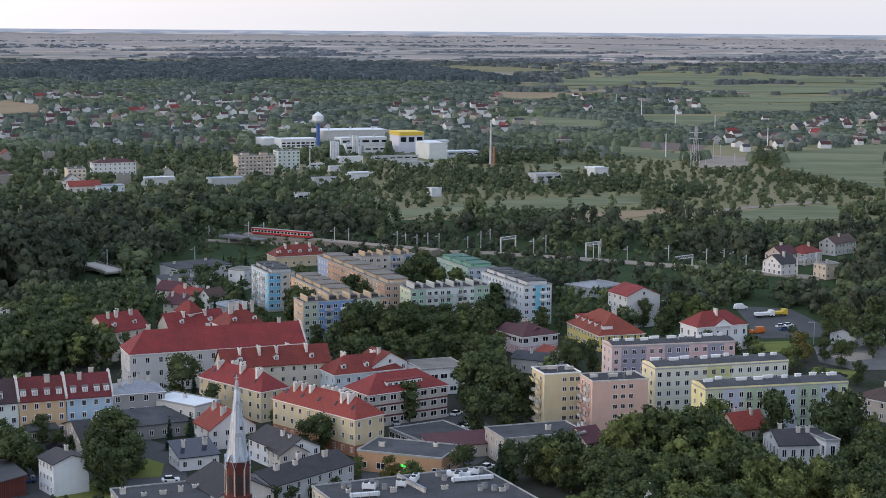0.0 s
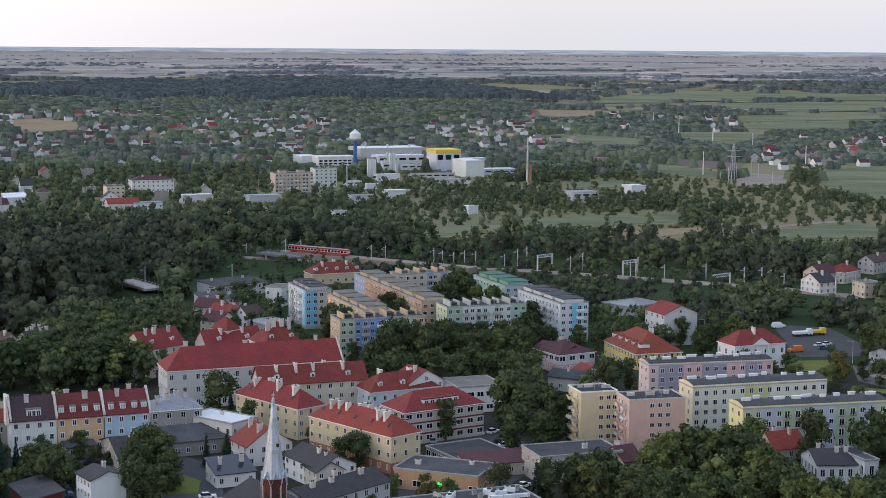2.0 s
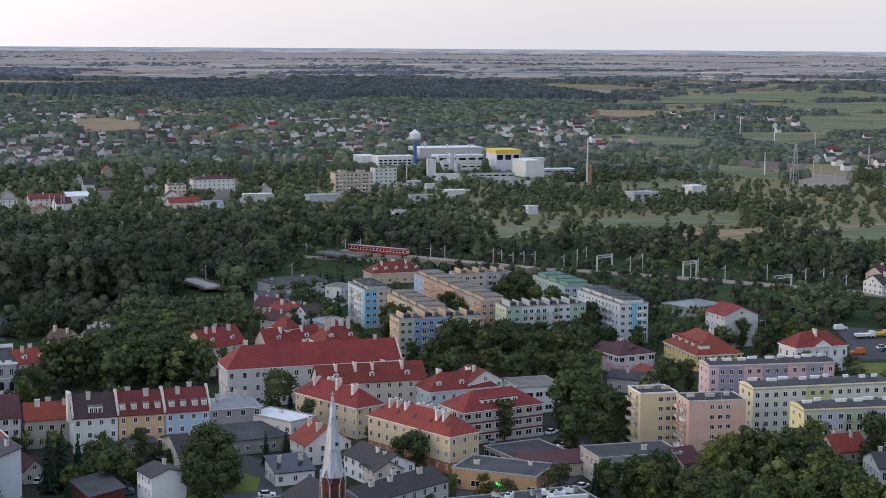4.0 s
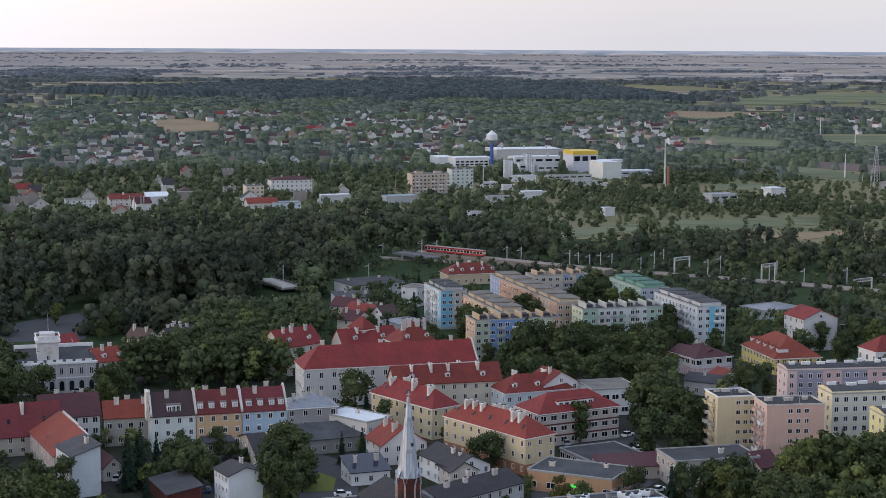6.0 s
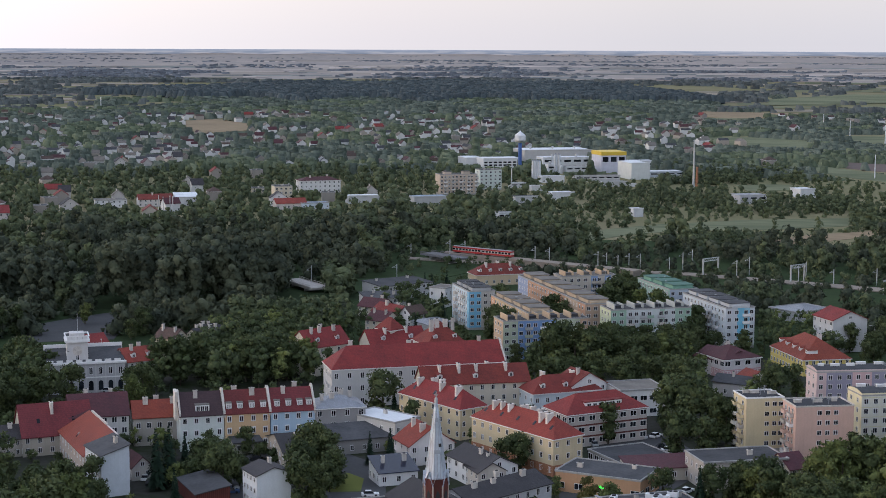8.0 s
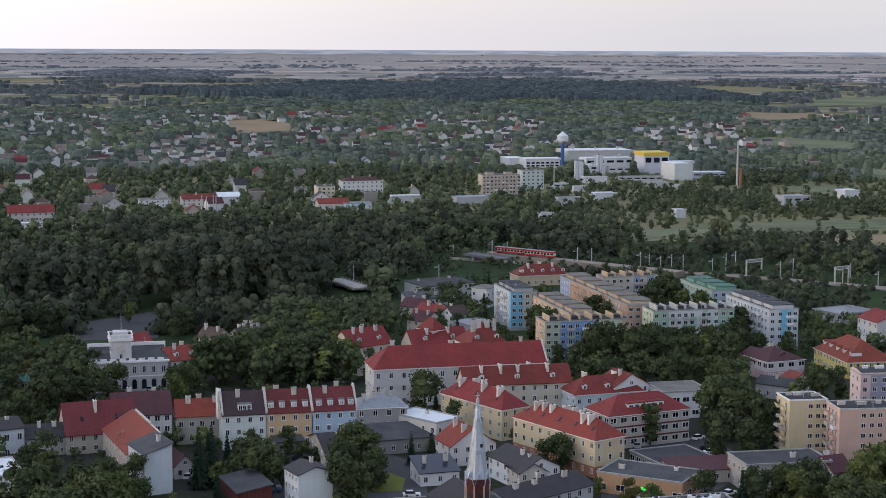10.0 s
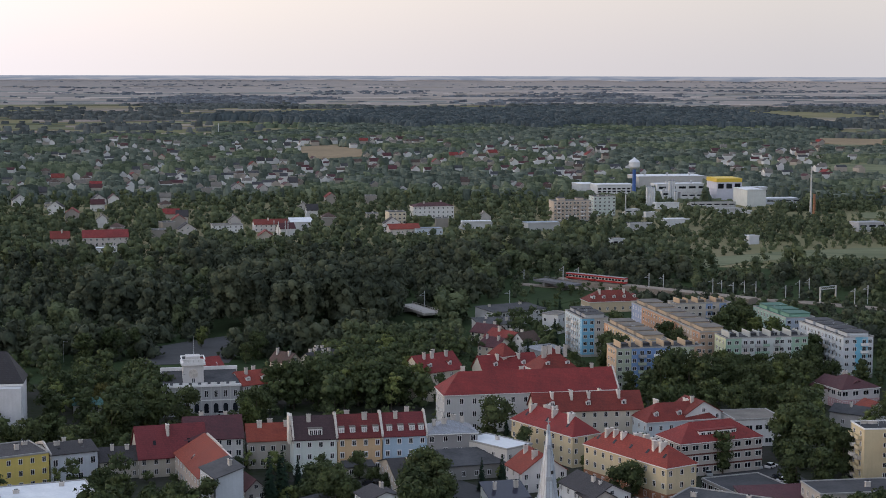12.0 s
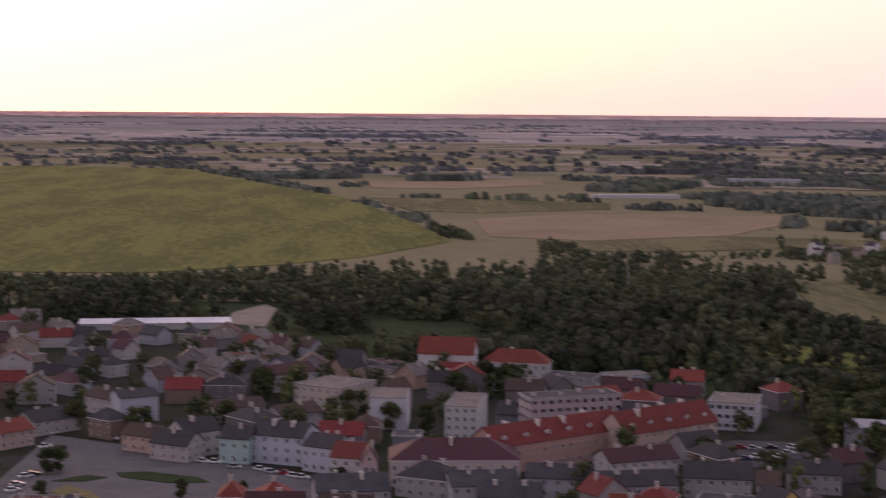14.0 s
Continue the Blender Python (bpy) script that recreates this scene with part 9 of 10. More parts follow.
PARKS = [[(-533.6, 297.9), (-559.2, 376.8), (-367.8, 249.3), (-371.9, 236.8), (-437.5, 262.1), (-471.1, 265.4)],
         [(-532.5, 213.2), (-537.9, 230.4), (-457.8, 199.1), (-462.0, 186.0)],
         [(-606.6, 164.2), (-627.8, 181.4), (-566.7, 193.7), (-514.6, 173.9), (-532.1, 149.8)],
         [(-559.5, 365.8), (-514.6, 358.1), (-439.2, 318.3), (-358.4, 252.3), (-370.0, 241.1)],
         [(-412.3, 309.2), (-397.5, 346.7), (-361.7, 347.2), (-335.4, 322.0), (-361.6, 278.6)],
         [(-390.6, 464.0), (-363.2, 507.3), (-313.1, 441.0), (-305.8, 401.3), (-335.4, 407.1)],
         [(-300.2, 500.2), (-283.4, 509.5), (-247.9, 446.5), (-260.3, 434.5)],
         [(-652.3, 174.5), (-652.3, 208.4), (-532.4, 170.7), (-541.6, 149.2)],
         [(-651.7, -50.0), (-651.8, -1.3), (-603.2, -1.1), (-608.9, -30.2)],
         [(-651.9, 47.9), (-652.0, 63.6), (-620.6, 60.6), (-620.6, 45.6)]]
for i, yard in enumerate(PARKS):
    grove(yard, 8.5, 8, 14, 30 + i)
# ---- infill: more old-town houses and garden trees in the quarters south-west ----
rnd = random.Random(12)
INFILL = [("pale gabled house in the dense old town", "gable", 6.0, 3.4), ("narrow gabled old-town house", "cross", 6.5, 4.0), ("hipped old-town house in a row", "hip", 6.0, 3.2), ("low flat-roofed outbuilding in a yard", "flat", 4.0, 0.0)]
made = 0
for _ in range(3000):
    az, dist = rnd.uniform(37, 107), rnd.uniform(395, 650)
    q, _s = spot(az, dist)
    w, d = rnd.uniform(9, 17), rnd.uniform(8, 12)
    if made >= 95 or any(inside(q.x, q.y, c) for c in CLEAR + PARKS) or any((q.x - fx) ** 2 + (q.y - fy) ** 2 < (fr + 6.5) ** 2 for fx, fy, fr in FOOT):
        continue
    if (dist > 600 and az < 62) or (az < 60 and rnd.random() < 0.55):
        continue
    what, form, eave, rise = INFILL[rnd.choices((0, 1, 2, 3), (5, 2, 2, 2))[0]]
    deg = az + rnd.choice((-10, -10, 35, -50)) + rnd.uniform(-6, 6)
    a = radians(deg)
    hx, hy = q.x - w / 2 * math.cos(a) + d / 2 * math.sin(a), q.y - w / 2 * math.sin(a) - d / 2 * math.cos(a)
    tint = rnd.choice(((0.20, 0.18, 0.17), (0.25, 0.23, 0.22), (0.28, 0.20, 0.16), (0.25, 0.26, 0.29), (0.40, 0.38, 0.36), (0.19, 0.17, 0.17)))
    tiles, colour = rnd.choice(((TILE_DARK, "dark"), (TILE_BROWN, "brown"), (TILE_MAROON, "dark red"), (FELT, "grey"), (FELT, "grey"), (TILE_DARK, "dark"), (TILE_RED, "red"), (TILE_ORANGE, "orange-red")))
    house(hx, hy, deg, w, d, eave + rnd.uniform(-0.6, 1.2), rise, form, plaster(*tint), tiles, what + ", " + colour + " roof", chimneys=rnd.choice((1, 1, 2)), pitch=4.8, sides="f" if made % 3 == 0 else "", seed=made, win=(1.2, 1.5))
    made += 1
made = 0
for _ in range(3000):
    az = rnd.uniform(85, 107)
    dist = rnd.uniform(640, 690 + max(0.0, az - 88) * 14)
    q, _s = spot(az, dist)
    w, d = rnd.uniform(8, 15), rnd.uniform(7, 10)
    if made >= 75 or any(inside(q.x, q.y, c) for c in CLEAR) or any((q.x - fx) ** 2 + (q.y - fy) ** 2 < (fr + 7.5) ** 2 for fx, fy, fr in FOOT):
        continue
    what, form, eave, rise = INFILL[rnd.choices((0, 1, 2, 3), (5, 3, 2, 2))[0]]
    deg = az + rnd.choice((-10, 35, -50)) + rnd.uniform(-8, 8)
    a = radians(deg)
    hx, hy = q.x - w / 2 * math.cos(a) + d / 2 * math.sin(a), q.y - w / 2 * math.sin(a) - d / 2 * math.cos(a)
    tint = rnd.choice(((0.30, 0.28, 0.27), (0.42, 0.36, 0.30), (0.40, 0.42, 0.46), (0.52, 0.50, 0.48), (0.45, 0.32, 0.24)))
    tiles, colour = rnd.choice(((TILE_DARK, "dark"), (TILE_BROWN, "brown"), (TILE_MAROON, "dark red"), (FELT, "grey"), (TILE_RED, "red"), (FELT_PALE, "pale")))
    house(hx, hy, deg, w, d, eave - 1.0, rise, form, plaster(*tint), tiles, what + ", " + colour + " roof", chimneys=made % 2, pitch=5.0, sides="f" if made % 3 == 0 else "", seed=made, win=(1.2, 1.5))
    made += 1
made = 0
for _ in range(4000):
    az, dist = rnd.uniform(25, 107), rnd.uniform(395, 645)
    if az > 86 and rnd.random() < 0.4:
        dist = rnd.uniform(640, 700 + max(0.0, az - 88) * 14)
    q, _s = spot(az, dist)
    h = rnd.uniform(6, 12)
    if made >= 340 or any(inside(q.x, q.y, c) for c in CLEAR) or any((q.x - fx) ** 2 + (q.y - fy) ** 2 < (fr * 0.75) ** 2 for fx, fy, fr in FOOT):
        continue
    if noise.noise(Vector((q.x * 0.02, q.y * 0.02, 0.5))) < (-0.2 if az > 62 else -0.5):
        continue
    seed_tree(rnd.choice(("lime", "maple", "lime", "maple", "ash", "shrub")), q.x, q.y, h, rnd.uniform(0, 360))
    made += 1
# ---- groves of single trees in the parks and gardens ----
grove([(-168.9, 504.3), (-194.1, 580.9), (-175.6, 588.4), (-150.2, 574.5), (-134.2, 526.8), (-145.3, 509.9)], 7.5, 11, 15, 1)
grove([(-74.6, 559.3), (-52.8, 575.8), (-18.9, 575.1), (-9.3, 539.1), (-16.1, 496.3), (-27.8, 521.3), (-61.4, 529.4)], 7.5, 8, 12, 2)
grove([(14.3, 377.2), (24.6, 398.6), (45.3, 400.4), (58.4, 377.8), (81.1, 383.0), (74.3, 349.0), (13.2, 343.9)], 8, 11, 14, 3, ("lime", "ash", "willow", "maple", "ash"))
grove([(108.8, 600.7), (127.0, 613.7), (122.6, 561.3), (109.2, 560.0)], 8, 8, 12, 4)
grove([(83.7, 443.7), (94.6, 450.8), (83.5, 394.9), (74.2, 394.1)], 8, 9, 12, 5)
grove([(-243.1, 462.5), (-277.9, 529.5), (-254.8, 535.1), (-215.3, 495.2), (-216.2, 456.9)], 7.5, 9, 14, 6)
grove([(-187.9, 501.9), (-199.4, 532.9), (-167.6, 547.9), (-144.8, 562.0), (-139.8, 542.4), (-155.9, 509.7)], 7.5, 10, 14, 7)
grove([(-173.9, 554.9), (-186.8, 611.0), (-148.6, 620.4), (-140.2, 603.5), (-142.9, 562.5)], 7.5, 10, 14, 8)
grove([(-279.6, 424.7), (-292.2, 445.7), (-257.3, 424.9), (-233.0, 450.4), (-230.8, 477.7), (-213.4, 449.3), (-228.3, 434.1), (-249.7, 412.3)], 7.5, 6, 10, 9)
grove([(-183.9, 365.5), (-186.5, 386.7), (-163.9, 380.9), (-155.0, 377.7), (-152.0, 363.0), (-175.5, 357.4)], 7, 7, 10, 10)
grove([(-146.4, 396.3), (-133.1, 414.3), (-125.2, 401.3), (-130.6, 383.5), (-137.4, 381.9)], 6.5, 5, 9, 11, ("lime", "maple", "spruce", "shrub"))
grove([(4.1, 652.3), (12.1, 669.3), (30.7, 649.8), (33.2, 593.1), (20.6, 575.9), (6.9, 590.4)], 7.5, 8, 12, 14)
grove([(-150.3, 831.6), (-111.8, 826.4), (-107.1, 802.0), (-145.1, 802.4)], 6, 4, 6, 17, ("shrub", "shrub", "lime"))
grove([(-159.0, 706.3), (-138.2, 765.1), (-113.1, 701.4), (-97.5, 633.0), (-98.3, 573.4), (-116.5, 615.5), (-135.8, 623.6)], 7.5, 6, 10, 18, ("lime", "maple", "spruce", "shrub"))
grove([(-131.7, 390.9), (-140.4, 417.4), (-133.4, 424.0), (-126.6, 401.9)], 7, 7, 11, 12)
grove([(-107.1, 378.3), (-113.2, 403.1), (-106.7, 420.5), (-99.9, 398.9), (-100.4, 378.8)], 7, 8, 12, 13)
rnd = random.Random(4)
made = 0
for _ in range(3000):
    az, dist = rnd.uniform(-12, 26), rnd.uniform(392, 610)
    q, _s = spot(az, dist)
    if made >= 130 or any(inside(q.x, q.y, c) for c in CLEAR) or any((q.x - fx) ** 2 + (q.y - fy) ** 2 < (fr * 0.9 + 1.0) ** 2 for fx, fy, fr in FOOT):
        continue
    seed_tree("shrub", q.x, q.y, rnd.uniform(2.2, 5.0), rnd.uniform(0, 360))
    made += 1
made = 0
for _ in range(6000):
    az, dist = rnd.uniform(-12, 30), rnd.uniform(360, 600)
    q, _s = spot(az, dist)
    if made >= 170 or any(inside(q.x, q.y, c) for c in CLEAR) or any((q.x - fx) ** 2 + (q.y - fy) ** 2 < (fr * 0.8 + 1.5) ** 2 for fx, fy, fr in FOOT):
        continue
    if noise.noise(Vector((q.x * 0.03, q.y * 0.03, 4.5))) < -0.1:
        continue
    seed_tree(rnd.choice(("lime", "maple", "ash", "lime", "spruce", "willow")), q.x, q.y, rnd.uniform(4.0, 7.5), rnd.uniform(0, 360))
    made += 1
# open ground round the estate, where only the trees planted above stand
WEST_TOWN = [tuple(spot(az, 600)[0])[:2] for az in range(86, 113, 2)] + [tuple(spot(az, 690 + max(0, az - 88) * 14)[0])[:2] for az in range(112, 85, -2)]
RAILSIDE = [(-187.2, 878.9), (-105.7, 860.2), (-28.7, 855.7), (28.7, 831.9), (93.3, 806.9), (135.6, 785.1), (122.0, 704.1), (82.2, 707.3), (25.0, 716.5), (-24.0, 719.1), (-90.5, 736.5), (-161.0, 755.0)]
ESTATE = [(-155.8, 533.9), (-141.3, 575.4), (-169.2, 703.0), (-163.1, 740.5), (-126.8, 755.3), (-89.9, 731.5), (-48.5, 716.4), (-18.2, 688.9), (9.7, 652.9), (19.5, 690.1), (37.7, 702.5), (48.6, 639.0), (75.1, 663.8), (83.9, 681.2), (114.9, 648.4), (122.2, 589.2), (122.6, 561.3)]
# open farmland east of the works, with its hedges and copses
OPENLAND = [(-206.8, 1894.6), (-64.2, 3032.8), (38.4, 4319.2), (1176.2, 5259.1), (212.9, 933.1), (102.7, 919.6), (8.1, 923.3), (-84.0, 949.5), (-116.1, 1064.8), (-113.0, 1275.8), (-26.4, 1288.7), (-31.3, 1513.3), (-102.6, 1670.6)]
HEDGES = [([(-87.8, 1463.5), (-32.9, 1585.8), (24.8, 1508.7), (46.1, 1380.5), (34.8, 1297.9), (-27.1, 1319.7), (-77.9, 1344.4)], 9, 13),
          ([(-95.3, 1743.1), (-1.2, 1858.8), (67.7, 1700.7), (172.5, 1668.6), (167.6, 1620.0), (64.6, 1617.9), (-0.9, 1688.6), (-89.1, 1631.3)], 8, 12),
          ([(51.9, 1979.4), (131.1, 2080.8), (203.5, 1974.3), (189.2, 1833.5), (116.2, 1839.9), (54.2, 1828.4)], 8, 11),
          ([(184.0, 1468.6), (209.5, 1441.6), (193.8, 1332.1), (169.4, 1349.6)], 12, 15),
          ([(232.6, 1585.8), (248.8, 1588.5), (229.5, 1463.3), (214.6, 1460.9)], 8, 11),
          ([(270.3, 1606.9), (310.6, 1555.7), (299.6, 1500.0), (255.8, 1519.3)], 6, 9),
          ([(171.8, 1250.3), (223.6, 1286.3), (210.4, 1186.1), (162.9, 1155.2)], 9, 12),
          ([(203.6, 1168.8), (258.5, 1209.6), (241.4, 1127.7), (196.7, 1107.1)], 8, 11),
          ([(-110.4, 1246.7), (16.3, 1218.7), (61.8, 1225.3), (93.2, 1153.5), (123.5, 1111.7), (122.5, 1069.1), (51.8, 1094.7), (-3.8, 1116.7), (-96.1, 1085.4)], 9, 13),
          ([(55.5, 1095.2), (84.8, 1091.9), (83.1, 1024.5), (55.4, 1020.9)], 8, 11),
          ([(-58.6, 981.6), (-27.1, 1003.9), (13.4, 973.3), (12.7, 908.5), (-24.0, 894.0), (-53.7, 900.3)], 8, 12),
          ([(12.9, 923.9), (76.7, 942.4), (107.6, 935.6), (104.7, 909.8), (12.6, 898.5)], 7, 10),
          ([(56.2, 973.0), (81.2, 999.7), (80.4, 948.2), (57.2, 934.6)], 9, 11),
          ([(-2.1, 2464.3), (100.9, 2563.6), (252.3, 2723.0), (226.9, 2445.2), (86.1, 2179.1), (-1.7, 2233.1)], 9, 12),
          ([(220.2, 2899.1), (414.5, 3134.2), (370.2, 2796.0), (208.7, 2628.9)], 9, 12),
          ([(226.8, 2100.2), (327.6, 2244.2), (439.4, 2210.6), (428.0, 2017.9), (372.8, 1754.8), (340.5, 1766.8), (291.1, 1991.3), (216.9, 1976.9)], 6, 9),
          ([(-184.3, 3056.2), (-65.4, 3088.9), (15.8, 2730.5), (-2.2, 2520.1), (-131.5, 2398.8)], 9, 12),
          ([(449.3, 3088.2), (696.4, 3298.4), (646.5, 3060.0), (422.5, 2902.1)], 7, 9),
          ([(122.5, 1353.2), (163.2, 1317.1), (156.0, 1257.3), (118.6, 1261.3)], 6, 9),
          ([(177.9, 1018.2), (223.6, 1042.9), (204.7, 953.0), (171.5, 943.6)], 8, 11),
          ([(500.5, 4601.9), (1108.0, 4952.8), (992.9, 4435.9), (462.9, 4254.0)], 9, 12),
          ([(44.2, 3584.7), (92.6, 3599.6), (86.3, 3348.0), (41.3, 3334.9)], 9, 11)]
# hedges, field trees and village trees of the western plain
HEDGES += [([(-3333.4, -429.6), (-2915.1, -280.3), (-2340.0, -106.4), (-1950.5, -5.6), (-1597.7, 65.1), (-1350.7, 95.9), (-1344.3, 44.3), (-1589.0, 13.8), (-1938.8, -56.3), (-2325.8, -156.4), (-2899.0, -329.7), (-3315.9, -478.6)], 7, 12), ([(-3542.3, -745.5), (-3429.2, -547.0), (-3192.6, -367.4), (-3156.4, -415.2), (-3385.1, -587.8), (-3490.1, -775.0)], 6, 10), ([(-3931.8, -565.8), (-3868.6, -441.4), (-3797.3, -477.7), (-3860.5, -602.0)], 7, 11), ([(-1891.2, -91.3), (-1893.3, -66.2), (-1857.4, -63.1), (-1855.3, -88.3)], 8, 12), ([(-1593.2, 133.0), (-1594.0, 146.6), (-1576.1, 147.7), (-1575.2, 134.1)], 9, 13), ([(-1373.5, 162.5), (-1363.3, 182.2), (-1342.0, 171.2), (-1352.2, 151.5)], 9, 13), ([(-1615.2, 378.0), (-1564.4, 409.6), (-1547.5, 382.4), (-1598.3, 350.8)], 8, 13), ([(-1527.5, 400.2), (-1528.9, 424.3), (-1500.9, 425.9), (-1499.5, 401.9)], 9, 14), ([(-1514.2, 425.9), (-1529.9, 459.4), (-1504.6, 471.3), (-1488.8, 437.8)], 9, 14), ([(-2320.6, -52.6), (-2360.2, 9.8), (-2309.6, 42.0), (-2270.0, -20.5)], 7, 11), ([(-2011.9, 28.2), (-2041.6, 83.7), (-2013.4, 98.8), (-1983.7, 43.3)], 6, 9), ([(-2033.1, 233.8), (-2063.6, 293.5), (-2031.5, 309.9), (-2001.0, 250.2)], 7, 10), ([(-1826.8, 269.7), (-1833.7, 357.7), (-1781.9, 361.8), (-1775.0, 273.8)], 8, 12), ([(-2583.3, 313.1), (-2524.1, 442.5), (-2451.4, 409.2), (-2510.6, 279.8)], 8, 12), ([(-2066.9, 393.0), (-2029.9, 525.3), (-1991.4, 626.1), (-1920.5, 598.9), (-1957.6, 501.9), (-1993.6, 372.6)], 8, 13), ([(-3024.0, 517.0), (-2957.5, 918.6), (-2878.6, 905.6), (-2945.1, 503.9)], 8, 13), ([(-1117.3, -148.4), (-1118.1, -126.2), (-1098.1, -125.6), (-1097.4, -147.8)], 12, 17), ([(-1210.8, -11.4), (-1211.9, 17.1), (-1183.9, 18.1), (-1182.9, -10.3)], 13, 18), ([(-1137.3, -77.9), (-1146.0, -51.6), (-1128.9, -46.0), (-1120.2, -72.3)], 10, 14)]
# the western village among its trees, and the tree belts beyond it
VILLAGE = [(-1261.5, 304.2), (-1504.6, 476.6), (-1630.3, 640.3), (-1861.0, 903.6), (-1671.3, 1015.4), (-1149.8, 702.1), (-1175.2, 606.0), (-1165.9, 471.9), (-1150.2, 343.1)]
HEDGES += [(VILLAGE, 7, 12),
           ([(-2104.2, 442.9), (-1949.3, 720.3), (-1966.2, 979.4), (-1609.3, 781.6), (-1613.2, 633.6), (-1645.7, 521.3), (-1777.1, 404.3)], 8, 13),
           ([(-2689.5, 548.3), (-2695.5, 975.2), (-2329.1, 860.5), (-2310.3, 486.4)], 8, 12),
           ([(-1061.7, 327.6), (-1055.4, 346.0), (-929.1, 306.4), (-929.5, 287.5)], 10, 16),
           ([(-1560.5, 951.9), (-1687.6, 1308.7), (-1285.1, 997.6), (-1288.9, 795.5)], 7, 12)]
grow_thickets()

# ---- the plain: one sheet of ground out to the horizon ----
PLAIN = surface("open_country", (0.165, 0.165, 0.085), (0.245, 0.210, 0.130), rough=1.0, scale=0.004, fine=0.03, amount=0.6, spec=0.03)
# ground beyond 5 km, its colour paled to stand in for haze
PLAIN_FAR = surface("haze_paled_country", (0.36, 0.315, 0.28), (0.275, 0.25, 0.235), rough=1.0, scale=0.003, fine=0.03, amount=0.6, spec=0.03)
rings = [0, 60, 150, 260, 380, 520, 700, 950, 1300, 1700, 2100, 2500, 2800, 3200, 3700, 4300, 5000, 6000, 7500, 10000, 15000, 24000, 40000]
gs = Shape()
for a in range(0, 360, 4):
    for d0, d1 in zip(rings, rings[1:]):
        q = [tuple(spot(a, max(d0, 0.01))[0]), tuple(spot(a, d1)[0]), tuple(spot(a + 4, d1)[0]), tuple(spot(a + 4, max(d0, 0.01))[0])]
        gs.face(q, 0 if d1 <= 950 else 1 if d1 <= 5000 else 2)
bm = bmesh.new()
tmp = gs.data("ground", GRASS, PLAIN, PLAIN_FAR)
bm.from_mesh(tmp)
bmesh.ops.remove_doubles(bm, verts=bm.verts, dist=0.02)
bmesh.ops.recalc_face_normals(bm, faces=bm.faces)
if sum(f.normal.z for f in bm.faces) < 0:
    bmesh.ops.reverse_faces(bm, faces=bm.faces)
bm.to_mesh(tmp)
bm.free()
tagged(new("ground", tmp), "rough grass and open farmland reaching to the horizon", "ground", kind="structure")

YARDS = surface("town_yards", (0.052, 0.049, 0.045), (0.026, 0.036, 0.016), rough=1.0, scale=0.06, fine=0.5, amount=0.75, bump=0.1, spec=0.05)
town = [tuple(spot(a, 300)[0])[:2] for a in range(112, -17, -6)] + [tuple(spot(a, 600 if a < 60 else 640 if a < 86 else 690 + (a - 86) * 12)[0])[:2] for a in range(-14, 113, 6)]
sheet("town_ground", town[::-1], YARDS, "trodden yards, gardens and lanes between the houses", "ground", 0.03)


# ---- far strips of farmland ----
def band_z(az, dist, lift):
    return tuple(spot(az, dist, lift)[0])


FIELD = [surface("far_stubble", (0.33, 0.285, 0.22), (0.27, 0.235, 0.185), rough=1.0, scale=0.006, fine=0.05, amount=0.5, per_island=0.25, spec=0.03),
         surface("far_green_field", (0.185, 0.19, 0.115), (0.15, 0.16, 0.10), rough=1.0, scale=0.006, fine=0.05, amount=0.5, per_island=0.3, spec=0.03),
         surface("far_bare_field", (0.29, 0.245, 0.21), (0.24, 0.20, 0.175), rough=1.0, scale=0.006, fine=0.05, amount=0.5, per_island=0.2, spec=0.03)]
rnd = random.Random(5)
# fields beyond 5 km have the haze painted into their colours
FIELD += [surface("haze_paled_stubble", (0.43, 0.37, 0.32), (0.36, 0.315, 0.28), rough=1.0, scale=0.006, fine=0.05, amount=0.5, per_island=0.25, spec=0.03),
          surface("haze_greyed_meadow", (0.24, 0.245, 0.225), (0.20, 0.207, 0.195), rough=1.0, scale=0.006, fine=0.05, amount=0.5, per_island=0.25, spec=0.03)]
strips = [Shape() for _ in range(5)]
for layer in range(45):
    dist = 2350 * 1.045 ** layer
    deep = dist * 0.04
    az = -22.0
    while az < 116:
        wide = rnd.uniform(0.8, 4.2)
        pine = 1 < az < 19.5 and 2600 < dist < 4400
        dry = 0.62 if (dist > 3600 or az > 34) else 0.35
        covered = any(inside(-math.sin(radians(az + wide * q)) * dist, math.cos(radians(az + wide * q)) * dist, c) for c in CLEAR for q in (0.0, 0.5, 1.0))
        if not pine and not covered and rnd.random() < 0.72:
            k = rnd.choices((0, 1, 2), (dry, 0.75 - dry * 0.6, 0.18))[0]
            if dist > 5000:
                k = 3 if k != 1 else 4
            tilt = rnd.uniform(-0.3, 0.3) * deep
            f0 = rnd.uniform(0.55, 1.0)
            n = 3
            for i in range(n):
                a0, a1 = az + wide * i / n, az + wide * (i + 1) / n
                t0, t1 = tilt * i / n, tilt * (i + 1) / n
                strips[k].face([band_z(a1, dist + t1, 0.9), band_z(a0, dist + t0, 0.9), band_z(a0, dist + t0 + deep * f0, 0.9), band_z(a1, dist + t1 + deep * f0, 0.9)])
        az += wide
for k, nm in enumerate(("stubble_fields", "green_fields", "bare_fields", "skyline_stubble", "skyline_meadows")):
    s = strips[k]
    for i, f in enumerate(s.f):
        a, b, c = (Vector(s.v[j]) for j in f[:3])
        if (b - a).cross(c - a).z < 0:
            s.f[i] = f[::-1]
    tagged(new(nm, s.data(nm, FIELD[k])), ("tan stubble", "green", "brown bare", "haze-tinted stubble", "haze-tinted green")[k] + " field strips on the far plain", "fields", kind="stuff")

# ---- suburb houses beyond the river ----


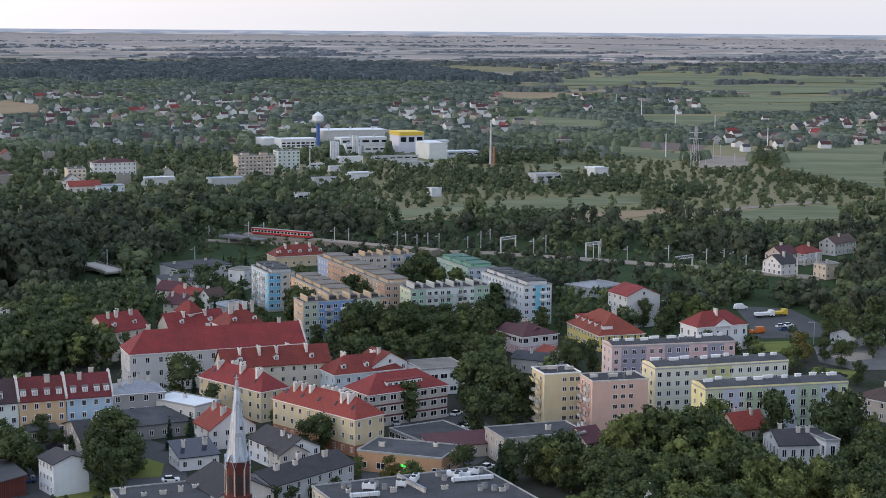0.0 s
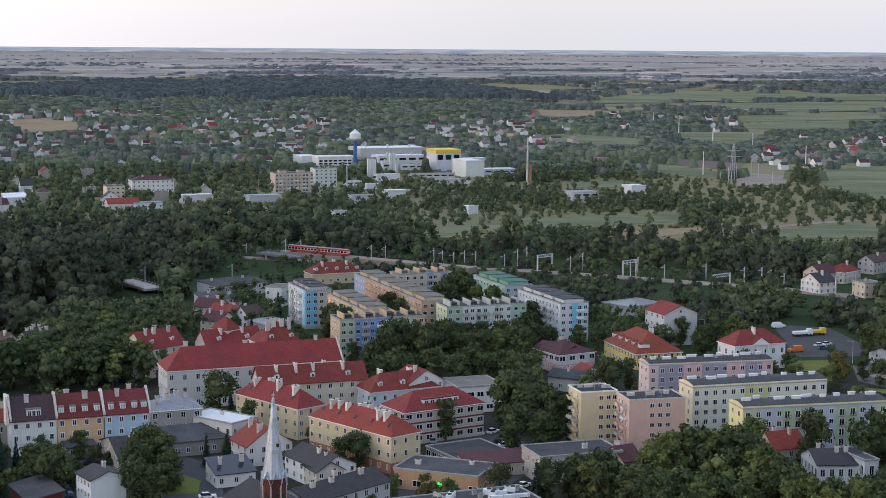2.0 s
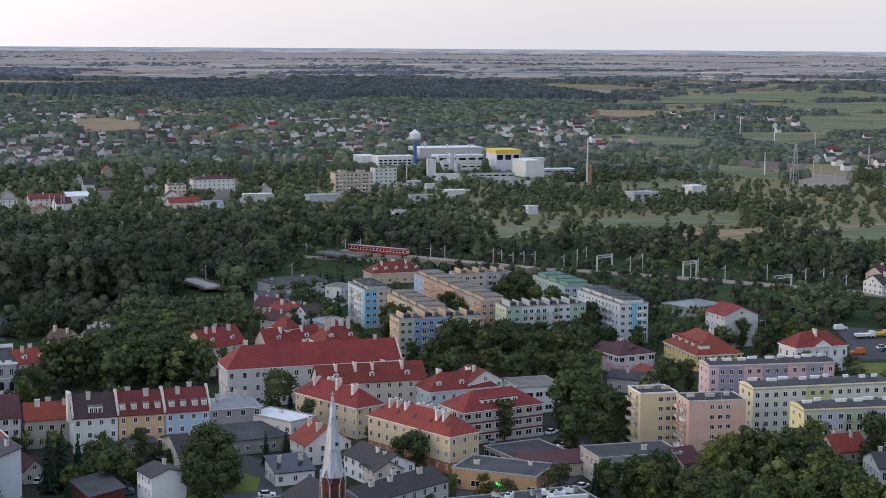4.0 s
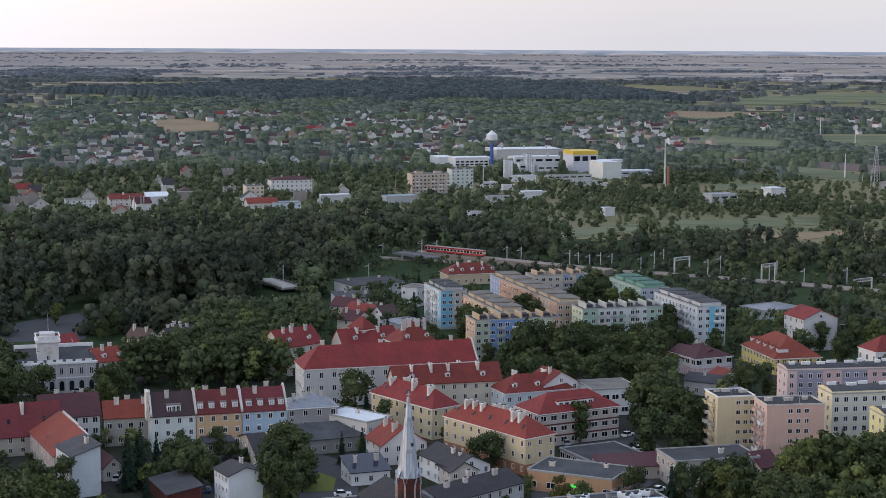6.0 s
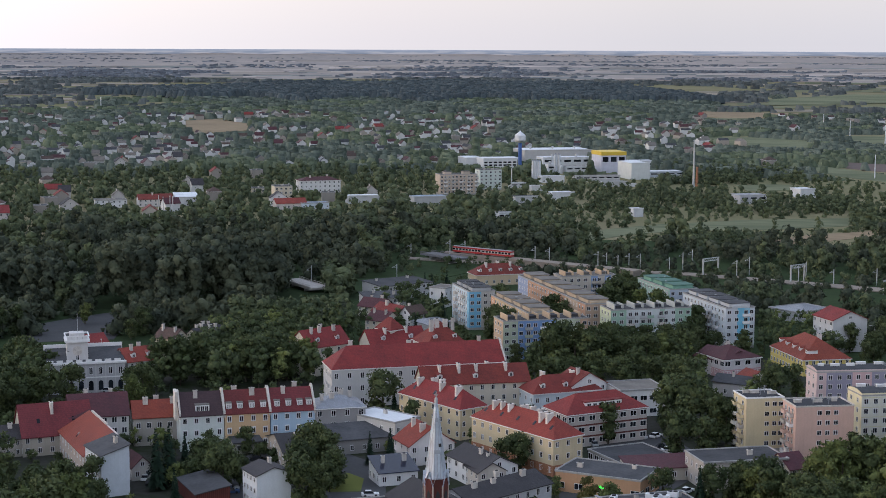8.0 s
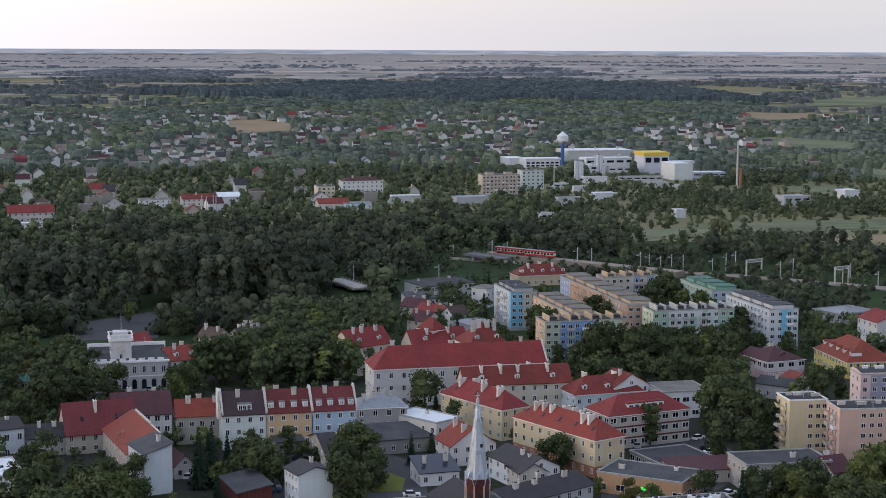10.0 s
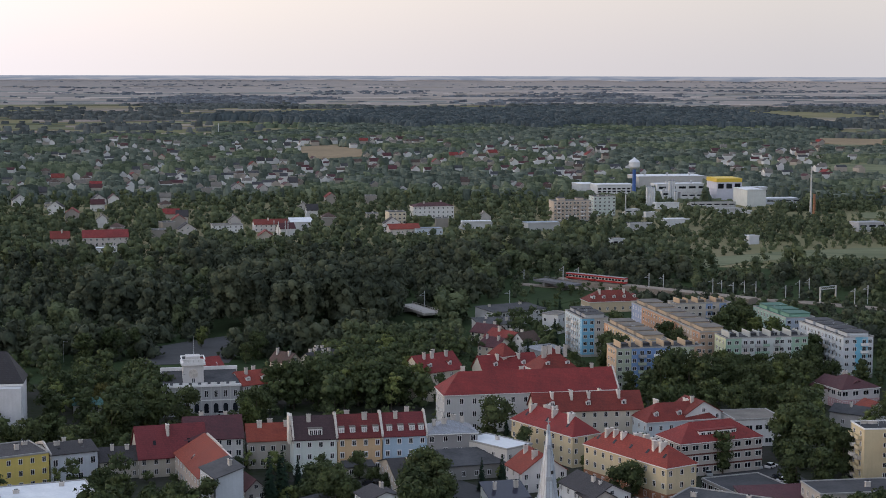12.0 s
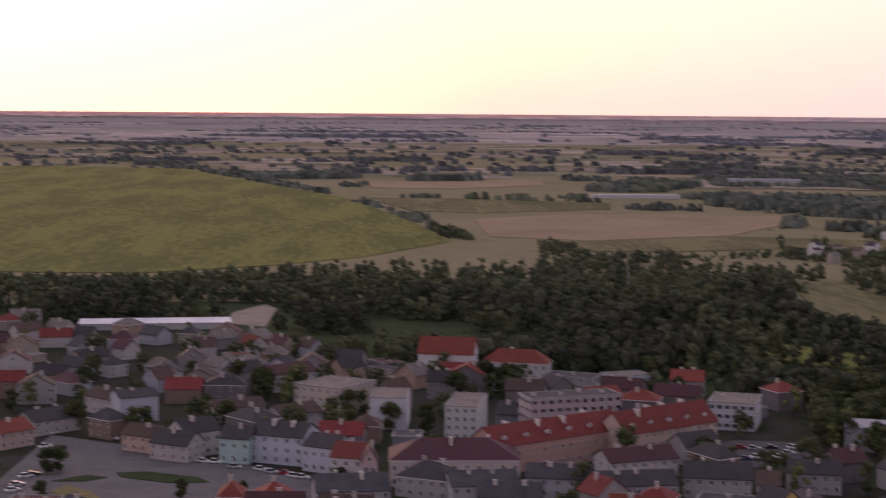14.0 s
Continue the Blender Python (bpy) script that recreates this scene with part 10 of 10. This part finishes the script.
def suburb_kind(i):
    wall = (plaster(0.72, 0.71, 0.70), plaster(0.50, 0.45, 0.38), plaster(0.56, 0.53, 0.51), plaster(0.34, 0.31, 0.28))[i % 4]
    tiles = (FELT_PALE, TILE_BROWN, TILE_DARK, FELT, TILE_MAROON, TILE_RED)[i % 6]
    roof = ("gable", "hip", "cross", "flat", "gable", "gable")[i % 6]
    words = {"gable": "gabled", "hip": "hipped", "cross": "steep gabled", "flat": "flat"}[roof]
    colour = ("pale", "brown", "dark", "grey", "dark red", "red")[i % 6]
    return dict(w=9.0 + i % 3 * 1.5, d=8.5 + i % 2, eave=(5.6, 3.6, 4.4, 6.2)[i % 4], rise=(3.4, 3.0, 4.2, 0)[("gable", "hip", "cross", "flat").index(roof)], roof=roof, wall=wall, tiles=tiles,
                label="pale suburban house with a %s %s roof among trees" % (colour, words))


rnd = random.Random(77)
placed = []
tries = 0
while len(placed) < 260 and tries < 9000:
    tries += 1
    az, dist = rnd.uniform(-13, 64), 1080 * (2.35 ** rnd.random())
    dense = noise.noise(Vector((az * 0.16, dist * 0.0035, 3.0))) + (0.25 if 8 < az < 60 else -0.1) - (0.55 if 0.5 < az < 10 and dist < 1650 else 0)
    if az < 0 and dist < 1500:
        continue
    if dense < rnd.uniform(-0.25, 0.35):
        continue
    p, _ = spot(az, dist)
    if any((p.x - a) ** 2 + (p.y - b) ** 2 < 20 ** 2 for a, b in placed) or any(inside(p.x, p.y, c) for c in CLEAR):
        continue
    if any((p.x - fx) ** 2 + (p.y - fy) ** 2 < (fr + 8) ** 2 for fx, fy, fr in FOOT):
        continue
    placed.append((p.x, p.y))
PROTOS = {}
for i, (hx, hy) in enumerate(placed):
    k = i % 12
    turn = rnd.choice((25, 30, -60, 115)) + rnd.uniform(-12, 12)
    if k not in PROTOS:
        q = suburb_kind(k)
        PROTOS[k] = house(hx, hy, turn, q["w"], q["d"], q["eave"], q["rise"], q["roof"], q["wall"], q["tiles"], q["label"], name="suburban_house", chimneys=1 if k % 3 == 0 else 0, sides="f", pitch=12.0, storeys=1, group="suburban houses")
    else:
        copy_thing(PROTOS[k], pose(hx, hy, 0, 0, 0, turn))
        kept(hx, hy, turn, 9, 9)

# many more roofs too far off to tell apart
far_walls = [plaster(0.70, 0.69, 0.68), plaster(0.40, 0.36, 0.31), FELT, TILE_BROWN, FELT_PALE, TILE_MAROON]
fh = Shape()
n_far, tries = 0, 0
while n_far < 920 and tries < 13000:
    tries += 1
    if n_far < 820:
        az, dist = rnd.uniform(-13, 62), 1500 * (1.75 ** rnd.random())
        dense = noise.noise(Vector((az * 0.16, dist * 0.0035, 3.0))) + (0.2 if 8 < az < 60 else -0.15)
        if dense < rnd.uniform(-0.2, 0.4):
            continue
    else:
        az, dist = rnd.uniform(57, 77), 1180 * (1.6 ** rnd.random())
    p, _ = spot(az, dist)
    if n_far >= 820 and not inside(p.x, p.y, VILLAGE):
        continue
    if any(inside(p.x, p.y, c) for c in CLEAR) or any((p.x - fx) ** 2 + (p.y - fy) ** 2 < (fr + 6) ** 2 for fx, fy, fr in FOOT):
        continue
    n_far += 1
    a = radians(rnd.choice((25, -60)) + rnd.uniform(-15, 15))
    ux, uy = math.cos(a), math.sin(a)
    w, d, h, k = rnd.uniform(3.2, 6.5), rnd.uniform(2.8, 4.4), rnd.uniform(3, 5.5), rnd.uniform(1.8, 3.4)
    q = [(p.x + ux * i - uy * j, p.y + uy * i + ux * j) for i, j in ((-w, -d), (w, -d), (w, d), (-w, d))]
    m1, m2 = rnd.choice((0, 0, 1)), rnd.choice((2, 3, 4, 5, 2, 5, 3))
    b = [(x, y, p.z - 1) for x, y in q]
    t = [(x, y, p.z + h) for x, y in q]
    r = [((q[0][0] + q[3][0]) / 2, (q[0][1] + q[3][1]) / 2, p.z + h + k), ((q[1][0] + q[2][0]) / 2, (q[1][1] + q[2][1]) / 2, p.z + h + k)]
    for i in range(4):
        j = (i + 1) % 4
        fh.face([b[i], b[j], t[j], t[i]], m1)
    fh.face([t[1], t[2], r[1]], m1)
    fh.face([t[3], t[0], r[0]], m1)
    fh.face([t[0], t[1], r[1], r[0]], m2)
    fh.face([t[2], t[3], r[0], r[1]], m2)
    FOOT.append((p.x, p.y, 5.0))
tagged(new("distant_houses", fh.data("distant_houses", *far_walls)), "hundreds of small pale houses in the distant suburb", "houses", kind="stuff")

# ---- woods: scattered by distance, thinned where they hide houses from the camera, none on meadows ----


def dome():
    """A cheap crown for trees far off: a ring of six, a ring of three and a cap."""
    v = [(math.cos(a), math.sin(a), -1.3 if i % 2 else -1.1) for i, a in enumerate(math.pi / 3 * i for i in range(6))]
    v += [(0.62 * math.cos(a), 0.62 * math.sin(a), 0.62) for a in (0.5 + math.pi * 2 / 3 * i for i in range(3))]
    f = [(6, 7, 8)]
    for i in range(3):
        a, b, c, n, m = 2 * i, 2 * i + 1, (2 * i + 2) % 6, 6 + i, 6 + (i + 1) % 3
        f += [(a, b, n), (b, c, m), (b, m, n)]
    return np.array(v), np.array(f)


DOME = dome()


def canopy(name, spots, mat, label, masses, leafy, seed, base=None, fine=0.13):
    """Many trees in one mesh: each some ragged masses with leaf clumps over them."""
    rng = np.random.default_rng(seed)
    bv, bf = base or (TINY_V, TINY_F)
    vs, fs, k = [], [], 0
    for x, y, z, h, rad in spots:
        c, r = [], []
        for i in range(masses):
            a = rng.random() * 6.283
            t = i / max(1, masses - 1)
            q = rad * rng.uniform(0.1, 0.7) * (0.35 + 0.65 * t) if masses > 1 else 0.0
            rr = rad * (rng.uniform(0.40, 0.66) if masses > 1 else 1.0)
            tall = rr * rng.uniform(0.85, 1.15) if masses > 1 else max(rr * 0.75, h * 0.42)
            cz = z + h - tall - (h * 0.58 * t if masses > 1 else 0)
            wob = 1 + rng.normal(scale=0.2, size=(len(bv), 1))
            mid = np.array([x + q * math.cos(a), y + q * math.sin(a), cz])
            vs.append(bv * wob * np.array([rr, rr, tall]) * (0.86 if leafy else 1.0) + mid)
            fs.append(bf + k)
            k += len(bv)
            c.append(mid)
            r.append(rr)
        if leafy:
            lv, lf = leaves(rng, np.array(c), np.array(r), leafy, rad * fine)
            vs.append(lv)
            fs.append(lf + k)
            k += len(lv)
    ob = new(name, mesh_np(name, np.concatenate(vs), np.concatenate(fs), [mat]))
    return tagged(ob, label, "woodland", kind="stuff")


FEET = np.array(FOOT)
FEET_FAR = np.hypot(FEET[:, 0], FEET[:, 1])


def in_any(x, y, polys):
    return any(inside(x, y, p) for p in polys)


def hides_view(x, y, h, rad=4.0):
    """Whether a tree here would hide a house or a meadow from the camera."""
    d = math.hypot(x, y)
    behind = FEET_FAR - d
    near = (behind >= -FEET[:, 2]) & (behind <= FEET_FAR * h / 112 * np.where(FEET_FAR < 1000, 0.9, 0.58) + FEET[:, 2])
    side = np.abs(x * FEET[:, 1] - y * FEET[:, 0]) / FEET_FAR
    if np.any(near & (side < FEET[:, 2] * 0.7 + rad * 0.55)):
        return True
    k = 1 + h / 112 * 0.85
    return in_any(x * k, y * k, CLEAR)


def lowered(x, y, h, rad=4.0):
    """The height of a tree: cut until the camera sees the houses behind it, or nothing."""
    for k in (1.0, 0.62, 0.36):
        if not hides_view(x, y, h * k, rad * (0.6 + 0.4 * k)):
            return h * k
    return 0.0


def in_feet(x, y, pad):
    return bool(np.any((x - FEET[:, 0]) ** 2 + (y - FEET[:, 1]) ** 2 < (FEET[:, 2] + pad) ** 2))


OPEN = CLEAR + [ESTATE, WEST_TOWN]
zones = {k: [] for k in ("near", "near_light", "tall", "mid", "mid_light", "scrub", "far", "far_light", "pine", "plain", "rim")}
rnd = random.Random(31)
# stands of tall old poplars and willows by the river: outline, least and greatest height
STANDS = [([(-263.3, 649.7), (-224.2, 653.2), (-205.6, 689.2), (-200.9, 710.6), (-213.0, 747.6), (-246.4, 726.2), (-281.6, 699.4)], 23, 29), ([(-318.8, 636.1), (-280.0, 645.6), (-301.4, 699.8), (-345.4, 692.5)], 20, 25), ([(-332.6, 775.1), (-305.5, 771.1), (-334.9, 845.5), (-359.9, 839.2)], 18, 23), ([(-220.1, 667.0), (-194.3, 684.7), (-212.4, 749.1), (-245.5, 745.4)], 17, 22)]


def level(az, dist):
    return -math.sin(radians(az)) * dist, math.cos(radians(az)) * dist


def wander(a0, a1, d0, d1, step):
    """A jittered lattice over a sector, its pitch growing with distance: azimuth and distance."""
    d = d0
    while d < d1:
        da = math.degrees(step)
        a = a0 + rnd.random() * da
        while a < a1:
            yield a + rnd.uniform(-0.4, 0.4) * da, d * (1 + rnd.uniform(-0.4, 0.4) * step)
            a += da
        d *= 1 + step


def hedged(x, y):
    """Scrub and hedges that run in bands across the open land: high where they grow."""
    a = radians(20)
    u, v = x * math.cos(a) + y * math.sin(a), y * math.cos(a) - x * math.sin(a)
    return noise.noise(Vector((u * 0.0035, v * 0.013, 3.3))) + 0.5 * noise.noise(Vector((u * 0.012, v * 0.03, 7.1)))


for outline, low, high in STANDS:
    for x, y in fill(outline, 6.5, 3):
        zones["tall"].append((x, y, 0, rnd.uniform(low, high), rnd.uniform(4.6, 6.6)))
STOOD = [p for p, _, _ in STANDS]
for az, dist in wander(-15, 106, 640, 950, 0.0118):
    p, _ = spot(az, dist)
    if in_any(p.x, p.y, OPEN) or in_any(p.x, p.y, STOOD) or in_feet(p.x, p.y, 3):
        continue
    patch = noise.noise(Vector((p.x * 0.012, p.y * 0.012, 1.7)))
    if patch < (-0.62 if az < 12 else -0.45 if az < 84 else -0.22) or (az > 77 and dist < 690 and patch < 0.1):
        continue
    big = 1.0 + 0.6 * noise.noise(Vector((p.x * 0.018, p.y * 0.018, 12.0)))
    h = (rnd.uniform(7, 14) + (4 if (33 < az < 80 and dist > 680) or (12 < az <= 33 and dist > 790) else 0)) * big
    if hides_view(p.x, p.y, h):
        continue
    kind = "near_light" if noise.noise(Vector((p.x * 0.02, p.y * 0.02, 9.0))) > 0.14 else "near"
    low = 0.42 if inside(p.x, p.y, RAILSIDE) else 1.0
    zones[kind].append((p.x, p.y, 0, h * low, rnd.uniform(3.6, 6.2) * big * (0.4 + 0.6 * low)))
for az, dist in wander(-15, 106, 950, 1400, 0.0108):
    p, _ = spot(az, dist)
    if in_any(p.x, p.y, OPEN) or in_feet(p.x, p.y, 3):
        continue
    if inside(p.x, p.y, OPENLAND):
        if hedged(p.x, p.y) < -0.5:
            continue
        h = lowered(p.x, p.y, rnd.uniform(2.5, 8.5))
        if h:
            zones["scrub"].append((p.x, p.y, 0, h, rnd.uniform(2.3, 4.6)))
        continue
    patch = noise.noise(Vector((p.x * 0.008, p.y * 0.008, 4.4)))
    if az > 84 and dist > 1090:
        continue
    if patch < (-0.62 if az < 34 or (az > 70 and dist < 1130) else -0.1 if az < 58 else 0.12):
        continue
    full = rnd.uniform(7, 14)
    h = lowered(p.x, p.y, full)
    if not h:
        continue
    kind = "mid_light" if noise.noise(Vector((p.x * 0.015, p.y * 0.015, 6.0))) > 0.16 else "mid"
    zones[kind].append((p.x, p.y, 0, h, rnd.uniform(3.8, 6.4) * (0.45 + 0.55 * h / full)))
for az, dist in wander(-15, 110, 1400, 3150, 0.0038):
    p, s = spot(az, dist)
    if dist > 2650 and not 1 < az < 22:
        continue
    openland = inside(p.x, p.y, OPENLAND)
    if openland:
        if hedged(p.x, p.y) < -0.22:
            continue
    else:
        patch = noise.noise(Vector((p.x * 0.0045, p.y * 0.0045, 2.0)))
        if patch < (-0.45 if 3 < az < 30 else 0.02 if 30 <= az < 62 else (-0.25 if az <= 3 else 0.22)):
            continue
    if in_any(*level(az, dist), CLEAR) or in_feet(p.x, p.y, 3):
        continue
    full = rnd.uniform(4, 9) if openland else rnd.uniform(6, 13)
    rad = rnd.uniform(0.5, 0.95) * 0.0038 * dist * s * 1.25
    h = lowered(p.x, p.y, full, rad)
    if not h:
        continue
    rad *= 0.5 + 0.5 * h / full
    kind = "far_light" if noise.noise(Vector((p.x * 0.006, p.y * 0.006, 8.0))) > 0.12 else "far"
    zones[kind].append((p.x, p.y, p.z, h * s, rad))
for az, dist in wander(0.5, 26.0, 2600, 4500, 0.0033):
    edge = 4300 + 350 * noise.noise(Vector((az * 0.35, 0.0, 0.0))) - 90 * max(0.0, az - 14)
    start = 3080 + 260 * noise.noise(Vector((az * 0.5, 7.0, 0.0))) + 70 * max(0.0, az - 16)
    if not start < dist < edge or (az < 4 and dist > 2900 + az * 250):
        continue
    p, s = spot(az, dist)
    zones["pine"].append((p.x, p.y, p.z, rnd.uniform(15, 19) * s, rnd.uniform(0.7, 1.0) * 0.0033 * dist * s * 1.1))
for az, dist in itertools.chain(wander(-16, 112, 2650, 6600, 0.0046), wander(-16, 112, 6600, 15500, 0.0075)):
    if 1 < az < 20 and dist < 4400:
        continue
    p, s = spot(az, dist)
    patch = noise.noise(Vector((az * 0.16, math.log(dist) * 12.0, 5.0))) + 0.45 * noise.noise(Vector((az * 0.9, math.log(dist) * 40.0, 1.0)))
    if patch < (0.24 if dist > 5200 else 0.12 if az < 40 else 0.24 if az < 75 else 0.36 if az < 82 else 0.5) and rnd.random() > (0.03 if dist < 4500 else 0.008):
        continue
    if in_any(*level(az, dist), CLEAR):
        continue
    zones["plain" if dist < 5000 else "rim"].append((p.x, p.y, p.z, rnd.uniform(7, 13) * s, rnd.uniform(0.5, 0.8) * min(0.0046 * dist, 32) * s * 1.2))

for hx, hy in placed:
    if inside(hx, hy, OPENLAND):
        for i in range(4):
            a, q = rnd.random() * 6.283, rnd.uniform(9, 17)
            zones["mid"].append((hx + q * math.cos(a), hy + q * math.sin(a), 0, rnd.uniform(4, 7), rnd.uniform(2.5, 4.5)))
for outline, low, high in HEDGES:
    xs, ys = [q[0] for q in outline], [q[1] for q in outline]
    gap = max(5.5, math.hypot(xs[0], ys[0]) * (0.0047 if outline is VILLAGE else 0.0036))
    nx, ny = int((max(xs) - min(xs)) / gap) + 1, int((max(ys) - min(ys)) / gap) + 1
    for i in range(nx):
        for j in range(ny):
            hx, hy = min(xs) + (i + rnd.random()) * gap, min(ys) + (j + rnd.random()) * gap
            if not inside(hx, hy, outline) or in_feet(hx, hy, 2) or noise.noise(Vector((hx * 0.03, hy * 0.03, 2.0))) < -0.15 + 0.2 * rnd.random():
                continue
            far = math.hypot(hx, hy)
            p, s = spot(math.degrees(math.atan2(-hx, hy)), far)
            h = rnd.uniform(low * 0.5, high * 0.85)
            if in_any(hx, hy, CLEAR) or hides_view(hx, hy, h * 0.8):
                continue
            kind = ("mid_light" if rnd.random() < 0.35 else "mid") if far < 1500 else "far"
            zones[kind].append((p.x, p.y, p.z, h * s, rnd.uniform(0.4, 0.75) * gap * s))

canopy("poplar_stand", zones["tall"], WOODS, "tall dark stand of old poplars and willows", 8, 210, 11, fine=0.105)
canopy("riverside_woods", zones["near"], WOODS, "dense dark green riverside woods", 4, 105, 1)
canopy("willow_thicket", zones["near_light"], WOODS_LIGHT, "pale green willows and alders by the river", 4, 105, 2)
canopy("suburb_trees", zones["mid"], SUBURB, "dark garden and roadside trees beyond the river", 3, 26, 3, fine=0.16)
canopy("light_suburb_trees", zones["mid_light"], WOODS_LIGHT, "paler green garden trees beyond the river", 3, 26, 4, fine=0.16)
canopy("field_scrub", zones["scrub"], WOODS_LIGHT, "low green scrub and hedges among the fields", 3, 26, 12, fine=0.16)
# these far canopies carry the haze in their base colours
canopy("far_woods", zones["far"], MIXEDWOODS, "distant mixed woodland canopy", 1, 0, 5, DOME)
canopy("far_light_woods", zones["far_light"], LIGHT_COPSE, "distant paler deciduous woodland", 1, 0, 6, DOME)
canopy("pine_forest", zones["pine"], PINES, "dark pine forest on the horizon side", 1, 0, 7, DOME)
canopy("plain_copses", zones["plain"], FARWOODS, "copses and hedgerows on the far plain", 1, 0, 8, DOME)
canopy("skyline_copses", zones["rim"], RIMWOODS, "haze-tinted copses and tree lines near the skyline", 1, 0, 9, DOME)

# ---- backdrop: a glowing ring painted with the hazy far plain up to the skyline ----
HAZE = bpy.data.materials.new("glowing_painted_haze")
HAZE.use_nodes = True
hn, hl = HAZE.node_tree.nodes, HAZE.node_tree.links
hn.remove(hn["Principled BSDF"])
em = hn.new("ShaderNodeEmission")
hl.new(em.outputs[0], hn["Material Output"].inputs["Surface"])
tc = hn.new("ShaderNodeTexCoord")
mp = hn.new("ShaderNodeMapping")
mp.inputs["Scale"].default_value = (0.014, 0.014, 0.17)
hl.new(tc.outputs["Object"], mp.inputs["Vector"])
n1 = hn.new("ShaderNodeTexNoise")
n1.inputs["Scale"].default_value, n1.inputs["Detail"].default_value = 1.0, 7.0
hl.new(mp.outputs[0], n1.inputs["Vector"])
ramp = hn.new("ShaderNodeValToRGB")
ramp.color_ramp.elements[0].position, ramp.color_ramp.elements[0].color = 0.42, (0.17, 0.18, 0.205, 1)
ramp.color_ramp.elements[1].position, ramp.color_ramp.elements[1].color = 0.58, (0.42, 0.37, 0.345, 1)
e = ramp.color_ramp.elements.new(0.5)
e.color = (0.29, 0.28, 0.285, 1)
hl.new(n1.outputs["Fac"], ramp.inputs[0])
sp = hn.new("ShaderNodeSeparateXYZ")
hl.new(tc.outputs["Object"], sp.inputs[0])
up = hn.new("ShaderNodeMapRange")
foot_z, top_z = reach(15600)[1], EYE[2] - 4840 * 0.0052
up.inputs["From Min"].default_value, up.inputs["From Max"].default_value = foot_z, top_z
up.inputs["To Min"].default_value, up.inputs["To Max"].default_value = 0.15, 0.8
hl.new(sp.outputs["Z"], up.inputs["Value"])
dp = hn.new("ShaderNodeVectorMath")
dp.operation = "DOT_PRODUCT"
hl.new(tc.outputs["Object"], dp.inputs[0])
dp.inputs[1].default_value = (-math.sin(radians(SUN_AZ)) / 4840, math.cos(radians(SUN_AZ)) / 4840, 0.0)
# painted haze colour: bluish grey, turning pink toward the sun
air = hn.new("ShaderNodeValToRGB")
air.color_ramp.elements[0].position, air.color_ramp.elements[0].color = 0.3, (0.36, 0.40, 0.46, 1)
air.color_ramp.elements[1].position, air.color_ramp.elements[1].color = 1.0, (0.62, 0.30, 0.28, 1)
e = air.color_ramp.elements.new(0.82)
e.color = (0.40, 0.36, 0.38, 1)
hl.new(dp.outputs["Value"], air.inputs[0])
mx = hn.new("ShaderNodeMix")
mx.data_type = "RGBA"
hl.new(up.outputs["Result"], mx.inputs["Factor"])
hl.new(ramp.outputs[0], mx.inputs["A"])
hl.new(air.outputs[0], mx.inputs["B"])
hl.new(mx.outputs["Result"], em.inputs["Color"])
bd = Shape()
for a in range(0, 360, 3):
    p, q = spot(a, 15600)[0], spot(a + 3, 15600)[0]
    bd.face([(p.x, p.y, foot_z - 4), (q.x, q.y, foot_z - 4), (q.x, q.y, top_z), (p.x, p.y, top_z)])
tagged(new("backdrop", bd.data("backdrop", HAZE)), "glowing backdrop painted with the hazy far plain", "backdrop", kind="structure")
